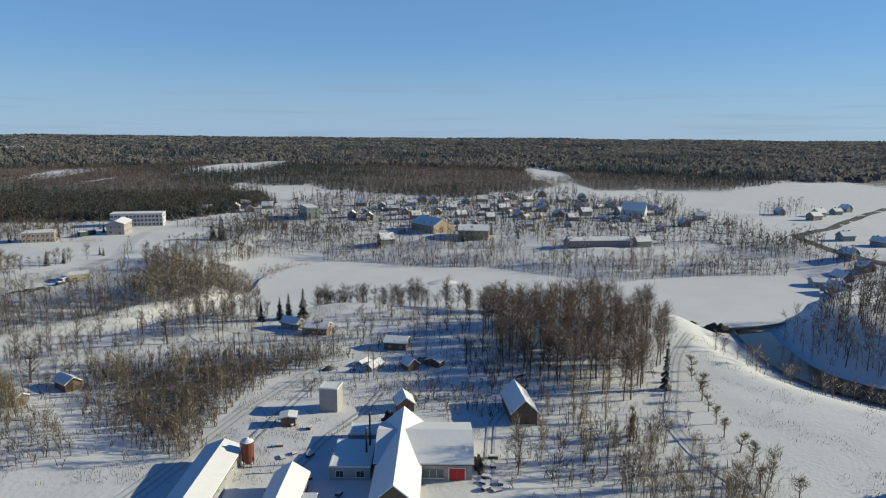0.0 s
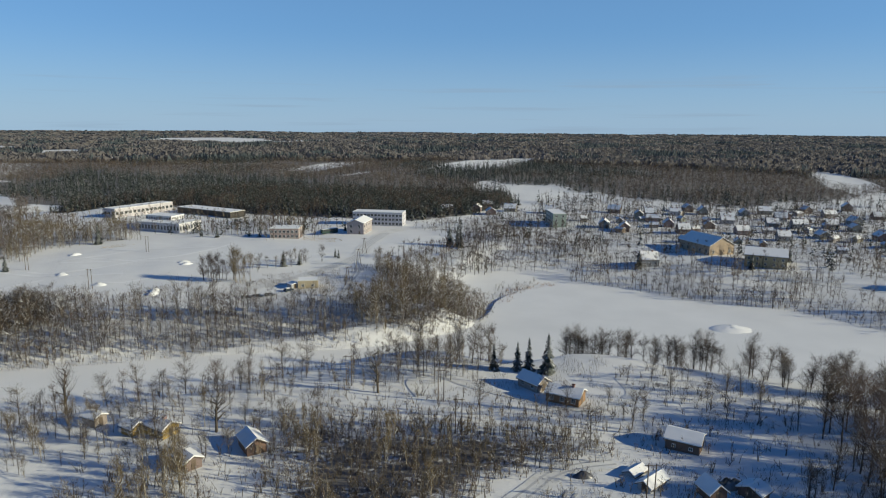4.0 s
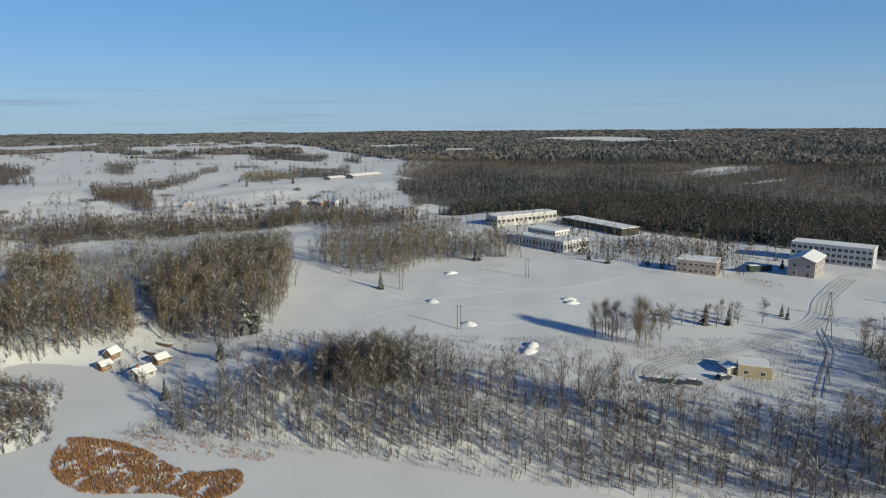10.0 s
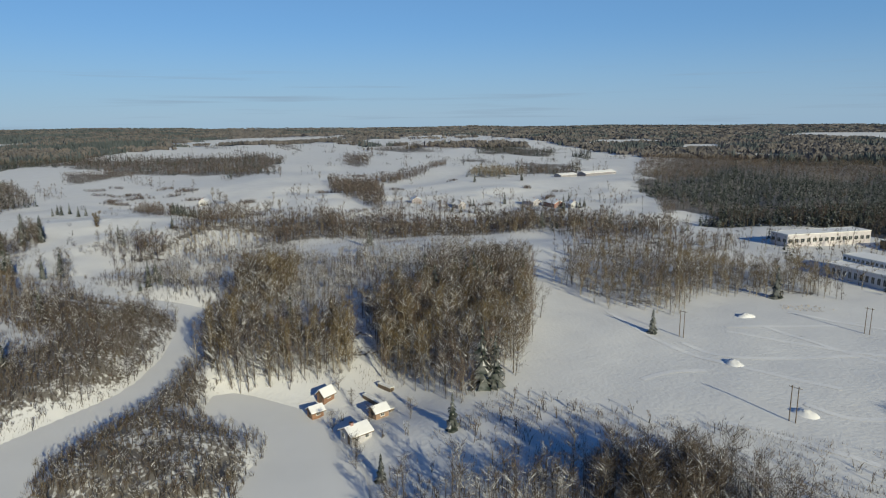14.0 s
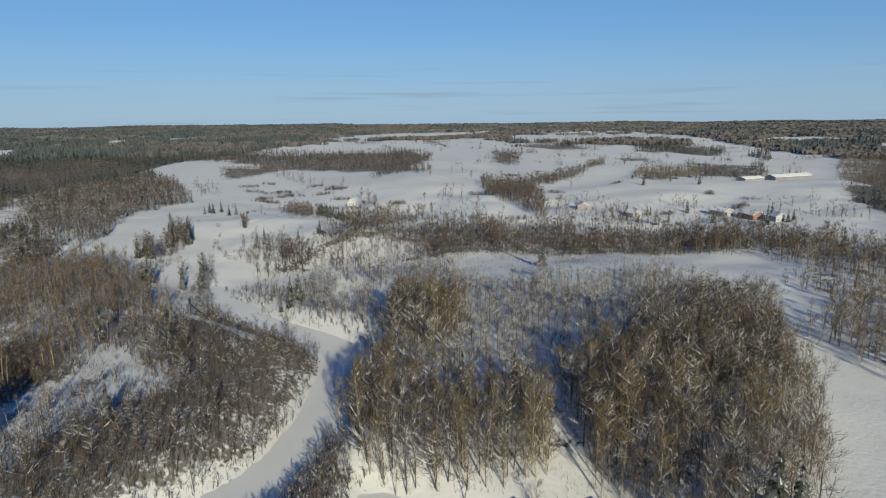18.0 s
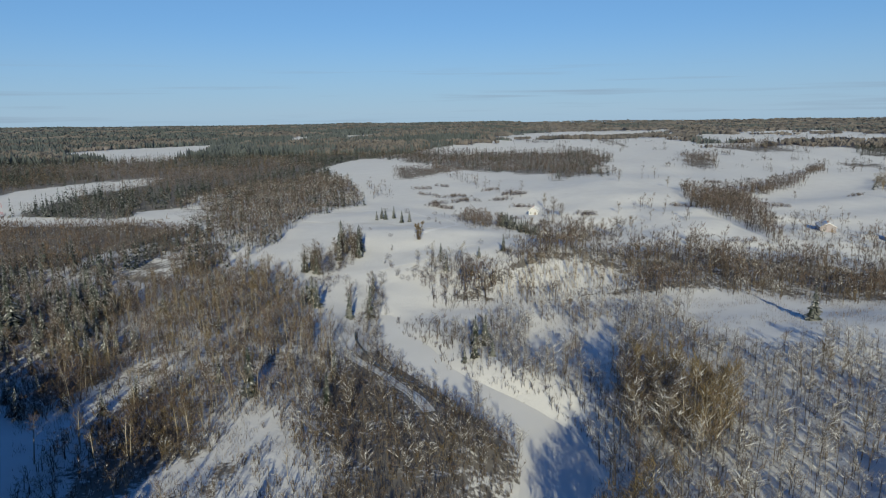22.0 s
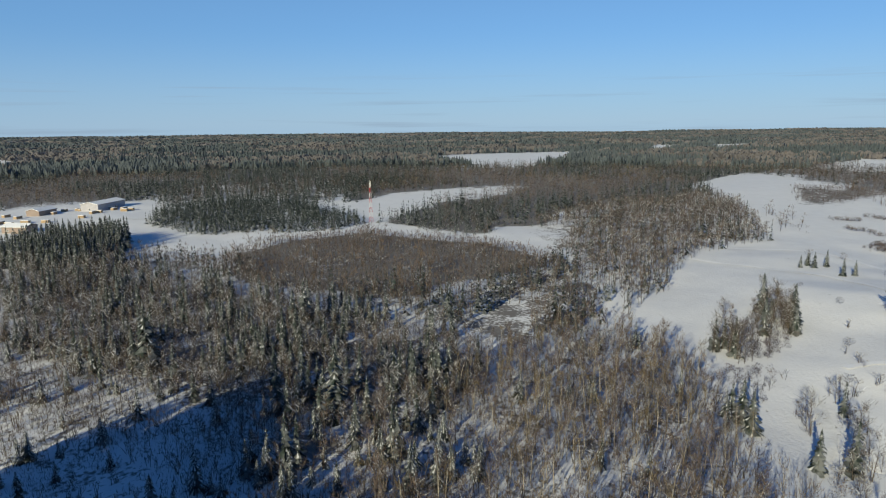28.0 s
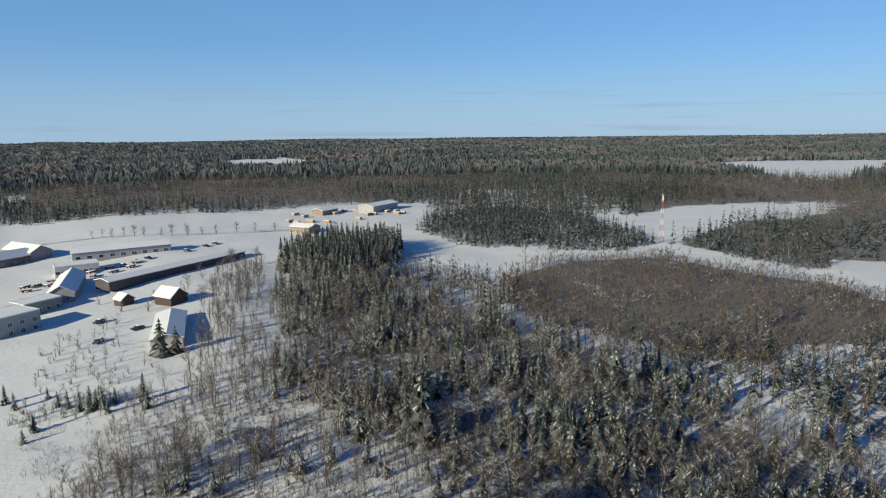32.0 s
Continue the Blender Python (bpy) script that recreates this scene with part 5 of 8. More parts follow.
# brush along both banks of the river arm
brng = np.random.default_rng(330)
BX, BY = np.meshgrid(np.arange(-480, -84, 2.5), np.arange(70, 372, 2.5))
BX, BY = BX.ravel() + brng.uniform(-1.6, 1.6, BX.size), BY.ravel() + brng.uniform(-1.6, 1.6, BX.size)
gap_to = line_gap(BX, BY, LAKE, True)
fit_in = (gap_to < 14) & (gap_to > 1.5) & ~inside(BX, BY, LAKE) & ~inside(BX, BY, POND) & (wave(BX, BY, 13, 31) > -0.7) & ~inside(BX, BY, CLEAR[2])
north = inside(BX, BY, [(-480, 60), (-480, 200), (-300, 152), (-240, 160), (-112, 262), (-84, 372), (-60, 372), (-60, 300), (-100, 262), (-255, 120), (-262, 110), (-300, 95), (-420, 80), (-450, 60)])
fit_in &= north | (brng.uniform(size=BX.size) < 0.8)
plant("bank_brush", "leafless frosted brush along a river bank", "brush", np.stack([BX[fit_in], BY[fit_in]], 1), KINDS["frostbush"][1] + KINDS["bush"][1] + UNDER + UNDER, WOODLAND, (0.4, 0.9), 331)

sap = np.random.default_rng(340)
sx, sy = sap.uniform(-552, -503, 260), sap.uniform(104, 168, 260)
on = inside(sx, sy, CLEAR[5])
plant("slope_saplings", "thin pale saplings on a sunlit snowy slope", "sapling", np.stack([sx[on], sy[on]], 1), KINDS["aspen"][0], WOODLAND, (0.35, 0.65), 341)

# ---- far woods ----
KNOWN = [(-519, 4), (-583, -4), (-642, -14), (-727, 6), (-790, -16), (-905, -72), (-780, -130), (-645, -110), (-642, -212), (-800, -260), (-700, -300), (-860, -480), (-760, -500), (-620, -470), (-420, -515), (-240, -560), (-200, -50), (-100, 20), (180, 20), (420, 200),
         (560, 430), (560, 900), (465, 890), (381, 808), (317, 735), (243, 765), (176, 738), (166, 840), (147, 799), (91, 718), (56, 713), (30, 660), (-31, 667), (-110, 720), (-140, 738), (-184, 645), (-205, 610), (-170, 530), (-200, 480), (-320, 462), (-420, 475), (-546, 462), (-480, 398), (-520, 385), (-520, 0)]
MEADOWS = [(-519, 4), (-583, -4), (-642, -14), (-675, -12), (-727, 6), (-790, -16), (-850, -43), (-905, -70), (-958, -98), (-1020, -122), (-1130, -120), (-1400, -60), (-2600, 100), (-2600, 1100), (-1500, 900), (-1072, 806), (-839, 623), (-735, 551), (-586, 469), (-480, 398), (-500, 200)]


FIELDS = [[(-1143, -507), (-1101, -418), (-1124, -380), (-1279, -401), (-1476, -488), (-1578, -480), (-1666, -513), (-1477, -656), (-1290, -696)],
          [(-1752, -453), (-1672, -386), (-2039, -433), (-2065, -534)], [(-1985, -394), (-1794, -289), (-1840, -240), (-2135, -301), (-2085, -409)],
          [(-627, -1128), (-689, -1075), (-750, -1085), (-814, -1206), (-825, -1443), (-765, -1352), (-693, -1396)], [(-782, -1760), (-781, -1583), (-862, -1883)],
          [(-923, -1102), (-987, -1095), (-1055, -1215), (-985, -1214)], [(-761, -988), (-787, -960), (-822, -1049), (-793, -1069)],
          [(-393, 1032), (-350, 1000), (-313, 1055), (-287, 1266), (-334, 1420), (-408, 1196)], [(-1476, 1803), (-1212, 1596), (-1250, 1779), (-1222, 1950), (-1380, 2220), (-1648, 2013)],
          [(-1460, 2421), (-1306, 2901), (-1462, 3213), (-1565, 2886)], [(-614, 981), (-541, 921), (-551, 1009), (-588, 1086)],
          [(-258, 811), (-205, 662), (-184, 643), (-166, 684), (-135, 738), (-166, 798), (-199, 763)], [(144, 1210), (125, 898), (144, 862), (186, 952), (187, 1065), (175, 1189)],
          [(-1299, 771), (-1566, 1008), (-1618, 1316), (-1845, 1344), (-1804, 1168)], [(-1288, 1044), (-1277, 1148), (-1487, 1318), (-1476, 1197)],
          [(-1005, 935), (-1002, 1027), (-1095, 1118), (-1121, 1037)], [(-1795, 1773), (-1425, 2018), (-1665, 2369), (-2013, 2249)]]


def forest(x, y):
    """Where woods stand beyond the mapped land, and whether they are conifers."""
    far = np.hypot(x + 250, y - 150)
    n = wave(x, y, 260, 11) + 0.6 * wave(x, y, 90, 12)
    wide = wave(x, y, 640, 17) + 0.35 * wave(x, y, 210, 18)
    open_land = inside(x, y, MEADOWS)
    ok = np.where(open_land, (n > 0.42 - 0.0002 * (far - 1300)) & (far > 1320), (wide > -1.25) & (n > -1.3))
    ok &= ~inside(x, y, KNOWN)
    small = wave(x, y, 130, 23) + 0.7 * wave(x, y, 47, 24)
    ok &= ~((small > 1.2 - 0.2 * smooth((far - 1900) / 1500)) & (far > 560))
    for hole in CLEAR + FIELDS:
        ok &= ~inside(x, y, hole)
    needle = wave(x, y, 190, 13) + 0.45 * wave(x, y, 60, 14) + 0.42 * wave(x, y, 9, 25) > 0.34 - 0.5 * (y < 0) + 0.35 * open_land - 0.8 * np.exp(-(((x + 340) / 240) ** 2 + ((y - 640) / 230) ** 2))
    return ok, needle


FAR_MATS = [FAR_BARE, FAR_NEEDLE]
for band, (r0, r1, gap) in enumerate(((180, 1050, 5.8), (1050, 1900, 17.0), (1900, 3300, 34.0), (3300, 6400, 70.0))):
    rng = np.random.default_rng(200 + band)
    xs = np.arange(-r1, r1, gap)
    X, Y = np.meshgrid(xs, xs)
    X, Y = X.ravel() + rng.uniform(-0.5, 0.5, X.size) * gap, Y.ravel() + rng.uniform(-0.5, 0.5, X.size) * gap
    r, az = np.hypot(X, Y), np.degrees(np.arctan2(-X, Y))
    seen = (r >= r0) & (r < r1) & (az > -48) & (az < 180) | (r >= r0) & (r < r1) & (az < -172)
    X, Y = X[seen] - 250, Y[seen] + 150
    ok, needle = forest(X, Y)
    X, Y, needle = X[ok], Y[ok], needle[ok]
    spots = np.stack([X, Y], 1)
    if band == 0:
        mixed = wave(X, Y, 55, 15) + rng.normal(size=len(X)) * 0.4
        plant("bare_forest", "leafless grey-brown forest behind the village", "forest", spots[~needle & (mixed < 0.45)], FANS["grey"] + FANS["red"], WOODLAND, (0.5, 0.95), 210)
        plant("frosted_forest", "leafless forest dusted with frost", "forest", spots[~needle & (mixed >= 0.45)], FANS["frost"] + FANS["tan"] + FANS["red"], WOODLAND, (0.5, 0.95), 211)
        thin = rng.uniform(size=len(X)) < 0.8
        plant("spruce_forest", "dark snow-dusted spruce forest", "forest", spots[needle & thin], LOWER["spruce"] * 3 + LOWER["snowspruce"][:1], WOODLAND, (0.45, 0.95), 212)
    else:
        size, blades = ((17, 9), (33, 9), (66, 9))[band - 1]
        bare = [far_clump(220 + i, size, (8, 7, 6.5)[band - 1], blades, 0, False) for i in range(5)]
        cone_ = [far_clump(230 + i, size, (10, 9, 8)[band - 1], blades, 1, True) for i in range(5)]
        plant("distant_forest", "distant leafless forest, haze put into its brown and grey", "forest", spots[~needle], bare, FAR_MATS, (0.8, 1.2), 240 + band)
        plant("distant_spruce_forest", "distant dark spruce forest, haze put into its colour", "forest", spots[needle], cone_, FAR_MATS, (0.8, 1.2), 250 + band)

# hedges and bushes over the western meadows
rng = np.random.default_rng(300)
hedge = []
for line, count in (([(-600, 108), (-640, 150), (-650, 190)], 40), ([(-699, 281), (-704, 327)], 34), ([(-677, 363), (-664, 384)], 22), ([(-605, 416), (-586, 456)], 40),
                    ([(-835, -20), (-800, -4), (-768, 10)], 40), ([(-975, 35), (-925, 60), (-870, 80), (-785, 115)], 70), ([(-633, 122), (-633, 105), (-646, 93), (-660, 84), (-693, 73)], 70),
                    ([(-606, 153), (-620, 160), (-640, 172)], 40), ([(-590, 169), (-602, 189), (-604, 213), (-598, 255), (-578, 277), (-561, 324), (-556, 353)], 110), ([(-655, 215), (-700, 200), (-745, 190)], 26),
                    ([(-626, 262), (-605, 285), (-614, 306), (-599, 322)], 60), ([(-655, 290), (-640, 310), (-650, 335)], 30), ([(-613, 360), (-600, 372), (-570, 388)], 40), ([(-560, 330), (-600, 360), (-640, 420), (-700, 500)], 50)):
    pts = np.array(line, float)
    u = np.sort(rng.uniform(0, len(pts) - 1.001, count))
    i = u.astype(int)
    p = pts[i] + (pts[i + 1] - pts[i]) * (u - i)[:, None] + rng.normal(size=(count, 2)) * 5
    hedge.append(p)
plant("hedgerow", "leafless brown hedgerows across snowy meadows", "hedge", np.concatenate(hedge), UNDER + LOWER["bush"] + LOWER["red"], WOODLAND, (0.6, 1.1), 301)
rng = np.random.default_rng(310)
mx, my = rng.uniform(-2000, -600, 110000), rng.uniform(-60, 900, 110000)
away = np.hypot(mx + 300, my - 150)
u = 0.93 * mx + 0.37 * my + 26 * wave(mx, my, 160, 41)
v = -0.37 * mx + 0.93 * my + 26 * wave(mx, my, 170, 42)
row_a = np.abs((u / 165 + 0.21) % 1 - 0.5) * 165 < 1.2 + away * 0.0016
row_b = np.abs((v / 118 + 0.05) % 1 - 0.5) * 118 < 1.2 + away * 0.0016
grown_up = wave(mx, my, 75, 43) + 0.6 * wave(mx, my, 24, 44)
ok = inside(mx, my, MEADOWS) & ((away > 620) & ((row_a & (grown_up > 0.55)) | (row_b & (grown_up < -0.55)) | (wave(mx, my, 38, 45) + 0.7 * wave(mx, my, 13, 46) > 1.3)))
near = ok & (away < 800)
plant("field_hedge", "leafless brush along old field edges", "hedge", np.stack([mx[near], my[near]], 1), LOWER["bush"] + LOWER["red"][:1], WOODLAND, (0.55, 1.05), 311)
plant("field_hedge", "far leafless brush along field edges", "hedge", np.stack([mx[ok & ~near], my[ok & ~near]], 1), LOWER["bush"] + LOWER["grey"][:1], WOODLAND, (0.6, 1.2), 312)

rng = np.random.default_rng(320)
clumps = []
for cx, cy in ((-844, 26), (-872, 40), (-795, 53), (-801, 37), (-808, 63), (-775, 76), (-753, 52), (-769, 68), (-845, 87), (-802, 105), (-797, 112), (-773, 100), (-739, 117), (-742, 53), (-738, 60),
               (-690, 110), (-668, 128), (-604, 130), (-560, 116), (-735, 230), (-720, 420), (-700, 445), (-760, 300), (-640, 345), (-655, 410), (-820, 380), (-880, 330), (-930, 300), (-700, 160), (-612, 232)):
    turn, length, count = rng.normal(1.65, 0.3), rng.uniform(9, 19), int(rng.integers(22, 40))
    along = rng.uniform(-0.5, 0.5, count) * length
    clumps.append(np.stack([cx + along * math.cos(turn) + rng.normal(size=count) * 2.0, cy + along * math.sin(turn) + rng.normal(size=count) * 1.6], 1))
plant("bush_clump", "dense dark clumps of leafless bushes on snowy meadows", "bush", np.concatenate(clumps), LOWER["shrub"], WOODLAND, (0.5, 1.05), 321)

# ---- ground sheet ----
VX, VY = GX.ravel(), GY.ravel()
# dark wood floor: undergrowth, plus the shade of dense crowns put into the colour
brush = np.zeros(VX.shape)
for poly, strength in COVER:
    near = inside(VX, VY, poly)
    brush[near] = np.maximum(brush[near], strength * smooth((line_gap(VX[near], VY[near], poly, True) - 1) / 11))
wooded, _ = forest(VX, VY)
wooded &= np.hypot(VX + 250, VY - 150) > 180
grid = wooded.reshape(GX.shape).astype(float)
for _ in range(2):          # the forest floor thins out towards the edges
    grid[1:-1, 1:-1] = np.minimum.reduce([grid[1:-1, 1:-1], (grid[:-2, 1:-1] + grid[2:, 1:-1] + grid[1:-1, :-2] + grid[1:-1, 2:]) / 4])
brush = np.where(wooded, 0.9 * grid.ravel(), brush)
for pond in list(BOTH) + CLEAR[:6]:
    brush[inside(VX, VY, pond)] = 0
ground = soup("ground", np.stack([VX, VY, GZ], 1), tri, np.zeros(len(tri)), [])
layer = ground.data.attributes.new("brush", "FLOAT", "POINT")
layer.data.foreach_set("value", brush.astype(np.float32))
ground.data.polygons.foreach_set("use_smooth", np.ones(len(tri), bool))
GROUND = bpy.data.materials.new("snowy_ground")
GROUND.use_nodes = True
nt = GROUND.node_tree
bsdf = nt.nodes["Principled BSDF"]
bsdf.inputs["Roughness"].default_value, bsdf.inputs["Specular IOR Level"].default_value = 0.8, 0.25
geo = nt.nodes.new("ShaderNodeNewGeometry")
noises = []
for scale, detail in ((0.9, 6), (0.12, 5), (0.012, 4)):
    n = nt.nodes.new("ShaderNodeTexNoise")
    n.inputs["Scale"].default_value, n.inputs["Detail"].default_value = scale, detail
    nt.links.new(geo.outputs["Position"], n.inputs["Vector"])
    noises.append(n)
white = nt.nodes.new("ShaderNodeMix")
white.data_type = "RGBA"
white.inputs["A"].default_value, white.inputs["B"].default_value = (0.66, 0.66, 0.665, 1), (0.77, 0.77, 0.77, 1)
nt.links.new(noises[1].outputs["Fac"], white.inputs["Factor"])
litter_shade = nt.nodes.new("ShaderNodeMix")
litter_shade.data_type = "RGBA"
litter_shade.inputs["A"].default_value, litter_shade.inputs["B"].default_value = (0.06, 0.05, 0.04, 1), (0.12, 0.10, 0.08, 1)
nt.links.new(noises[0].outputs["Fac"], litter_shade.inputs["Factor"])
att = nt.nodes.new("ShaderNodeAttribute")
att.attribute_name = "brush"
s1 = nt.nodes.new("ShaderNodeMath")
s1.operation = "ADD"
nt.links.new(noises[0].outputs["Fac"], s1.inputs[0])
nt.links.new(noises[1].outputs["Fac"], s1.inputs[1])
s2 = nt.nodes.new("ShaderNodeMath")          # noise sum 0.7 .. 1.3 against the strength of the undergrowth and tree shade
s2.operation = "MULTIPLY_ADD"
s2.inputs[1].default_value, s2.inputs[2].default_value = 0.75, 0.62
nt.links.new(att.outputs["Fac"], s2.inputs[0])
s3 = nt.nodes.new("ShaderNodeMath")
s3.operation = "SUBTRACT"
nt.links.new(s2.outputs[0], s3.inputs[0])
nt.links.new(s1.outputs[0], s3.inputs[1])
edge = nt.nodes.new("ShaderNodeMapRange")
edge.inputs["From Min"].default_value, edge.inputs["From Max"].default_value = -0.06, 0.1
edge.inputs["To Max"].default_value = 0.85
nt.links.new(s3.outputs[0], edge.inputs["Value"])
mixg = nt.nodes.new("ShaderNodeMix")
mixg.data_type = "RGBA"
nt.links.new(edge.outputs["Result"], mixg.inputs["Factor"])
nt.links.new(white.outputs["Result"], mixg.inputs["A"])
nt.links.new(litter_shade.outputs["Result"], mixg.inputs["B"])
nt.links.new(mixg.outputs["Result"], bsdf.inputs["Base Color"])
bump = nt.nodes.new("ShaderNodeBump")
bump.inputs["Strength"].default_value, bump.inputs["Distance"].default_value = 0.24, 0.5
nt.links.new(s1.outputs[0], bump.inputs["Height"])
nt.links.new(bump.outputs["Normal"], bsdf.inputs["Normal"])
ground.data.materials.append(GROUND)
tagged(ground, "rolling snow-covered ground, undergrowth and shade under woods coloured in", "ground", kind="structure")


def sheet(name, outline, z, mat, label, category):
    bm = bmesh.new()
    bm.faces.new([bm.verts.new((x, y, z)) for x, y in outline])
    bmesh.ops.triangulate(bm, faces=bm.faces)
    if bm.faces and sum(f.normal.z for f in bm.faces) < 0:
        bmesh.ops.reverse_faces(bm, faces=bm.faces)
    return tagged(obj(name, bm, mat), label, category, kind="structure")


def grown(outline, by):
    """An outline pushed outwards."""
    area = sum(a[0] * b[1] - b[0] * a[1] for a, b in zip(outline, outline[1:] + outline[:1]))
    n, out = len(outline), []
    for i in range(n):
        (x0, y0), (x1, y1) = outline[i - 1], outline[(i + 1) % n]
        d = math.hypot(x1 - x0, y1 - y0) or 1
        s = by if area > 0 else -by
        out.append((outline[i][0] + (y1 - y0) / d * s, outline[i][1] - (x1 - x0) / d * s))
    return out


sheet("water_lake", grown(LAKE, 3.5), LEVEL, ICE, "frozen snow-covered lake and river arm", "lake")
sheet("water_pond", grown(POND, 3.0), LEVEL + 0.02, ICE, "frozen snow-covered pond", "pond")


def ribbon(name, pts, width, mat, label, category, lift=0.12, level=None):
    """A strip laid along a line on the ground."""
    pts = rounded(pts, False, 8)
    bm = bmesh.new()
    p = np.array(pts, float)
    way = unit(np.concatenate([p[1:2] - p[:1], p[2:] - p[:-2], p[-1:] - p[-2:-1]]))
    across = np.stack([-way[:, 1], way[:, 0]], 1)
    place = p[:, None] + across[:, None] * (np.array([-0.5, -0.25, 0, 0.25, 0.5]) * width)[None, :, None]
    pz = np.maximum(height(place[..., 0].ravel(), place[..., 1].ravel()), LEVEL).reshape(place.shape[:2]) + lift
    if level is not None:
        pz[:] = level
    rows = [[bm.verts.new((*place[i, k], pz[i, k])) for k in range(5)] for i in range(len(p))]
    for a, b in zip(rows, rows[1:]):
        for k in range(4):
            bm.faces.new((a[k + 1], a[k], b[k], b[k + 1]))
    bmesh.ops.recalc_face_normals(bm, faces=bm.faces)
    if sum(f.normal.z for f in bm.faces) < 0:
        bmesh.ops.reverse_faces(bm, faces=bm.faces)
    return tagged(obj(name, bm, mat), label, category, kind="structure")


ribbon("stream", STREAM[::4] + [STREAM[-1]], 13, WATER, "dark open stream between snowy banks", "stream", level=-7.4)
ribbon("creek", CREEK_LINE, 0.9, WATER, "narrow dark creek winding through snow", "creek", lift=0.3)

# ---- roads and tracks ----
ribbon("road_school", [(-150, 262), (-174, 264), (-185, 274), (-183, 292), (-179, 312), (-176, 338), (-178, 361), (-186, 385), (-194, 425), (-192, 446), (-170, 470), (-140, 500)], 8, PACKED, "packed snow road with wheel ruts", "road")
ribbon("road_dark", [(404, 597), (341, 536), (280, 472), (239, 437), (233, 391), (245, 340)], 7, ASPHALT, "dark wet road between snowy fields", "road")
ribbon("track_park", [(88, 222), (74, 197), (65, 174), (57, 152), (56, 140), (58, 127), (64, 112)], 4, PACKED, "packed snow track along a row of willows", "path")
ribbon("track_yard", [(-60, 112), (-54, 135), (-48, 155), (-42, 172), (-38, 182), (-28, 190)], 5, PACKED, "rutted snowy farm track", "path")
ribbon("track_house", [(-78, 206), (-84, 214), (-80, 222), (-70, 218), (-52, 214), (-36, 214), (-28, 226), (-32, 236)], 2.6, PACKED, "trodden snowy drive round a cottage", "path")
ribbon("track_creek", CREEK_TRACK, 3, PACKED, "snowy track beside a creek", "path")
ribbon("track_meadow", [(-688, -12), (-700, 20), (-690, 50), (-650, 80), (-600, 62)], 3.5, ROOF_SNOW, "snowmobile track across a meadow", "path")
ribbon("track_meadow", [(-646, -18), (-646, -8), (-644, 21), (-641, 46), (-621, 66), (-619, 77)], 2.6, ROOF_SNOW, "packed snow track across a meadow", "path", lift=0.2)
ribbon("track_meadow", [(-536, 58), (-544, 64), (-548, 71), (-562, 80), (-580, 86), (-588, 98)], 2.0, ROOF_SNOW, "packed snow track over a rise", "path", lift=0.2)
ribbon("road_farm", [(-331, -428), (-379, -426), (-427, -399), (-474, -384), (-512, -385), (-551, -371), (-589, -314)], 5, PACKED, "packed snow road past a farm", "road")
ribbon("track_village", [(-90, 425), (-40, 418), (30, 400), (90, 385), (160, 378), (220, 386)], 6, PACKED, "snowy village street", "road")
for k, (a, b, c) in enumerate((((-300, 300), (-270, 306), (-232, 318)), ((-330, 262), (-290, 262), (-255, 280)), ((-310, 320), (-290, 330), (-262, 350)), ((-300, 285), (-262, 320), (-258, 360)), ((-297, 266), (-281, 273), (-271, 307)), ((-277, 238), (-279, 248), (-277, 258)), ((-304, 288), (-298, 308), (-293, 323)), ((-252, 265), (-243, 269), (-238, 282)), ((-250, 241), (-240, 248), (-226, 256)))):
    ribbon("track_field", [a, b, c], 1.9, ROOF_SNOW, "ski tracks over a snowy field", "path", lift=0.06)


def ruts(pts, off, label):
    """Two wheel ruts along a track."""
    pts = [(float(x), float(y)) for x, y in pts]
    for side in (-off, off):
        line = []
        for i, (x, y) in enumerate(pts):
            (x0, y0), (x1, y1) = pts[max(i - 1, 0)], pts[min(i + 1, len(pts) - 1)]
            d = math.hypot(x1 - x0, y1 - y0) or 1
            line.append((x - (y1 - y0) / d * side, y + (x1 - x0) / d * side))
        ribbon("track_rut", line, 0.55, RUT, label, "path", lift=0.135)


ruts([(-60, 112), (-54, 135), (-48, 155), (-42, 172), (-38, 182), (-28, 190)], 0.9, "wheel rut in a snowy farm track")
ruts([(-44, 132), (-41, 146), (-38, 160), (-34, 176)], 0.9, "second wheel rut across a snowy yard")
ruts([(-30, 126), (-26, 140), (-20, 152), (-16, 166)], 0.8, "wheel rut between workshop buildings")
ruts([(88, 222), (74, 197), (65, 174), (57, 152), (56, 140), (58, 127), (64, 112)], 0.9, "wheel rut in a track by willows")
ruts([(-174, 264), (-185, 274), (-183, 292), (-179, 312), (-176, 338), (-178, 361), (-186, 385), (-194, 425)], 2.2, "wheel rut in a packed snow road")
ruts([(-174, 350), (-168, 340), (-160, 326), (-153, 304), (-148, 290)], 0.9, "wheel rut in a side lane")
ruts([(-174, 264), (-185, 274), (-183, 292), (-179, 312), (-176, 338), (-178, 361), (-186, 385), (-194, 425)], 0.7, "wheel rut in a packed snow road")
ruts(CREEK_TRACK[:-2], 0.8, "wheel rut in a track beside a creek")
ruts([(18, 160), (13, 150), (11, 138), (10, 124)], 0.8, "wheel rut from a barn to a workshop")


# ---- buildings ----
def gable(bm, w, l, h, rise):
    return prism(bm, [(-w / 2, -0.6), (w / 2, -0.6), (w / 2, h), (0, h + rise), (-w / 2, h)], -l / 2, l / 2)


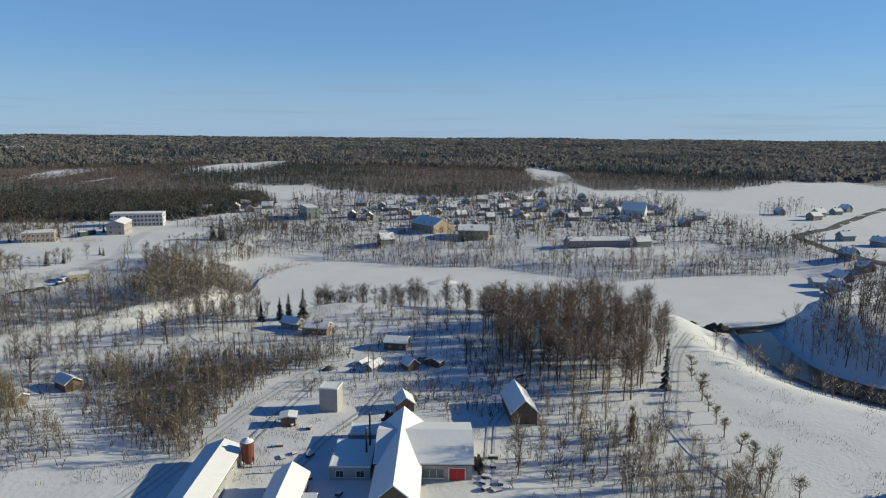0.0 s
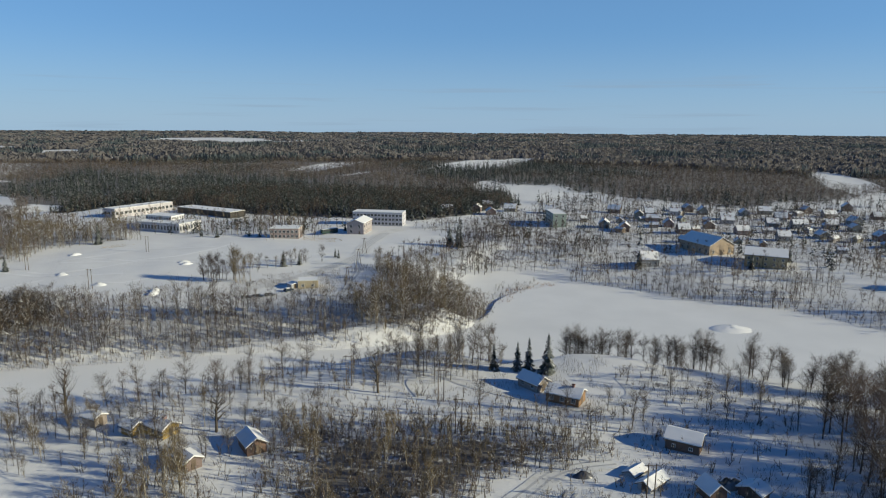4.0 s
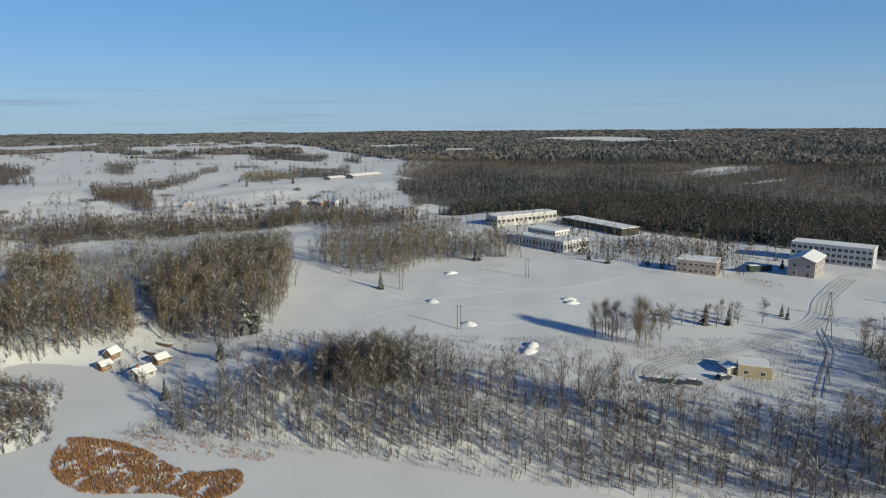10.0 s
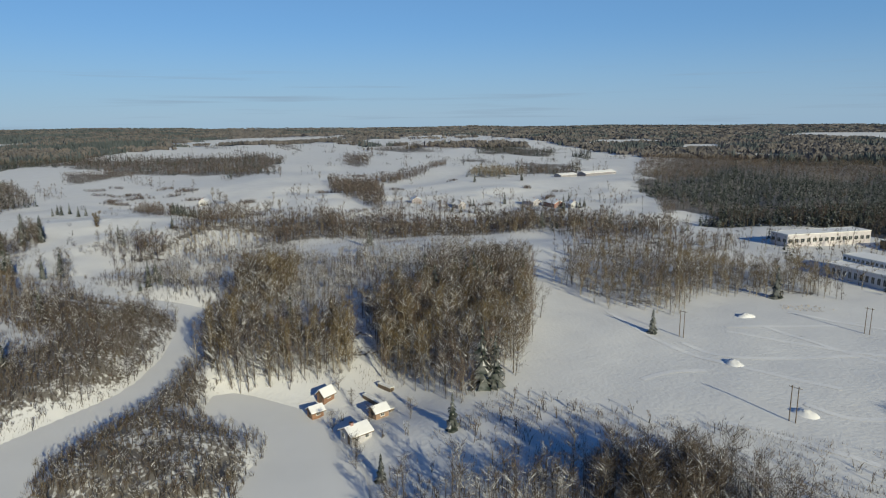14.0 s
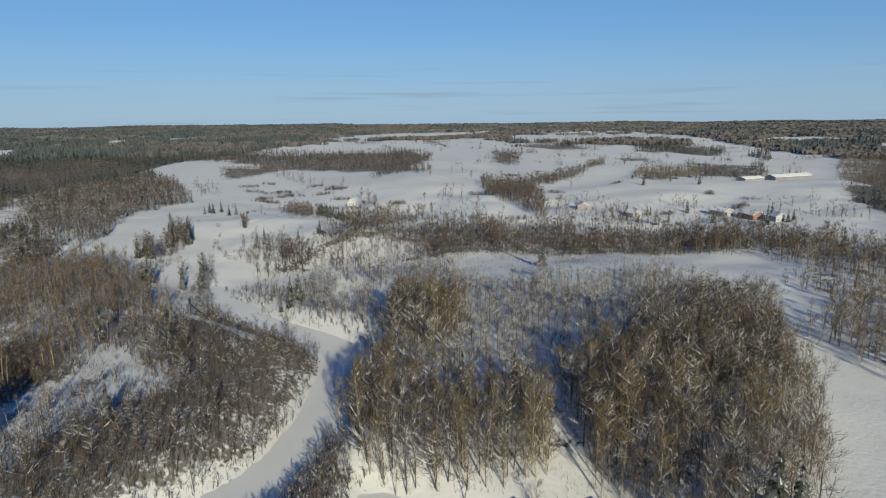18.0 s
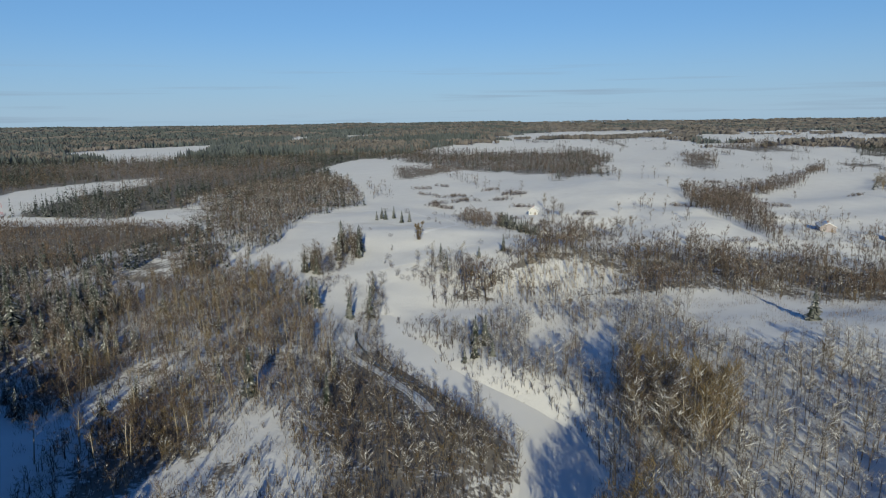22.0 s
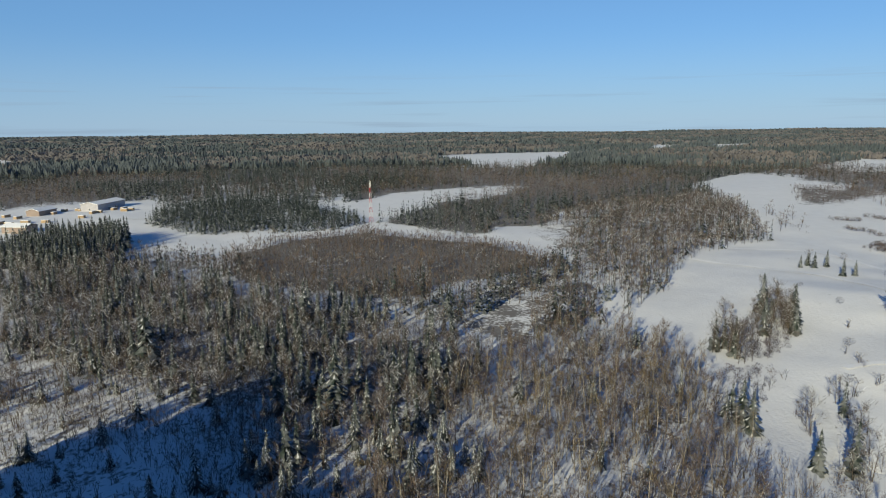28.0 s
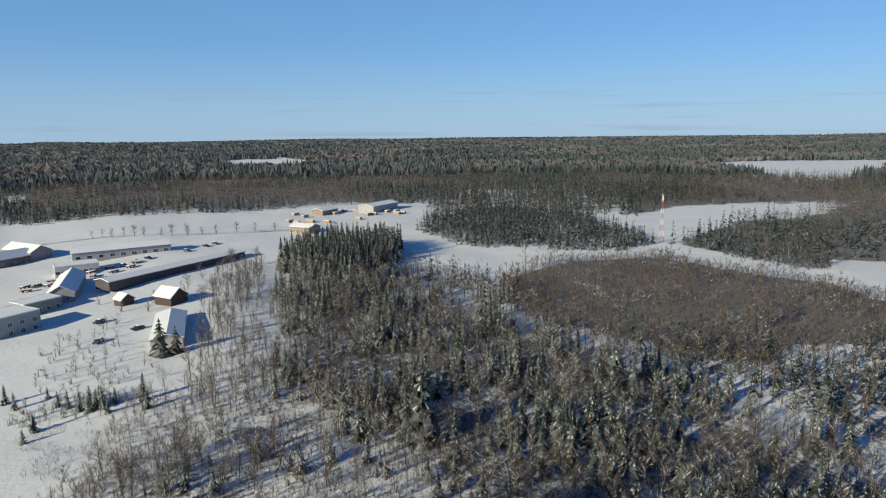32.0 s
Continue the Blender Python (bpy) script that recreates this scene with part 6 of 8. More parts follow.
def roof_shell(bm, w, l, h, rise, over, t0, t1):
    """Both slopes of a gable roof between two heights above its rafters."""
    k = rise / (w / 2)
    e = w / 2 + over
    ze = h - over * k
    return prism(bm, [(-e, ze + t0), (0, h + rise + t0), (e, ze + t0), (e, ze + t1), (0, h + rise + t1), (-e, ze + t1)], -l / 2 - over, l / 2 + over)


def window(parent, side, u, z, ww, wh, w, l, frame_mat=WHITE):
    """A framed window on one of the four walls: side 0 front (-y), 1 right (+x), 2 back, 3 left."""
    turn = (0, 90, 180, 270)[side]
    reach = (l if side in (0, 2) else w) / 2
    key = (round(ww, 2), round(wh, 2), frame_mat.name)
    if key not in PANES:
        f = boxes((-ww / 2 - 0.1, ww / 2 + 0.1, -0.06, 0.02, wh, wh + 0.1), (-ww / 2 - 0.14, ww / 2 + 0.14, -0.12, 0.02, -0.1, 0),
                  (-ww / 2 - 0.1, -ww / 2, -0.06, 0.02, 0, wh), (ww / 2, ww / 2 + 0.1, -0.06, 0.02, 0, wh), (-0.03, 0.03, -0.05, 0.02, 0, wh))
        g = boxes((-ww / 2, ww / 2, -0.03, 0.02, 0, wh))
        a, b = obj("window", f, frame_mat), obj("pane", g, GLASS)
        PANES[key] = (a.data, b.data)
        bpy.data.objects.remove(a)
        bpy.data.objects.remove(b)
    fr, gl = PANES[key]
    o = new("window", fr)
    o.parent = parent
    o.matrix_basis = pose(0, 0, 0, 0, 0, turn) @ pose(u, -reach, z)
    p = new("pane", gl)
    p.parent = o
    return o


PANES = {}


def building(name, label, x, y, w, l, h, rise, turn=0, wall=(0.6, 0.55, 0.45), category="house", panes=(1, 2, 1, 2), pane=(0.9, 1.1), floors=1, chimney=0, door=0, z=None,
             gable_mat=None, roof_mat=None, snow=0.28, group="", wall_mat=None, sill=0.9, storey=2.8, door_mat=None):
    """A gabled building: walls, roof, snow on it, windows on its four sides, door, chimneys. Its ridge runs along its own y."""
    ob = new(name)
    tagged(ob, label, category, group)
    ob.matrix_basis = pose(x, y, (ground_at(x, y) if z is None else z), 0, 0, turn)
    wm = wall_mat or paint(*wall)
    part("wall", gable(bmesh.new(), w, l, h, rise), wm, ob)
    over = 0.45
    part("roof", roof_shell(bmesh.new(), w, l, h, rise, over, 0.01, 0.16), roof_mat or DARK_WOOD, ob)
    part("snow_cover", roof_shell(bmesh.new(), w, l, h, rise, over - 0.06, 0.165, 0.165 + snow), ROOF_SNOW, ob, "thick snow on the roof")
    if gable_mat:
        for s in (-1, 1):
            bm = bmesh.new()
            y0 = s * (l / 2 + 0.02)
            prism(bm, [(-w / 2, h), (w / 2, h), (0, h + rise - 0.02)], min(y0, y0 + s * 0.06), max(y0, y0 + s * 0.06))
            part("gable_panel", bm, gable_mat, ob, "dark boarded gable")
    for side in range(4):
        n = panes[side]
        span = w if side in (0, 2) else l
        for fl in range(floors):
            for i in range(n):
                u = (i + 0.5) / n * span - span / 2
                if side == door and fl == 0 and i == n // 2 and n > 0 and door >= 0:
                    continue
                window(ob, side, u, sill + fl * storey, pane[0], pane[1], w, l)
    if door >= 0:
        span = w if door in (0, 2) else l
        n = max(panes[door], 1)
        u = (n // 2 + 0.5) / n * span - span / 2
        bm = boxes((u - 0.5, u + 0.5, -(l if door in (0, 2) else w) / 2 - 0.06, -(l if door in (0, 2) else w) / 2 + 0.03, 0.05, 2.1))
        d = part("door", bm, door_mat or DARK_WOOD, ob)
        d.matrix_basis = pose(0, 0, 0, 0, 0, (0, 90, 180, 270)[door])
    for i in range(chimney):
        cy = l * (-0.22 + 0.44 * i)
        bm = boxes((-0.35, 0.35, cy - 0.35, cy + 0.35, h + rise - 0.7, h + rise + 1.0), (-0.42, 0.42, cy - 0.42, cy + 0.42, h + rise + 0.85, h + rise + 1.0))
        part("chimney", bm, paint(0.42, 0.24, 0.17), ob, "brick chimney")
    return ob


def block(name, label, x, y, w, l, h, turn=0, wall=(0.7, 0.66, 0.55), category="building", panes=(1, 2, 1, 2), floors=1, pane=(1.4, 1.4), storey=2.75, sill=0.8, z=None, parapet=0.35, wall_mat=None, group=""):
    """A flat-roofed building with a parapet, rows of windows and snow on its roof."""
    ob = new(name)
    tagged(ob, label, category, group)
    ob.matrix_basis = pose(x, y, (ground_at(x, y) if z is None else z), 0, 0, turn)
    wm = wall_mat or paint(*wall)
    part("wall", boxes((-w / 2, w / 2, -l / 2, l / 2, -0.8, h)), wm, ob)
    t = 0.25
    part("parapet", boxes((-w / 2 - 0.1, w / 2 + 0.1, -l / 2 - 0.1, -l / 2 + t, h, h + parapet), (-w / 2 - 0.1, w / 2 + 0.1, l / 2 - t, l / 2 + 0.1, h, h + parapet),
                          (-w / 2 - 0.1, -w / 2 + t, -l / 2 + t, l / 2 - t, h, h + parapet), (w / 2 - t, w / 2 + 0.1, -l / 2 + t, l / 2 - t, h, h + parapet)), WHITE, ob)
    part("snow_cover", boxes((-w / 2 + t, w / 2 - t, -l / 2 + t, l / 2 - t, h - 0.05, h + parapet - 0.06)), ROOF_SNOW, ob, "snow on the flat roof")
    for side in range(4):
        span = w if side in (0, 2) else l
        for fl in range(floors):
            for i in range(panes[side]):
                window(ob, side, (i + 0.5) / panes[side] * span - span / 2, sill + fl * storey, pane[0], pane[1], w, l)
    return ob


CREAM, YELLOW, BRICK, TIMBER, GREYW = (0.50, 0.43, 0.31), (0.56, 0.46, 0.25), (0.40, 0.24, 0.15), (0.24, 0.15, 0.09), (0.46, 0.45, 0.43)

# the workshop yard
building("barn", "long beige plastered workshop with a snowy roof and a red door", -3.5, 130.5, 18, 19.4, 3.8, 2.6, 90, CREAM, "barn", panes=(0, 0, 0, 0), door=-1)
wing = building("barn_wing", "plastered barn wing with a steep snowy roof and dark gable", -8.5, 124, 8.6, 33, 3.5, 3.6, 0, (0.52, 0.46, 0.36), "barn", panes=(0, 0, 0, 0), door=-1, gable_mat=DARK_WOOD)
gate = new("garage_door")
gate.matrix_basis = pose(3.2, 121.45, ground_at(3.2, 121.4))
tagged(gate, "red sheet-metal garage door in a plastered wall", "garage door")
part("leaf", boxes((-1.55, -0.02, -0.1, 0, 0, 2.6), (0.02, 1.55, -0.1, 0, 0, 2.6)), RED, gate)
part("frame", boxes((-1.75, -1.56, -0.14, 0.02, 0, 2.8), (1.56, 1.75, -0.14, 0.02, 0, 2.8), (-1.56, 1.56, -0.14, 0.02, 2.61, 2.8)), WHITE, gate)
wide = new("workshop_window")
wide.matrix_basis = pose(-1.6, 121.45, ground_at(-1.6, 121.4) + 0.7)
tagged(wide, "wide dark workshop window with a pale sill", "window")
part("pane", boxes((-2.1, 2.1, -0.06, 0, 0, 1.7)), TEAL, wide)
part("sill", boxes((-2.2, 2.2, -0.2, 0, -0.16, -0.01)), WHITE, wide)
part("mullion", boxes((-0.74, -0.66, -0.1, -0.062, 0, 1.7), (0.66, 0.74, -0.1, -0.062, 0, 1.7)), WHITE, wide)
block("annex", "low grey annex with snow on its flat roof", -18.3, 127.5, 8.2, 11.5, 2.9, 0, GREYW, "annex", panes=(2, 0, 0, 2), pane=(1.5, 1.3))
block("rear_annex", "low white annex behind a barn", -16.8, 138.5, 7.5, 6, 3.0, 0, GREYW, "annex", panes=(0, 0, 1, 1))
for cx, cy, ch in ((-15.2, 130.5, 10.5), (-15.6, 127.5, 8.5)):
    ch_ob = new("flue")
    ch_ob.matrix_basis = pose(cx, cy, ground_at(cx, cy))
    tagged(ch_ob, "tall dark metal flue with a cap", "chimney", "workshop flues")
    part("pipe", tubes(((0, 0, -0.3), (0, 0, ch), 0.22, 0.2), sides=10), DARK_METAL, ch_ob)
    part("collar", tubes(((0, 0, ch - 0.5), (0, 0, ch - 0.3), 0.3, 0.3), sides=10), METAL, ch_ob)
    part("cap", tubes(((0, 0, ch + 0.15), (0, 0, ch + 0.4), 0.34, 0.05), sides=10), METAL, ch_ob)
building("cowshed", "long low cowshed with a snow-covered roof", -45.8, 112, 7.3, 34, 3.0, 1.4, 0, GREYW, "barn", panes=(1, 8, 1, 8), pane=(0.8, 0.6), sill=1.5)
building("storehouse", "snow-roofed storehouse with a small porch", -29.2, 109, 6.2, 20, 2.9, 2.0, 0, (0.36, 0.24, 0.17), "barn", panes=(1, 4, 1, 4), pane=(0.7, 0.7))
building("porch", "small snow-covered porch on a storehouse", -24.6, 112, 2.2, 2.4, 2.0, 0.6, 90, (0.35, 0.16, 0.10), "porch", panes=(0, 0, 0, 0), door=-1)
silo = new("silo")
silo.matrix_basis = pose(-40.3, 127, ground_at(-40.3, 127))
tagged(silo, "rust-red steel silo with snow on its dome", "silo")
part("leg", tubes(((0.8, 0.8, -0.3), (0.8, 0.8, 1.4), 0.09, 0.09)), DARK_METAL, silo)
part("leg", tubes(((-0.8, 0.8, -0.3), (-0.8, 0.8, 1.4), 0.09, 0.09)), DARK_METAL, silo)
part("leg", tubes(((0.8, -0.8, -0.3), (0.8, -0.8, 1.4), 0.09, 0.09)), DARK_METAL, silo)
part("leg", tubes(((-0.8, -0.8, -0.3), (-0.8, -0.8, 1.4), 0.09, 0.09)), DARK_METAL, silo)
part("hopper", tubes(((0, 0, 0.5), (0, 0, 1.5), 0.35, 1.3), sides=16), RUST, silo)
part("drum", tubes(((0, 0, 1.5), (0, 0, 5.6), 1.3, 1.3), sides=16), RUST, silo)
part("dome", tubes(((0, 0, 5.6), (0, 0, 6.1), 1.32, 0.5), ((0, 0, 6.1), (0, 0, 6.5), 0.3, 0.3), sides=16), ROOF_SNOW, silo, "snow-covered dome")
part("filling_pipe", tubes(((-1.5, 0, 0), (-1.5, 0, 5.3), 0.13, 0.13), ((-1.5, 0, 5.3), (-1.0, 0, 6.0), 0.13, 0.13), ((-1.0, 0, 6.0), (-0.3, 0, 6.2), 0.13, 0.13)), WHITE, silo)
block("pump_house", "tall windowless grey block with one sunlit yellow side", -27.8, 155.8, 4.6, 4.6, 5.9, -8, (0.52, 0.46, 0.34), "shed", panes=(0, 0, 0, 0))
building("shed", "small dark wooden shed under snow", -36.4, 146.5, 3.4, 3.0, 2.1, 0.3, 8, TIMBER, "shed", panes=(0, 0, 0, 0))
building("stilt_house", "small dark timber house with a bright snowy roof", -14.5, 203, 6.0, 7.0, 2.4, 1.2, 80, TIMBER, "house", panes=(1, 2, 1, 2), pane=(0.6, 0.6))
building("timber_barn", "dark timber barn with a steep snow-covered roof", 19.3, 154.5, 6.2, 13, 2.9, 3.0, 6, TIMBER, "barn", panes=(0, 0, 0, 0), gable_mat=DARK_WOOD)
building("shed", "weathered wooden shed with a snowy roof", -9.4, 156, 4.2, 5.0, 2.0, 1.7, 12, TIMBER, "shed", panes=(0, 0, 0, 0))
building("shed", "old wooden shed half buried in snow", -9.4, 184, 3.6, 4.0, 1.8, 1.5, 35, TIMBER, "shed", panes=(0, 0, 0, 0))
building("shed", "collapsing dark shed under heavy snow", -2.0, 187, 4.4, 3.4, 1.5, 1.0, -30, TIMBER, "shed", panes=(0, 0, 0, 0))
building("greenhouse", "low snow-covered greenhouse with pale walls", -20.0, 183.5, 2.8, 6.0, 1.0, 0.9, -28, (0.6, 0.6, 0.58), "greenhouse", panes=(0, 0, 0, 0))
building("greenhouse", "low snow-covered cold frame", -23.5, 187, 2.2, 4.0, 0.6, 0.6, -28, (0.6, 0.6, 0.58), "greenhouse", panes=(0, 0, 0, 0), door=-1)
building("cottage", "timber cottage with a bright roof and sunlit end wall", -43, 217, 5.5, 8.5, 2.4, 1.3, 82, (0.34, 0.20, 0.09), "house", panes=(1, 3, 1, 3), chimney=1)
building("sauna", "small grey cottage by three spruces", -52.5, 222.5, 4.6, 7.0, 2.2, 1.5, 60, (0.42, 0.36, 0.26), "house", panes=(1, 2, 1, 2))
building("cottage", "ochre timber cottage under leafless trees", -124, 166, 4.2, 7.0, 2.1, 1.2, 80, (0.50, 0.33, 0.07), "house", panes=(1, 3, 1, 3), chimney=1)
building("cottage", "ochre timber annex of a riverside cottage", -130, 164, 3.4, 3.8, 1.9, 0.9, 80, (0.46, 0.31, 0.09), "house", panes=(1, 1, 1, 1))
building("shed", "small pale garden shed by the river", -141.5, 164, 3.2, 4.2, 2.1, 0.6, 85, (0.40, 0.33, 0.24), "shed", panes=(1, 0, 0, 0))
building("shed", "brown timber woodshed with a patchy snowy roof", -101, 168, 4.2, 6.0, 2.2, 1.3, 55, TIMBER, "shed", panes=(0, 1, 0, 0))
building("shed", "low brown hut with thin snow on its roof", -108, 156.5, 3.6, 4.6, 1.9, 0.9, 70, (0.26, 0.19, 0.14), "shed", panes=(0, 0, 0, 0))

# the river cottages
building("log_cottage", "orange-brown log cottage with a pyramid of snow", -297, 157.5, 2.7, 3.1, 1.8, 0.9, 20, (0.36, 0.20, 0.10), "house", panes=(1, 1, 1, 1))
building("log_cottage", "log cottage with a steep snow-covered roof", -303, 161, 2.6, 3.6, 1.8, 1.3, 35, (0.34, 0.19, 0.10), "house", panes=(1, 1, 1, 1))
building("lodge", "pale plastered lodge with a broad snowy roof", -281, 164.5, 4.8, 5.4, 2.1, 1.3, 22, (0.60, 0.56, 0.46), "house", panes=(2, 2, 2, 2), chimney=1)
building("bath_house", "timber bath house with a hipped snowy roof", -290.5, 172, 3.3, 3.7, 2.0, 1.0, 20, (0.40, 0.26, 0.15), "house", panes=(1, 1, 1, 1))
block("woodpile", "long snow-capped stack of firewood", -297.5, 173.5, 1.4, 12, 1.2, -68, (0.30, 0.22, 0.14), "woodpile", panes=(0, 0, 0, 0), parapet=0.2, wall_mat=DARK_WOOD)
block("woodpile", "short snow-capped stack of firewood", -305.5, 177.5, 1.4, 5, 1.2, -62, (0.30, 0.22, 0.14), "woodpile", panes=(0, 0, 0, 0), parapet=0.2, wall_mat=DARK_WOOD)

# the school
block("school_block", "three-storey cream panel block with rows of windows", -214.5, 459, 34, 12, 8.9, 12.5, (0.66, 0.62, 0.53), "school", panes=(14, 2, 14, 2), floors=3, pane=(1.6, 1.5))
building("assembly_hall", "tall cream assembly hall with a snowy gable roof", -211, 424, 10.5, 20, 6.8, 2.0, 12, (0.47, 0.40, 0.31), "hall", panes=(2, 4, 0, 4), floors=2, pane=(1.3, 1.7), storey=3.2, sill=0.9)
block("nursery", "two-storey brick and cream nursery building", -243, 391, 17, 12, 6.0, 22, (0.42, 0.31, 0.22), "school", panes=(7, 4, 7, 4), floors=2, pane=(1.4, 1.4))
block("workshop_hall", "white low hall with a band of tall windows", -328, 386, 34, 20, 5.6, 2, (0.74, 0.70, 0.58), "hall", panes=(14, 8, 14, 8), pane=(1.3, 2.6), sill=1.6)
block("workshop_hall_upper", "raised white roof of a hall with clerestory windows", -336, 392, 20, 12, 8.2, 2, (0.74, 0.70, 0.58), "hall", panes=(10, 5, 10, 5), pane=(1.2, 1.2), sill=6.3)
block("long_hall", "long cream hall with square windows", -398, 432, 12, 50, 6.5, -6, (0.66, 0.60, 0.49), "hall", panes=(3, 14, 3, 14), pane=(2.2, 2.0), sill=2.4)
block("storage_hall", "long low dark storage hall", -350, 452, 56, 14, 3.6, -9, (0.10, 0.11, 0.12), "hall", panes=(0, 0, 0, 0), wall_mat=DARK_METAL)
block("field_house", "small pale yellow flat-roofed house by a road", -166, 293, 8.2, 6.4, 3.3, 30, YELLOW, "house", panes=(2, 0, 1, 3), pane=(1.1, 1.1), parapet=0.3)
building("garage", "pair of low garages under snow", -171, 289, 3.2, 4.2, 1.7, 0.4, 60, (0.5, 0.5, 0.48), "garage", panes=(0, 0, 0, 0))

# the village
rng = np.random.default_rng(400)
TINTS = [(0.50, 0.45, 0.35), (0.60, 0.58, 0.53), (0.38, 0.28, 0.18), (0.24, 0.17, 0.13), (0.36, 0.36, 0.35), (0.46, 0.41, 0.26), (0.32, 0.35, 0.31), (0.44, 0.31, 0.23)]
TONES = ["cream", "off-white", "orange-brown", "brown timber", "grey", "yellow", "grey-green", "salmon"]


def village(spots, group, size=(1.0, 1.0)):
    for x, y in spots:
        k = int(rng.integers(0, len(TINTS)))
        w, l, h = rng.uniform(5.8, 7.2) * size[0], rng.uniform(7, 10) * size[0], rng.uniform(2.5, 3.6) * size[1]
        building("house", f"{TONES[k]} village house under a snowy roof", x, y, w, l, h, w * rng.uniform(0.32, 0.48), rng.choice([8, 98, 20, 110]) + rng.normal() * 5, TINTS[k], "house",
                 panes=(2, 3, 2, 3), chimney=int(rng.integers(1, 3)), group=group)


village([(-71, 507), (-57, 500), (-53, 560), (-42, 548), (-20, 620), (-9, 608), (-31, 529), (-21, 502), (-5, 535), (8, 585), (21, 615), (37, 632), (48, 605)], "houses of the upper street")
village([(68, 650), (81, 630), (102, 680), (35, 556), (51, 552), (72, 566), (90, 588), (113, 629), (137, 650), (14, 516), (119, 571), (92, 523), (116, 533)], "houses of the hillside street")
village([(147, 541), (179, 543), (177, 479), (99, 500), (84, 555), (-73, 584), (-46, 575), (-29, 595), (7, 561), (44, 592), (60, 520), (36, 500), (140, 500), (200, 510), (150, 590)], "houses of the far street")
village([(-36, 409), (-160, 540), (-196, 540), (-175, 552), (-175, 580), (-150, 560), (-118, 560), (79, 398), (122, 398), (187, 303), (226, 345), (231, 368), (205, 330), (250, 330), (230, 300)], "houses by the lake")
village([(293, 516), (332, 553), (310, 540), (350, 570), (280, 545), (260, 420), (270, 400), (290, 390), (300, 420), (320, 400)], "houses by the dark road")
village([(-20, 470), (10, 480), (-40, 520), (30, 530), (62, 470), (90, 470), (120, 460), (150, 450), (-88, 530), (-64, 535)], "garden sheds", (0.6, 0.7))
block("apartment_block", "three-storey blue-grey apartment block", -104, 508, 9, 24, 8.6, 24, (0.36, 0.42, 0.50), "apartment block", panes=(2, 8, 2, 8), floors=3)
building("community_hall", "community hall with a broad blue snowy roof", -8, 446, 16, 24, 5.0, 4.2, 40, (0.56, 0.42, 0.24), "hall", panes=(3, 5, 3, 5), pane=(1.2, 1.8))
building("shop", "yellow-brown hall with a hipped snowy roof", 20, 424, 17, 19, 5.5, 2.6, 85, (0.52, 0.42, 0.20), "hall", panes=(5, 5, 5, 5), floors=2, storey=2.6, pane=(0.9, 1.2))
building("church", "white church with a blue-shadowed steep roof", 152, 520, 9, 18, 6.5, 6.0, 60, (0.72, 0.72, 0.70), "church", panes=(1, 4, 1, 4), pane=(1.0, 2.6), sill=1.6)
building("row_house", "long low row house by the lake", 95, 398, 8, 38, 3.2, 1.6, 96, (0.36, 0.28, 0.22), "house", panes=(1, 10, 1, 10))
building("row_house", "pale lakeside house with dark windows", 190, 318, 8, 14, 3.4, 1.4, 80, (0.66, 0.60, 0.44), "house", panes=(2, 4, 2, 4), chimney=1)

sheds = np.random.default_rng(410)
for k in range(34):
    sx, sy = sheds.uniform(-70, 215), sheds.uniform(470, 650)
    if inside(np.array(sx), np.array(sy), [(-80, 480), (-40, 610), (60, 670), (150, 650), (220, 560), (220, 470), (60, 460)]):
        building("outbuilding", "small snow-capped outbuilding in a village garden", sx, sy, sheds.uniform(3, 4.5), sheds.uniform(4, 7), 2.2, sheds.uniform(0.8, 1.6), sheds.uniform(0, 180), TINTS[k % 8], "shed", panes=(0, 1, 0, 0), group="village outbuildings")

# western farms
farms = [(-714, 125, 6, 9, 0.62, 0.61, 0.58), (-611, 139, 5, 7, 0.5, 0.46, 0.40), (-626, 151, 5, 8, 0.44, 0.38, 0.32), (-655, 150, 4.5, 6, 0.5, 0.49, 0.46), (-657, 290, 8, 14, 0.4, 0.35, 0.3), (-632, 318, 7, 9, 0.5, 0.47, 0.42), (-632, 382, 8, 14, 0.48, 0.45, 0.4), (-612, 392, 9, 16, 0.38, 0.2, 0.14), (-590, 396, 6, 8, 0.58, 0.57, 0.54)]
for fx, fy, fw, fl, cr, cg, cb in farms:
    building("farmhouse", "lone farmhouse with outbuildings under snow", fx, fy, fw, fl, 3.0, 2.2, 75 + (fx % 30), (cr, cg, cb), "house", panes=(2, 3, 2, 3), chimney=1, group="meadow farms")
building("cattle_barn", "long low dark cattle barn on a snowy rise", -845, 575, 14, 52, 3.4, 2.0, 15, (0.3, 0.28, 0.26), "barn", panes=(0, 8, 0, 8))
building("cattle_barn", "low grey cattle shed beside a barn", -838, 528, 12, 26, 2.8, 1.6, 15, (0.34, 0.32, 0.30), "barn", panes=(0, 4, 0, 4))

# the farm at the end of the way
building("cottage", "low cottage with a broad snow-covered roof", -386, -193, 9.0, 30, 2.6, 1.3, -12, (0.60, 0.54, 0.42), "house", panes=(2, 4, 2, 4), chimney=0)
building("log_barn", "dark log barn with a snowy gable roof", -393, -233, 7.5, 9, 3.0, 2.8, 30, (0.10, 0.065, 0.045), "barn", panes=(0, 0, 0, 0))
building("log_shed", "small dark log shed with a snowy roof", -378, -243, 5, 5, 2.4, 1.8, 25, (0.10, 0.07, 0.05), "shed", panes=(0, 0, 0, 0))
building("machine_hall", "grey hall with a steep snow-covered roof", -361, -284, 9.5, 38, 3.6, 2.8, -9, (0.44, 0.40, 0.34), "barn", panes=(2, 4, 2, 4))
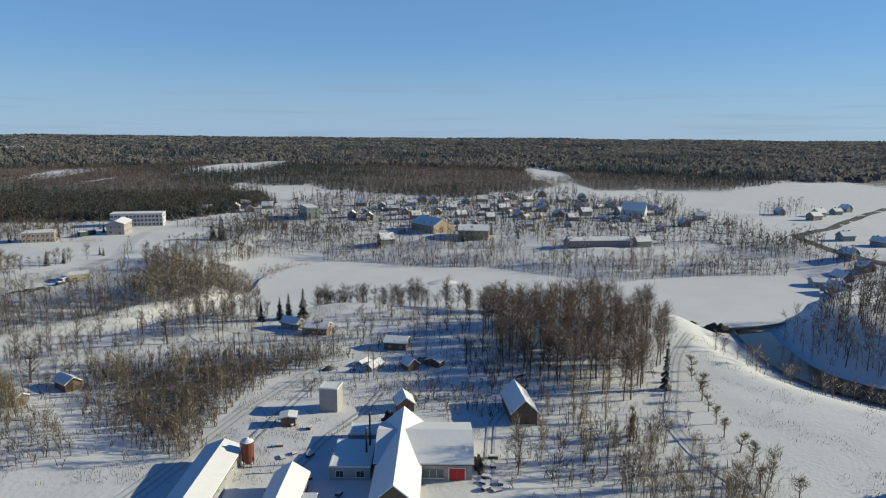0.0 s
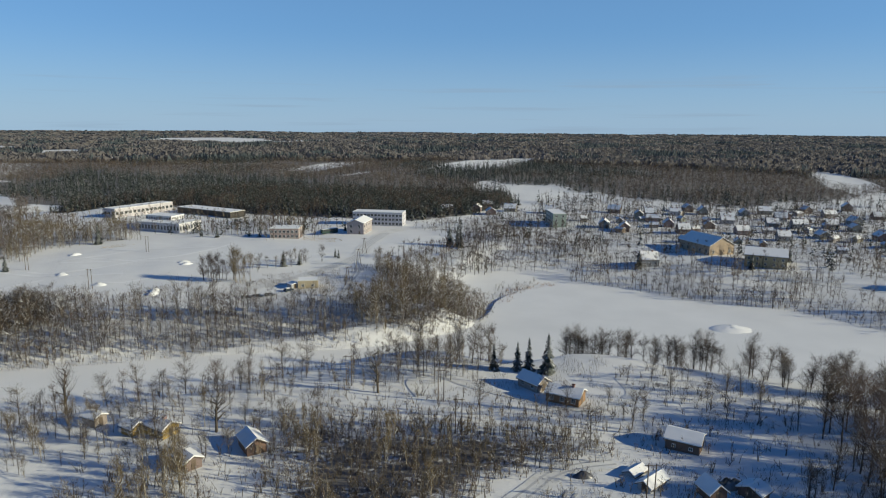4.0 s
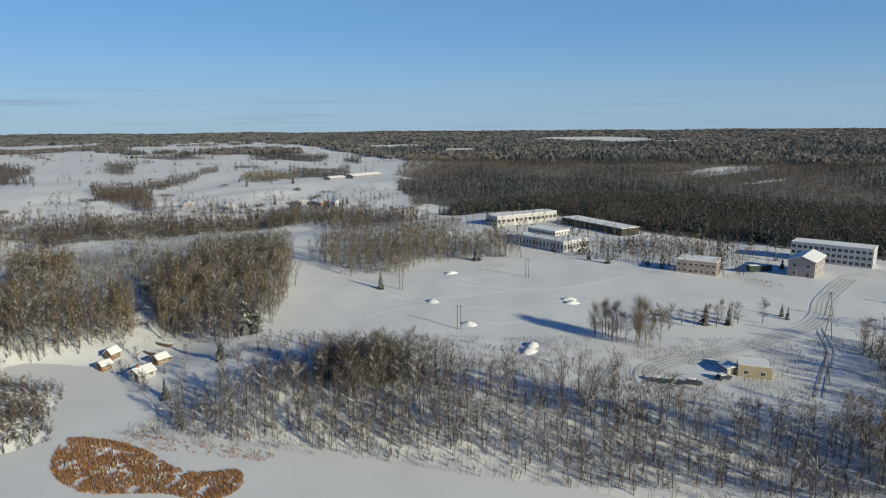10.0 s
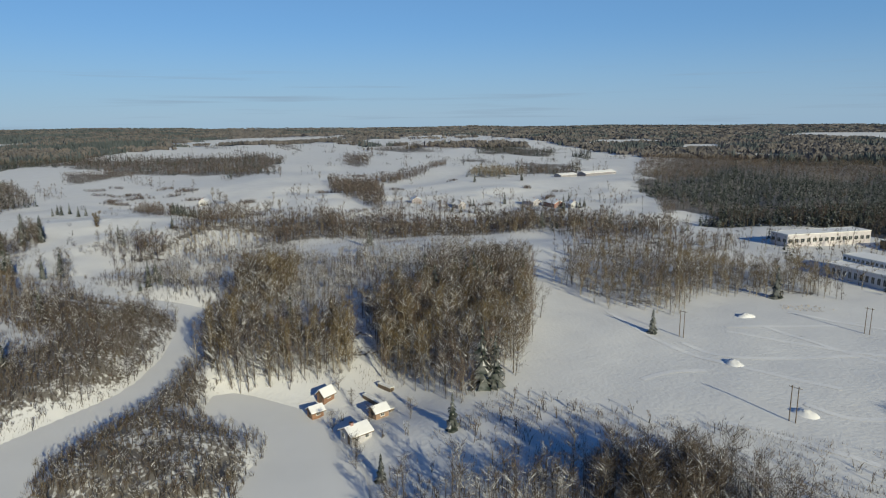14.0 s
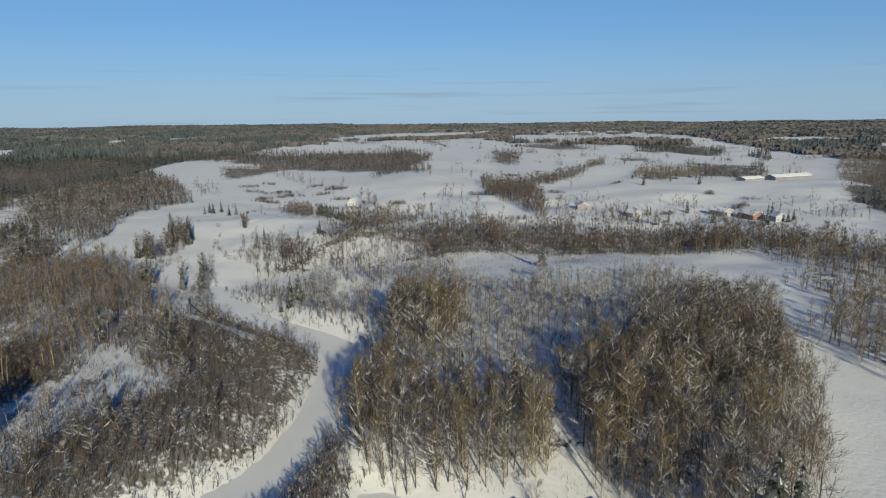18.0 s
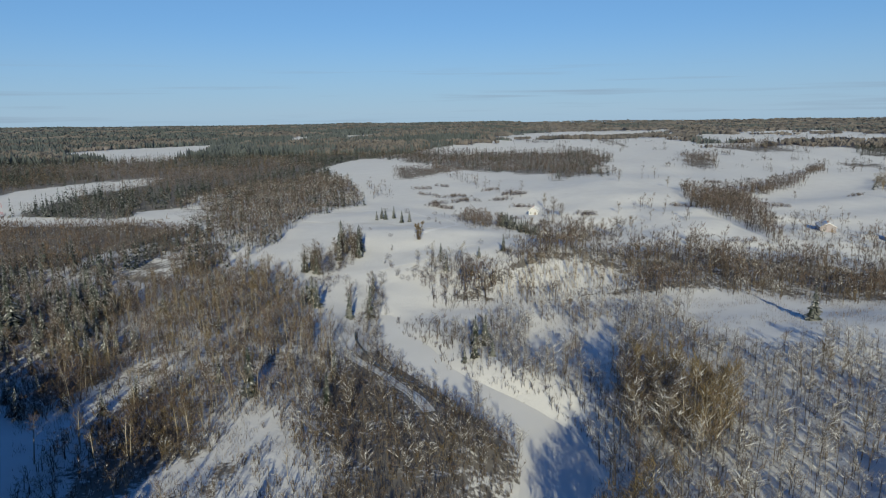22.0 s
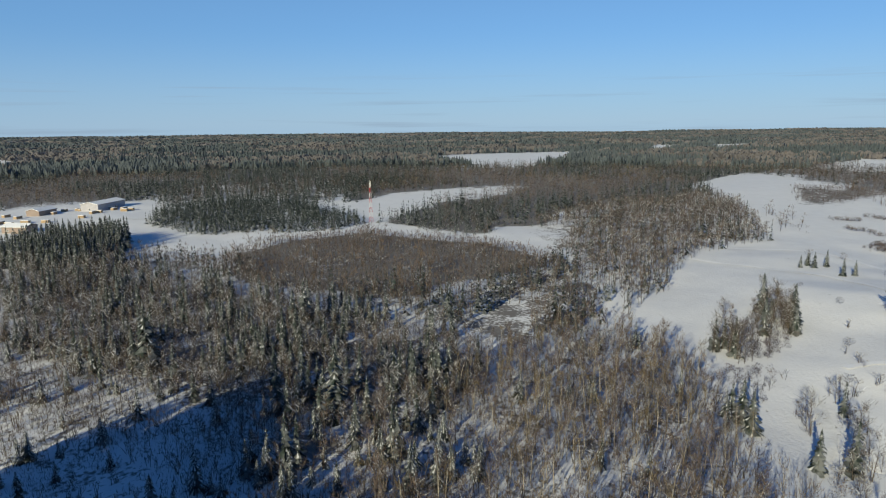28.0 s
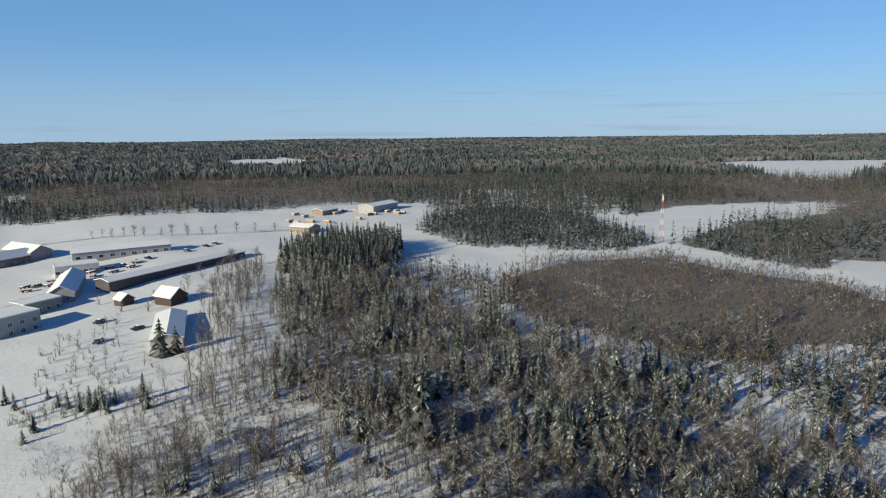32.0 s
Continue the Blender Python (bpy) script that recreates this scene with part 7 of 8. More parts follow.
building("long_shed", "very long low shed with a dark shaded side", -405, -290, 9, 74, 3.0, 1.0, -60, (0.12, 0.10, 0.09), "barn", panes=(0, 0, 0, 0))
block("office", "low white office with a row of windows", -366, -323, 18, 11, 4.4, 2, (0.62, 0.60, 0.54), "office", panes=(8, 3, 8, 3), pane=(1.8, 1.4))
building("vehicle_hall", "long pale vehicle hall under snow", -388, -350, 12, 46, 4.2, 1.6, -88, (0.50, 0.47, 0.42), "hall", panes=(2, 9, 2, 9), pane=(2.2, 1.6))
building("vehicle_hall", "grey farm hall with a snowy roof", -346, -385, 11, 26, 4.4, 3.0, 30, (0.36, 0.30, 0.26), "barn", panes=(2, 4, 2, 4))
building("vehicle_hall", "dark timber hall under snow", -338, -372, 10, 18, 4.0, 3.0, -58, (0.22, 0.17, 0.13), "barn", panes=(1, 3, 1, 3))
block("apartment_block", "two-storey pale block with dark balconies", -341, -234, 16, 13, 7.0, 30, (0.42, 0.42, 0.40), "apartment block", panes=(4, 3, 4, 3), floors=2)
block("terrace", "low grey block with shaded windows", -350, -258, 14, 9, 4.5, 30, (0.30, 0.34, 0.36), "building", panes=(4, 2, 4, 2))
building("sawmill", "open timber sawmill hall with fresh boards", -493, -367, 10, 16, 3.6, 1.6, 30, (0.36, 0.27, 0.18), "sawmill", panes=(0, 2, 0, 2))
building("sawmill", "pale sawmill hall in a snowy clearing", -579, -440, 14, 34, 5.0, 1.6, -60, (0.50, 0.46, 0.38), "sawmill", panes=(1, 4, 1, 4))
building("sawmill", "low sawmill shed by stacks of timber", -536, -443, 10, 18, 3.6, 1.6, -60, (0.36, 0.27, 0.18), "sawmill", panes=(0, 0, 0, 0))

# ---- single trees ----
def tree_kind(name, shape):
    """A template tree of two parts, kept as meshes."""
    v, f, s = shape
    out = []
    for part_name, want in (("trunk", s < 2), ("crown", s >= 2)):
        ff = f[want]
        used, back = np.unique(ff, return_inverse=True)
        ob = soup(part_name, v[used], back.reshape(-1, 3), s[want], WOODLAND)
        out.append(ob.data)
        bpy.data.objects.remove(ob)
    return out


SINGLE = {k: [tree_kind(k, s) for s in KINDS[k][0]] for k in ("grey", "tan", "red", "frost", "bush", "tanbush", "frostbush", "spruce", "snowspruce")}
SINGLE["grey"] = [tree_kind("grey", bare_tree(s, 13, 0.14, 0.36, 24, 640, 0.07, 2, rise=0.9, thick=0.8, snow=30, skirt=0.15)) for s in (90, 91, 92)]
SINGLE["frost"] = [tree_kind("frost", bare_tree(s, 11, 0.14, 0.37, 26, 520, 0.075, 5, rise=0.8, thick=0.85, snow=60, skirt=0.1)) for s in (93, 94)]
SINGLE["tan"] = [tree_kind("tan", bare_tree(s, 13, 0.18, 0.27, 20, 480, 0.07, 3, 1, rise=1.3, thick=0.8)) for s in (95, 96)]
SINGLE["red"] = [tree_kind("red", bare_tree(s, 11, 0.2, 0.3, 20, 480, 0.07, 4, rise=1.2, thick=0.8)) for s in (97, 98)]
SINGLE["shrub"] = [tree_kind("shrub", s) for s in KINDS["shrub"][0]]
SINGLE["oak"] = [tree_kind("oak", bare_tree(s, 14, 0.22, 0.36, 26, 420, 0.085, 5, thick=1.9)) for s in (70, 71)]
SINGLE["park"] = [tree_kind("park", bare_tree(s, 16, 0.22, 0.3, 26, 640, 0.085, 2, thick=0.9, snow=30, skirt=0.15)) for s in (72, 73, 74)]
SINGLE["parktan"] = [tree_kind("parktan", bare_tree(s, 16, 0.22, 0.3, 26, 640, 0.085, 4, thick=0.9, snow=30, skirt=0.15)) for s in (75, 76)]
SINGLE["pollard"] = [tree_kind("pollard", bare_tree(s, 5.2, 0.3, 0.42, 24, 460, 0.075, 3, thick=1.5, rise=0.7)) for s in (77, 78)]
SINGLE["round"] = [tree_kind("round", bare_tree(s, 8.0, 0.06, 0.24, 30, 900, 0.11, 3, stems=3, rise=1.8, skirt=0.5)) for s in (79,)]
SINGLE["narrow"] = [tree_kind("narrow", spruce(80, 15, 20, 8, 6, 0.11))]
SINGLE["pine"] = [tree_kind("pine", spruce(81, 11, 11, 8, 6, 0.27))]
trng = np.random.default_rng(500)


def tree(kind, x, y, size=1.0, name="tree", label="leafless grey broadleaf tree standing in snow", category="tree", group=""):
    ob = new(name)
    tagged(ob, label, category, group)
    g = size * trng.uniform(0.88, 1.14)
    ob.matrix_basis = pose(x, y, max(ground_at(x, y), LEVEL) - 0.05, 0, 0, trng.uniform(0, 360)) @ Matrix.Diagonal((g, g, g * trng.uniform(0.93, 1.07), 1))
    for nm, me in zip(("trunk", "crown"), SINGLE[kind][int(trng.integers(0, len(SINGLE[kind])))]):
        o = new(nm, me)
        o.parent = ob
    return ob


def row_of(kinds, line, count, spread, size, label, group, name="tree"):
    pts = np.array(line, float)
    u = np.linspace(0, len(pts) - 1.001, count) + trng.uniform(-0.25, 0.25, count) * (len(pts) - 1) / max(count, 1)
    u = np.clip(u, 0, len(pts) - 1.001)
    for k in u:
        i = int(k)
        p = pts[i] + (pts[i + 1] - pts[i]) * (k - i) + trng.normal(size=2) * spread
        tree(str(trng.choice(kinds)), float(p[0]), float(p[1]), size, name, label, "tree", group)


for x, y in scatter([(12, 206), (16, 186), (27, 171), (43, 158), (59, 167), (75, 202), (79, 236), (45, 243), (14, 236)], 5.7, 501):
    if not (x < 26 and y < 168):
        tree("parktan" if wave(np.array(x), np.array(y), 20, 5) > -0.35 else "park", x, y, 0.92, "park_tree", "tall leafless park tree with a dark straight trunk", "tree", "trees of the lakeside park")
row_of(["park", "grey"], [(-50, 254), (-44, 257), (-31, 259)], 18, 1.6, 0.72, "tall leafless alder on the lakeshore", "alders on the lakeshore", "alder")
row_of(["park", "grey"], [(-26, 256), (-16, 256), (-5, 254)], 18, 1.6, 0.7, "tall leafless alder on the lakeshore", "alders on the lakeshore", "alder")
row_of(["park", "grey"], [(0, 253), (12, 247), (24, 246), (44, 248), (62, 250)], 34, 2.0, 0.68, "tall leafless alder on the lakeshore", "alders on the lakeshore", "alder")
for x, y in ((72, 186), (69, 178), (68, 170), (66, 163), (65, 156), (64, 149), (63, 142), (63.5, 135), (63.5, 129), (64, 122), (66, 115), (60, 118), (56, 112)):
    tree("pollard", x + 2.5, y, 1.0, "willow", "rounded leafless tan willow beside a track", "tree", "willows along the track")
tree("narrow", 61.5, 171, 1.0, "spruce", "tall narrow dark spruce at a wood's edge", "tree")
tree("round", 44, 142, 0.8, "willow", "upright tan leafless willow", "tree")
for kind, x, y, g in (("grey", -187, 163, 0.45), ("frost", -158, 158, 0.9), ("oak", -153, 166, 0.8), ("grey", -150, 175, 0.8), ("frost", -144, 186, 0.8), ("grey", -137, 188, 0.8), ("grey", -131, 192, 0.75), ("frost", -124, 197, 0.8),
                      ("grey", -118, 204, 0.8), ("grey", -114, 210, 0.85), ("oak", -89, 204, 0.75), ("grey", -94, 226, 0.75), ("red", -86, 231, 0.8), ("grey", -78, 236, 0.9), ("red", -70, 240, 1.0), ("grey", -72, 238, 0.9),
                      ("tan", -78, 229, 0.7), ("tan", -82, 226, 0.7), ("oak", -160, 150, 0.75), ("grey", -166, 150, 0.8), ("frost", -126, 160, 0.8), ("grey", -119, 160, 0.8), ("oak", -113, 171, 0.85), ("tan", -134, 158, 0.75), ("grey", -140, 156, 0.8),
                      ("frost", -150, 150, 0.8), ("tan", -117, 172, 0.8), ("grey", -105, 176, 0.6), ("frost", -100, 178, 0.7), ("tan", -146, 148, 0.7), ("grey", -96, 186, 0.6)):
    tree(kind, x, y, g, "tree", "leafless tree with snow on its boughs by the river", "tree", "trees of the near bank")
for x, y, g in ((-215, 286, 1.0), (-212, 288, 1.05), (-209, 287, 1.0), (-206, 286, 1.1), (-202, 290, 1.0), (-199, 288, 1.1), (-196, 287, 1.0), (-194, 291, 1.0), (-211, 285, 1.05), (-213, 284, 0.95), (-210, 287, 0.9), (-207, 285, 0.95), (-205, 289, 0.9), (-208, 290, 0.85), (-200, 288, 0.9), (-197, 290, 0.95), (-198, 286, 0.85), (-195, 289, 0.75)):
    tree("red" if x < -203 else "tan", x, y, g, "birch", "leafless brown birch in a small group on a field", "tree", "birch group on the field")
row_of(["red", "grey", "tan", "frost"], [(-206, 312), (-200, 318), (-196, 330), (-190, 336)], 13, 3.0, 0.6, "small leafless tree on a school lawn", "lawn trees")
for x, y, g in ((-198, 322, 0.55), (-193, 328, 0.5), (-187, 352, 0.4), (-184, 350, 0.3), (-143, 403, 0.85), (-139, 405, 0.9), (-136, 402, 0.85), (-307, 263, 0.65), (-325, 330, 0.8), (-66, 231, 0.55), (-59.5, 232.5, 0.6), (-56.5, 233.5, 0.75), (-51, 233, 0.85), (-280, 374, 0.5), (-290, 372, 0.45),
                (-222, 425, 0.4), (13, 412, 0.6), (32, 432, 0.55), (-40, 402, 0.75), (100, 520, 0.8), (92, 118, 0.5)):
    tree("spruce", x, y, g, "spruce", "dark green spruce dusted with snow", "tree", "single spruces")
for x, y, g in ((-416, -84, 1.3), (-418, -86, 1.1), (-414, -87, 0.8), (-405, -144, 0.6), (-465, -80, 1.2), (-463, -83, 1.0), (-468, -77, 0.8), (-470, -84, 0.9), (-455, -72, 0.8), (-444, -78, 0.7), (-428, -62, 0.75), (-436, -52, 0.7), (-458, -56, 0.75), (-452, -167, 0.7), (-481, -186, 0.75), (-372, -143, 0.45), (-446, -60, 0.9), (-436, -66, 0.8), (-430, -30, 1.1), (-404, 55, 0.85), (-402, 75, 0.55), (-454, 106, 0.7), (-457, 109, 0.65), (-487, 43, 0.8), (-483, 46, 0.7), (-490, 40, 0.65), (-346, 78, 0.7), (-270, 184, 0.55), (-470, 210, 0.8), (-476, 60, 0.7), (-512, 330, 0.8)):
    tree("spruce", x, y, g, "spruce", "tall dark spruce rising over bare brush", "tree", "single spruces")
for x, y, g in ((-422, -9, 0.8), (-425, 6, 0.75), (-418, 2, 0.85), (-428, 1, 0.8), (-414, -2, 0.7), (-424, -2, 0.75), (-431, 5, 0.7), (-436, -4, 0.8), (-374, -54, 0.4), (-379, -50, 0.45), (-387, -46, 0.4), (-383, -58, 0.45), (-389, -70, 0.4)):
    tree("snowspruce", x, y, g, "spruce", "young spruce with boughs full of snow", "tree", "snowy young spruces")
tree("pine", -380.5, -173, 0.95, "pine", "spreading snowy pine in front of a cottage", "tree")
tree("pine", -384.5, -172.5, 0.85, "pine", "spreading snowy pine in front of a cottage", "tree")
for x, y, g in ((-570, 167, 0.7), (-572, 171, 0.75), (-575, 178, 0.8), (-577, 182, 0.75), (-583, 194, 0.7), (-583, 198, 0.75), (-582, 203, 0.8), (-566, 215, 0.7)):
    tree("tanbush", x, y, g * 1.2, "willow_bush", "low rounded tan willow bush on a snowy rise", "bush", "willow bushes on the rise")
for x, y, g in ((-442, 107, 0.5), (-443, 112, 0.45), (-440, 104, 0.35)):
    tree("spruce", x, y, g, "young_spruce", "young green spruce among frosted brush", "tree", "young spruces in the valley")
for kind, x, y, g in (("frost", -287, 160, 0.5), ("frostbush", -291, 163, 0.9), ("grey", -286, 168.5, 0.45), ("frostbush", -278, 170, 0.9), ("frost", -283, 178, 0.5), ("grey", -273, 163, 0.5), ("frost", -269, 162, 0.55), ("frostbush", -275, 175, 0.8), ("grey", -299, 167, 0.4), ("frost", -307, 165, 0.5), ("spruce", -263, 166, 0.4)):
    tree(kind, x, y, g, "tree", "small frosted tree beside river cottages", "tree", "trees by the river cottages")
tree("round", -592, 65, 1.05, "willow", "dense upright tan willow on a snowy slope", "tree")
row_of(["grey", "frost"], [(-379, -422), (-394, -417), (-409, -404), (-427, -392), (-448, -390), (-478, -378)], 14, 1.0, 0.55, "small leafless roadside tree in a row", "roadside row")
for x, y, g in ((-593, 50, 0.8), (-694, 59, 1.0), (-685, 27, 1.2), (-689, 41, 1.1), (-675, 90, 1.3), (-586, 98, 0.9), (-600, 110, 0.9), (-555, 57, 0.9), (-527, 60, 0.9), (-578, 72, 0.7), (-540, 62, 0.8), (-620, 90, 0.9), (-640, 70, 0.8), (-660, 60, 0.8), (-610, 35, 0.7)):
    tree("shrub", x, y, g, "bush", "rounded leafless bush on a snowy meadow", "bush", "meadow bushes")
for x, y, g in ((-640, 123, 0.85), (-646, 150, 0.8), (-655, 165, 0.8), (-650, 180, 0.75), (-735, 132, 0.8), (-665, 215, 0.8), (-628, 300, 0.8), (-650, 270, 0.8), (-560, 300, 0.8), (-860, 200, 0.8), (-850, 240, 0.8), (-700, 180, 0.6), (-812, 330, 0.8), (-560, 20, 0.7), (-565, 28, 0.8), (-570, 34, 0.8), (-575, 38, 0.7), (-552, 24, 0.6)):
    tree(str(trng.choice(["grey", "red", "tan"])), x, y, g, "tree", "lone leafless tree on a snowy meadow", "tree", "meadow trees")

for x, y, g in ((-364, -96, 0.75), (-370, -95, 0.8), (-378, -89, 0.7), (-383, -87, 0.75), (-363, -103, 0.6), (-374, -99, 0.7), (-377, -101, 0.6), (-381, -95, 0.65), (-389, -97, 0.7), (-374, -107, 0.6), (-368, -90, 0.7)):
    tree(str(trng.choice(["grey", "frost", "grey"])), x, y, g, "birch", "slender leafless birch over shaded snow", "tree", "birches before the farm")
for x, y, g in ((-360, -144, 0.5), (-356, -150, 0.5), (-364, -141, 0.45), (-372, -138, 0.55), (-349, -141, 0.5), (-347, -136, 0.45), (-343, -163, 0.6), (-354, -153, 0.5), (-362, -148, 0.45), (-352, -160, 0.4), (-345, -158, 0.5)):
    tree("snowspruce", x, y, g, "spruce", "small snow-dusted spruce in a farm garden", "tree", "garden spruces at the farm")
for x, y, g in ((-369, -212, 1.0), (-373, -217, 0.9), (-351, -196, 0.8), (-355, -193, 0.8), (-376, -232, 1.0), (-384, -226, 1.1), (-388, -238, 1.0), (-399, -243, 1.1), (-392, -246, 1.0), (-370, -250, 0.9), (-350, -255, 0.9), (-363, -168, 0.7), (-370, -175, 0.7), (-352, -175, 0.7), (-366, -158, 0.8)):
    tree(str(trng.choice(["bush", "frostbush", "tanbush"])), x, y, g, "bush", "bare snow-dusted garden bush at a farm", "bush", "garden bushes at the farm")
for x, y, g in ((-401, -219, 0.6), (-406, -216, 0.65), (-412, -224, 0.7), (-408, -232, 0.65), (-416, -236, 0.7), (-420, -228, 0.7), (-402, -250, 0.6), (-410, -262, 0.6), (-418, -270, 0.6)):
    tree(str(trng.choice(["grey", "red", "frost"])), x, y, g, "tree", "leafless tree beside farm sheds", "tree", "trees beside the farm")

for x, y, g in ((-656, 28, 0.5), (-659, 33, 0.55), (-665, 37, 0.5), (-654, 49, 0.45), (-650, 45, 0.5), (-662, 30, 0.5), (-559, 99, 0.45), (-567, 110, 0.5), (-534, 98, 0.4), (-614, 306, 0.45), (-610, 312, 0.45), (-599, 319, 0.5), (-582, 398, 0.6), (-584, 403, 0.55), (-801, 398, 0.7), (-794, 450, 0.8)):
    tree("spruce", x, y, g, "spruce", "small dark spruce on a white meadow", "tree", "meadow spruces")
for x, y, g in ((-657, 65, 1.0), (-573, 55, 0.9), (-563, 74, 0.8), (-543, 61, 1.0), (-521, 62, 1.1), (-548, 57, 0.8), (-530, 66, 0.9)):
    tree("frostbush", x, y, g, "bush", "pale frosted bush standing in snow", "bush", "frosted meadow bushes")
for x, y, g in ((-704, 138, 0.9), (-700, 142, 0.8), (-630, 170, 0.9), (-626, 172, 0.8), (-606, 153, 0.7), (-602, 157, 0.6), (-640, 160, 0.6), (-690, 134, 0.6)):
    tree("grey", x, y, g, "tree", "broad leafless tree beside a meadow farm", "tree", "farm trees on the meadow")

# ---- poles, mast ----


def h_pole(x, y, h=8.0, turn=0, a_frame=False, label="twin wooden power poles joined by a crossbar"):
    ob = new("power_pole")
    tagged(ob, label, "power pole", "power poles")
    ob.matrix_basis = pose(x, y, ground_at(x, y), 0, 0, turn)
    s = 1.3 if a_frame else 0.7
    t = 0.15 if a_frame else 0.7
    for k in (-1, 1):
        part("pole", tubes(((k * s, 0, -0.4), (k * t, 0, h), 0.13, 0.1)), DARK_WOOD, ob)
    part("crossbar", tubes(((-1.4, 0, h - 0.4), (1.4, 0, h - 0.4), 0.08, 0.08)), DARK_WOOD, ob)
    if a_frame:
        part("brace", tubes(((-0.85, 0, h * 0.4), (0.85, 0, h * 0.4), 0.07, 0.07)), DARK_WOOD, ob)
    for k in (-1.2, 0, 1.2):
        part("insulator", tubes(((k, 0, h - 0.36), (k, 0, h - 0.1), 0.07, 0.05)), WHITE, ob)
    return ob


for x, y in ((-246, 255), (-284, 324), (-301, 269), (-20, 176), (-98, 205), (-72, 205), (-62, 190)):
    h_pole(x, y, 8.5, 20)
for x, y in ((-151, 300), (-166, 338), (-177, 365)):
    h_pole(x, y, 8.5, 40, True, "braced A-shaped wooden power poles in snow")
mast = new("radio_mast")
mast.matrix_basis = pose(-641, -217, ground_at(-641, -217))
tagged(mast, "slim red and white lattice radio mast", "mast")
H = 25.0
for k in range(8):
    z0, z1 = H * k / 8, H * (k + 1) / 8
    r0, r1 = 1.5 - 1.1 * k / 8, 1.5 - 1.1 * (k + 1) / 8
    bm = bmesh.new()
    for c in range(3):
        a, b = c * math.tau / 3, (c + 1) * math.tau / 3
        tube(bm, (r0 * math.cos(a), r0 * math.sin(a), z0), (r1 * math.cos(a), r1 * math.sin(a), z1), 0.07, 0.07, 4)
        tube(bm, (r0 * math.cos(a), r0 * math.sin(a), z0), (r1 * math.cos(b), r1 * math.sin(b), z1), 0.035, 0.035, 4)
        tube(bm, (r1 * math.cos(a), r1 * math.sin(a), z1), (r1 * math.cos(b), r1 * math.sin(b), z1), 0.035, 0.035, 4)
    part("section", bm, RED if k % 2 == 0 else WHITE, mast, "red lattice section" if k % 2 == 0 else "white lattice section")
part("antenna", tubes(((0.5, 0, H - 3), (0.5, 0, H + 2), 0.12, 0.08), ((-0.5, 0, H - 2), (-0.5, 0, H + 1), 0.2, 0.2)), WHITE, mast)


# ---- vehicles ----
def car(name, label, x, y, turn, body, l=4.3, w=1.75, h=1.45, category="car"):
    ob = new(name)
    tagged(ob, label, category)
    ob.matrix_basis = pose(x, y, ground_at(x, y) + 0.02, 0, 0, turn)
    bm = bmesh.new()
    prism(bm, [(-l / 2, 0.35), (l / 2, 0.35), (l / 2, 0.75), (l * 0.27, 0.9), (-l * 0.45, 0.92), (-l / 2, 0.8)], -w / 2, w / 2)
    bmesh.ops.bevel(bm, geom=bm.edges[:], offset=0.06, segments=1, affect="EDGES")
    part("body", bm, body, ob)
    part("cabin", prism(bmesh.new(), [(-l * 0.42, 0.9), (l * 0.24, 0.9), (l * 0.08, h - 0.05), (-l * 0.34, h - 0.05)], -w / 2 + 0.1, w / 2 - 0.1), GLASS, ob, "dark windows")
    part("snow_cover", prism(bmesh.new(), [(-l * 0.36, h - 0.05), (l * 0.1, h - 0.05), (l * 0.07, h + 0.1), (-l * 0.33, h + 0.12)], -w / 2 + 0.08, w / 2 - 0.08), ROOF_SNOW, ob, "snow on the car roof")
    for sx in (-0.3, 0.31):
        for sy in (-1, 1):
            wheel = part("wheel", tubes(((sx * l, sy * (w / 2 - 0.2), 0.31), (sx * l, sy * (w / 2 + 0.02), 0.31), 0.32, 0.32), sides=12), DARK_METAL, ob)
            part("rim", tubes(((sx * l, sy * (w / 2 + 0.02), 0.31), (sx * l, sy * (w / 2 + 0.03), 0.31), 0.18, 0.18), sides=10), METAL, wheel)
    return ob


BLUE_PAINT = material("dark_blue_paint", (0.03, 0.05, 0.08), 0.35, 0.3, second=(0.04, 0.06, 0.09))
GREY_PAINT = material("grey_car_paint", (0.12, 0.12, 0.13), 0.35, 0.3, second=(0.10, 0.10, 0.11))
GREEN_PAINT = material("green_bus_paint", (0.02, 0.05, 0.045), 0.4, 0.1, second=(0.02, 0.045, 0.04))
for x, y, turn, m, colour in ((-179, 268.5, 30, GREY_PAINT, "grey"), (-175.5, 271, 25, BLUE_PAINT, "dark blue"), (-172, 274, 28, GREY_PAINT, "grey"), (-169, 283, 70, BLUE_PAINT, "dark blue"), (-378, -204, 20, BLUE_PAINT, "dark blue"), (-366, -198, 60, GREY_PAINT, "grey"), (-368, -222, 40, GREY_PAINT, "grey"),
                         (-350, -303, 30, GREY_PAINT, "grey"), (-386, -322, 120, BLUE_PAINT, "dark blue"), (-392, -326, 120, GREY_PAINT, "grey"), (-398, -330, 120, BLUE_PAINT, "dark blue"), (-418, -338, 120, GREY_PAINT, "grey"), (-430, -350, 120, BLUE_PAINT, "dark blue"), (-436, -354, 120, GREY_PAINT, "grey")):
    car("car", f"{colour} parked car under snow", x, y, turn, m)
bus = new("bus")
bus.matrix_basis = pose(-226, 412, ground_at(-226, 412), 0, 0, 62)
tagged(bus, "green and dark bus parked beside a hall", "bus")
part("body", boxes((-5.5, 5.5, -1.25, 1.25, 0.4, 2.9)), GREEN_PAINT, bus)
part("roof", boxes((-5.4, 5.4, -1.2, 1.2, 2.9, 3.05)), ROOF_SNOW, bus, "snow on the bus roof")
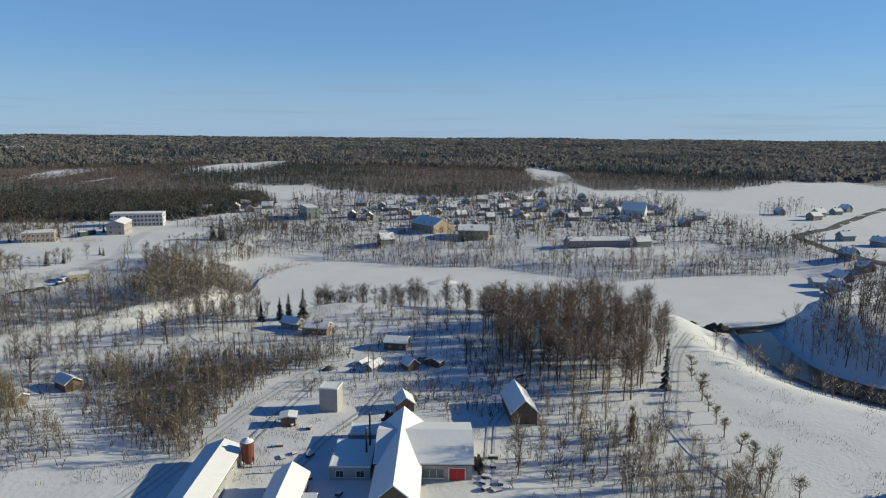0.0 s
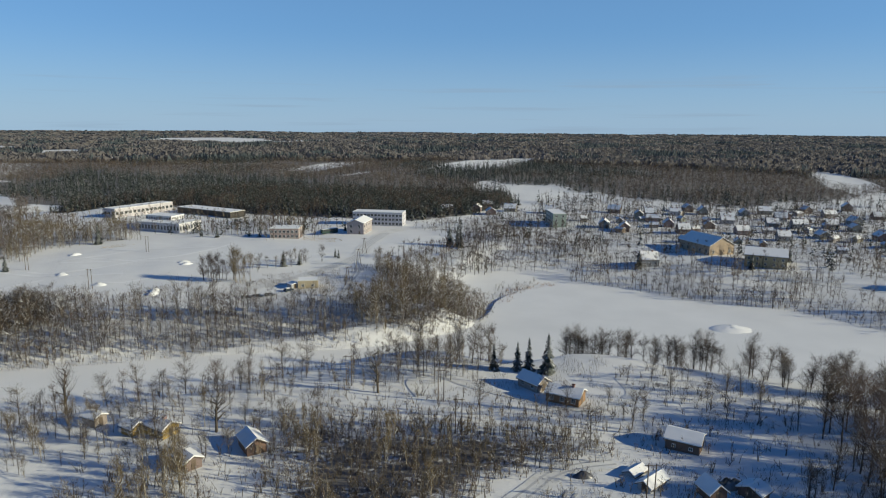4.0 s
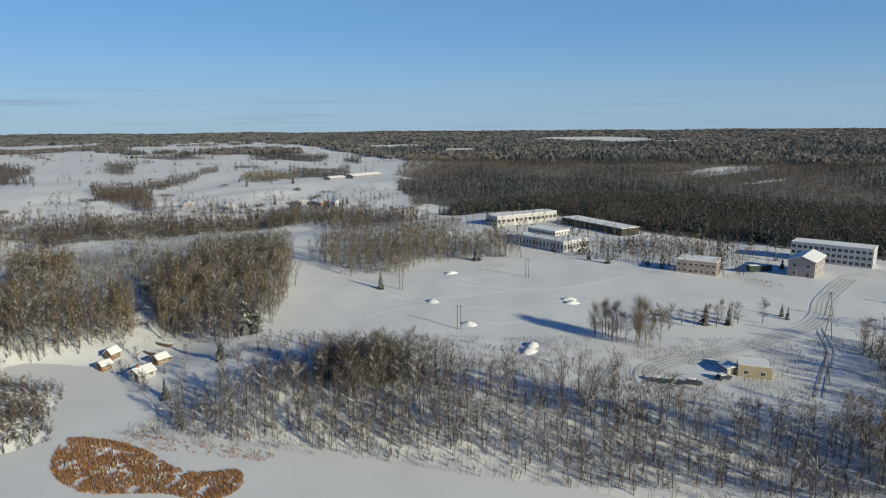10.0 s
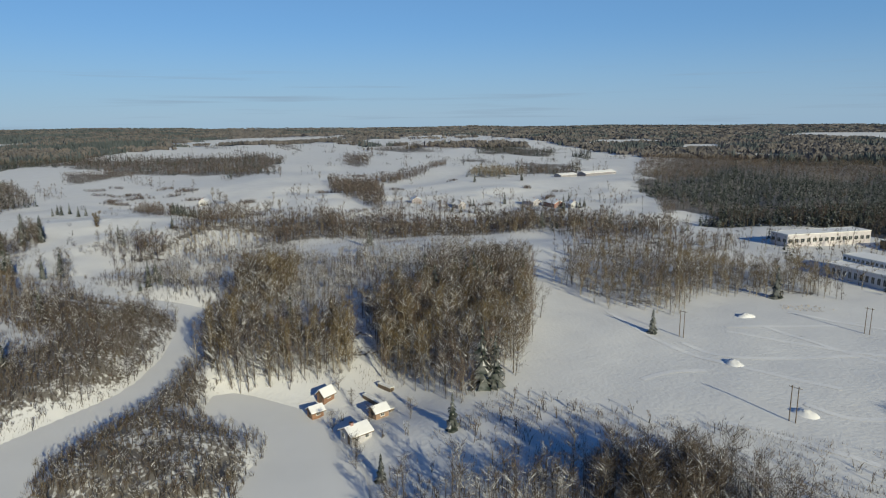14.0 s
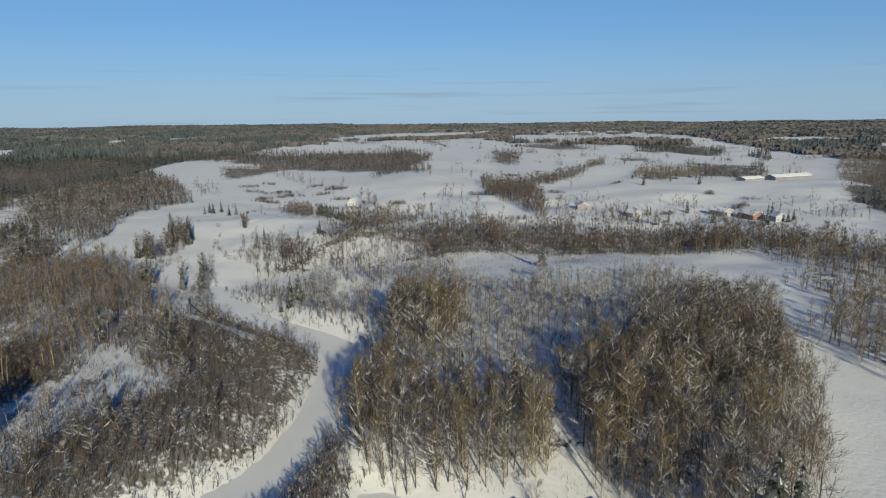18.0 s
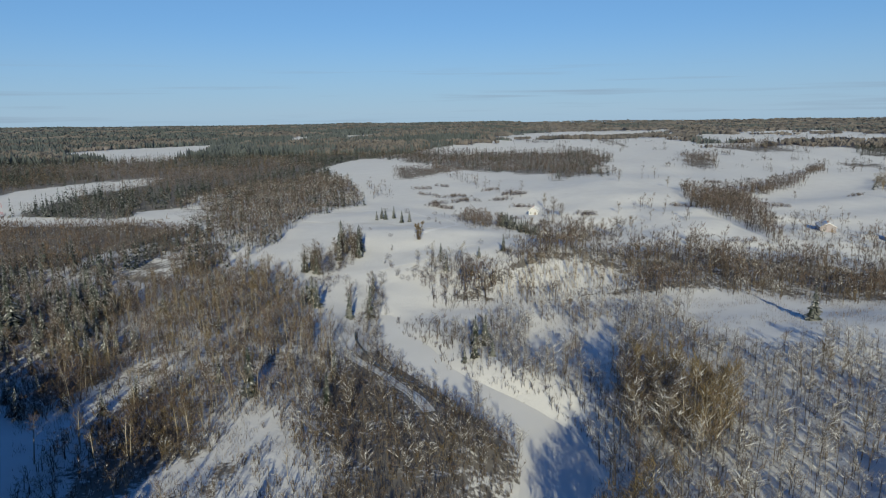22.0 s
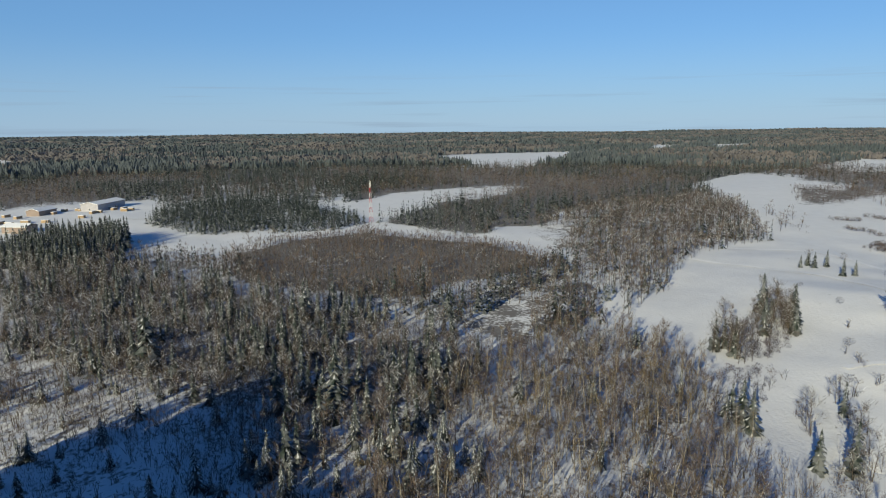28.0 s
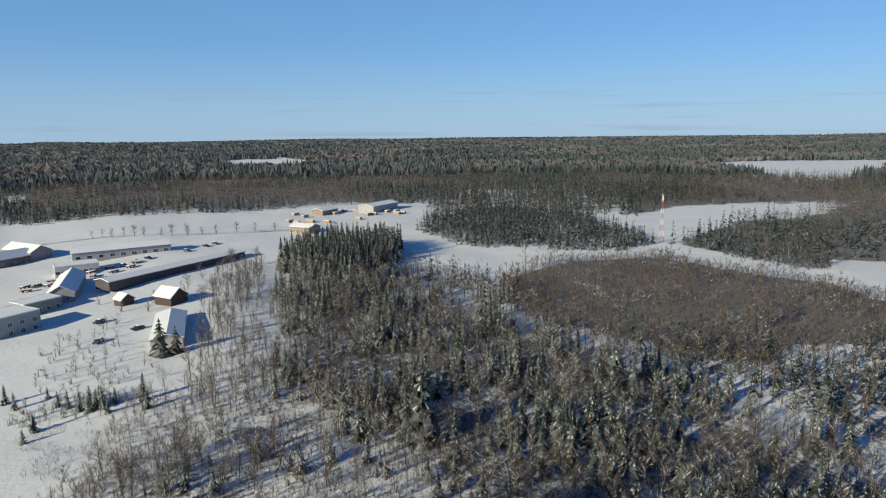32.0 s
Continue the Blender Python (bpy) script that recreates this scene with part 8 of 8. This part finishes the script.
for k in range(7):
    for s in (-1, 1):
        part("pane", boxes((-5.1 + k * 1.48, -3.85 + k * 1.48, s * 1.25 - 0.02, s * 1.25 + 0.02, 1.6, 2.6)), GLASS, bus)
for sx in (-3.4, 3.4):
    for s in (-1, 1):
        part("wheel", tubes(((sx, s * 1.0, 0.45), (sx, s * 1.28, 0.45), 0.46, 0.46), sides=12), DARK_METAL, bus)


# ---- snow heaps, reeds, clutter ----
def heap(name, label, x, y, rx, ry, h, mat, turn=0, rough=0.25, category="heap", group="", seed=0):
    """A low uneven mound on the ground."""
    r = np.random.default_rng(seed + int(abs(x) * 7 + abs(y)))
    bm = bmesh.new()
    rings, spokes = 5, 14
    lump = r.uniform(1 - rough, 1 + rough, (rings + 1, spokes))
    rows = []
    for i in range(1, rings + 1):
        t = i / rings
        rows.append([bm.verts.new((rx * t * math.cos(k * math.tau / spokes) * (0.8 + 0.2 * lump[i][k]), ry * t * math.sin(k * math.tau / spokes) * (0.8 + 0.2 * lump[i][k]),
                                   h * (1 - t * t) * lump[i][k] - 0.3 * t)) for k in range(spokes)])
    top = bm.verts.new((0, 0, h))
    for k in range(spokes):
        bm.faces.new((top, rows[0][k], rows[0][(k + 1) % spokes]))
        for a, b in zip(rows, rows[1:]):
            bm.faces.new((a[k], b[k], b[(k + 1) % spokes], a[(k + 1) % spokes]))
    for f in bm.faces:
        f.smooth = True
    ob = obj(name, bm, mat)
    ob.matrix_basis = pose(x, y, max(ground_at(x, y), LEVEL), 0, 0, turn)
    return tagged(ob, label, category, group)


for k, (x, y) in enumerate(((-278, 268), (-248, 261), (-248, 311), (-244, 308), (-311, 303), (-216, 258), (-219, 262))):
    heap("snow_mound", "low snow mound on a playing field", x, y, 3.6, 2.4, 1.1, ROOF_SNOW, 20 * k, category="snow mound", group="mounds on the field")
for k, (x, y) in enumerate(((-52, 101), (-55, 104), (-58, 101), (-55, 98), (-62, 104), (-59, 96), (-65, 100), (-60, 92))):
    heap("snow_mound", "rounded snow-covered hay bale", x, y, 1.7, 1.5, 1.3, ROOF_SNOW, 25 * k, category="snow mound", group="bales behind the cowshed")
heap("islet", "snowy islet in the frozen lake", 0, 318, 9, 6, 1.2, ROOF_SNOW, 20, category="islet")
heap("machinery_scrap", "heap of snowy machine parts beside a barn", 8.0, 127.5, 1.4, 4.5, 1.4, DARK_METAL, 0, 0.7, "scrap heap")
heap("machinery_scrap", "dark snow-topped machinery behind a barn", -12.5, 147.5, 2.2, 1.6, 2.2, DARK_METAL, 0, 0.7, "scrap heap")
heap("brush_pile", "snowy pile of cut branches", -6, 189, 3.4, 2.0, 1.2, BARK, 30, 0.7, "brush pile")
heap("rubble", "dark boulders of a weir at the lake outlet", 106, 244, 6.5, 2.6, 1.9, DARK_METAL, -20, 0.7, "weir")
heap("rubble", "dark boulders beside the weir", 97, 246, 2.5, 1.4, 0.8, DARK_METAL, 10, 0.7, "weir")
heap("car_wreck", "snow-covered old car in a garden", -33, 182, 2.4, 1.2, 1.1, GREY_PAINT, 20, 0.3, "wreck")


def blades(name, label, poly, gap, h, mat, seed, category="reeds", keep=0.8, wide=0.28, patch=-0.35, size=4.5):
    """Dry stalks on an outline, as one mesh."""
    p = np.array(poly, float)
    r = np.random.default_rng(seed)
    X, Y = np.meshgrid(np.arange(p[:, 0].min(), p[:, 0].max(), gap), np.arange(p[:, 1].min(), p[:, 1].max(), gap))
    X, Y = X.ravel() + r.uniform(-0.5, 0.5, X.size) * gap, Y.ravel() + r.uniform(-0.5, 0.5, X.size) * gap
    ok = inside(X, Y, list(poly)) & (r.uniform(size=X.size) < keep) & (wave(X, Y, size, seed) + 0.6 * wave(X, Y, size * 0.31, seed + 1) > patch)
    for hole in [LAKE, POND] if category != "reeds" else []:
        ok &= ~inside(X, Y, hole)
    X, Y = X[ok], Y[ok]
    z = np.maximum(height(X, Y), LEVEL) - 0.05
    start = np.stack([X, Y, z], 1)
    way = unit(r.normal(size=start.shape) * 0.28 + [0, 0, 1])
    t = Tree()
    slivers(t, start, way, h * r.uniform(0.6, 1.2, len(X)), np.full(len(X), wide), 0, r)
    v, f, s = t.done()
    return tagged(soup(name, v, f, s, [mat]), label, category, kind="stuff")


blades("reed_bed", "rust-brown dry reeds standing in the ice", rounded([(-253, 141), (-246, 149), (-234, 155), (-225, 157), (-218, 161), (-214, 168), (-207, 166), (-206, 159), (-214, 153), (-218, 148), (-226, 139), (-240, 136)]), 0.27, 0.8, REED, 600, wide=0.26, keep=0.95, patch=-0.5, size=3.4)
blades("reed_snow", "clumps of snow lying on reeds", rounded([(-250, 141), (-244, 148), (-233, 153), (-226, 155), (-212, 164), (-208, 163), (-215, 154), (-222, 146), (-238, 138)]), 0.45, 0.8, BOUGH_SNOW, 610, keep=0.7, wide=0.6, patch=0.3, size=3.0)
blades("reed_bed", "narrow rust-brown reed fringe at a bank", rounded([(-246, 154), (-232, 165), (-218, 176), (-214, 174), (-228, 162), (-240, 151)]), 0.7, 0.9, REED, 601, keep=0.75)
blades("reed_bed", "thin brown reeds at the lake's edge", rounded([(-86, 322), (-84, 345), (-74, 358), (-80, 362), (-92, 345), (-92, 325)]), 0.9, 1.0, REED, 602, keep=0.5)
blades("dry_grass", "strip of dry yellow grass above the snow", rounded([(-232, 394), (-214, 398), (-206, 392), (-216, 386), (-230, 388)]), 0.9, 0.7, GRASS, 603, "grass")
blades("dry_grass", "patch of dry grass beside a field", rounded([(-318, 320), (-308, 326), (-304, 336), (-312, 334)]), 0.9, 0.6, GRASS, 604, "grass")

WEED = material("dry_weeds", (0.15, 0.115, 0.08), 0.9, second=(0.09, 0.07, 0.052), scale=0.8, island=0.4)
for label, poly, gap, h, seed, patch in (
        ("dry weeds standing through the snow round a farm", [(-110, 118), (-110, 215), (-60, 245), (0, 250), (14, 200), (10, 140), (-20, 145), (-32, 120)], 0.5, 1.0, 620, 0.15),
        ("dry weeds and saplings standing in snow beside a barn", [(6, 112), (10, 145), (14, 240), (80, 240), (100, 215), (150, 160), (120, 110)], 0.75, 0.9, 621, 0.3),
        ("dry stalks on a snowy river bank", [(-285, 200), (-250, 150), (-200, 180), (-110, 245), (-90, 330), (-160, 345), (-230, 262)], 0.55, 1.3, 622, -0.1),
        ("dry stalks among riverside brush", [(-255, 128), (-320, 128), (-440, 100), (-470, 60), (-540, 0), (-400, -5), (-320, 60), (-262, 104)], 0.55, 1.4, 623, -0.1),
        ("dry stalks on a valley slope", [(-318, 136), (-300, 190), (-400, 250), (-470, 262), (-560, 330), (-590, 190), (-560, 90), (-500, 85), (-420, 128)], 0.8, 1.4, 624, 0.0),
        ("dry stalks in a shaded clearing", [(-345, -140), (-372, -10), (-384, 25), (-410, -5), (-440, -60), (-410, -140)], 0.55, 1.2, 625, -0.1)):
    blades("dry_weeds", label, poly, gap, h, WEED, seed, "weeds", keep=0.55, wide=0.09, patch=patch, size=9)

junk = np.random.default_rng(640)
for k in range(34):
    if k < 24:
        x, y = junk.uniform(-36, -12), junk.uniform(102, 146)
        if -33 < x < -25 and y < 121 or x > -23 and 120 < y < 143 or x > -14:
            continue
    else:
        x, y = junk.uniform(8.5, 12), junk.uniform(117, 138)
    pile = new("pallet")
    pile.matrix_basis = pose(x, y, ground_at(x, y) - 0.05, 0, 0, junk.uniform(0, 180))
    tagged(pile, "weathered wooden pallet under a cap of snow", "pallet", "pallets in the workshop yard")
    a, hh = junk.uniform(0.5, 1.1), junk.uniform(0.25, 0.7)
    for s in (-0.42, 0, 0.42):
        part("runner", boxes((-a, a, s - 0.06, s + 0.06, 0, hh - 0.06)), DARK_WOOD, pile)
    part("deck", boxes((-a, a, -0.5, 0.5, hh - 0.055, hh)), DARK_WOOD, pile)
    part("snow_cover", boxes((-a + 0.06, a - 0.06, -0.45, 0.45, hh + 0.004, hh + 0.18)), ROOF_SNOW, pile)

stack_rng = np.random.default_rng(700)
FRESH = material("fresh_boards", (0.40, 0.29, 0.18), 0.7, second=(0.32, 0.23, 0.14), scale=1.0)
for k in range(20):
    x, y = stack_rng.uniform(-588, -490), stack_rng.uniform(-457, -392)
    s = new("timber_stack")
    s.matrix_basis = pose(x, y, ground_at(x, y), 0, 0, 30 + 90 * (k % 2))
    tagged(s, "stack of fresh sawn boards with snow on top", "timber stack", "timber stacks at the sawmill")
    L = stack_rng.uniform(4, 7)
    for k3, cut in enumerate((0, 0.1, 0)):
        part("timber_layer", boxes((-L / 2 + cut, L / 2 - cut, -1.2 + cut / 2, 1.2 - cut / 2, 0.63 * k3, 0.63 * k3 + 0.54)), FRESH, s)
    part("snow_cover", boxes((-L / 2 + 0.05, L / 2 - 0.05, -1.15, 1.15, 1.805, 2.0)), ROOF_SNOW, s)
for k in range(12):
    x, y = -345 - 9 * (k % 6) + stack_rng.normal(), -296 - 8 * (k // 6) + stack_rng.normal() - 4 * (k % 6)
    s = new("farm_trailer")
    s.matrix_basis = pose(x, y, ground_at(x, y), 0, 0, 30 + 20 * stack_rng.normal())
    tagged(s, "snow-covered farm trailer in a yard", "trailer", "trailers in the farmyard")
    part("bed", boxes((-2.2, 2.2, -1.0, 1.0, 0.7, 1.2)), RUST, s)
    part("snow_cover", boxes((-2.15, 2.15, -0.95, 0.95, 1.205, 1.45)), ROOF_SNOW, s)
    for sx in (-1.2, 1.2):
        for sy in (-1, 1):
            part("wheel", tubes(((sx, sy * 0.8, 0.4), (sx, sy * 1.02, 0.4), 0.42, 0.42), sides=10), DARK_METAL, s)
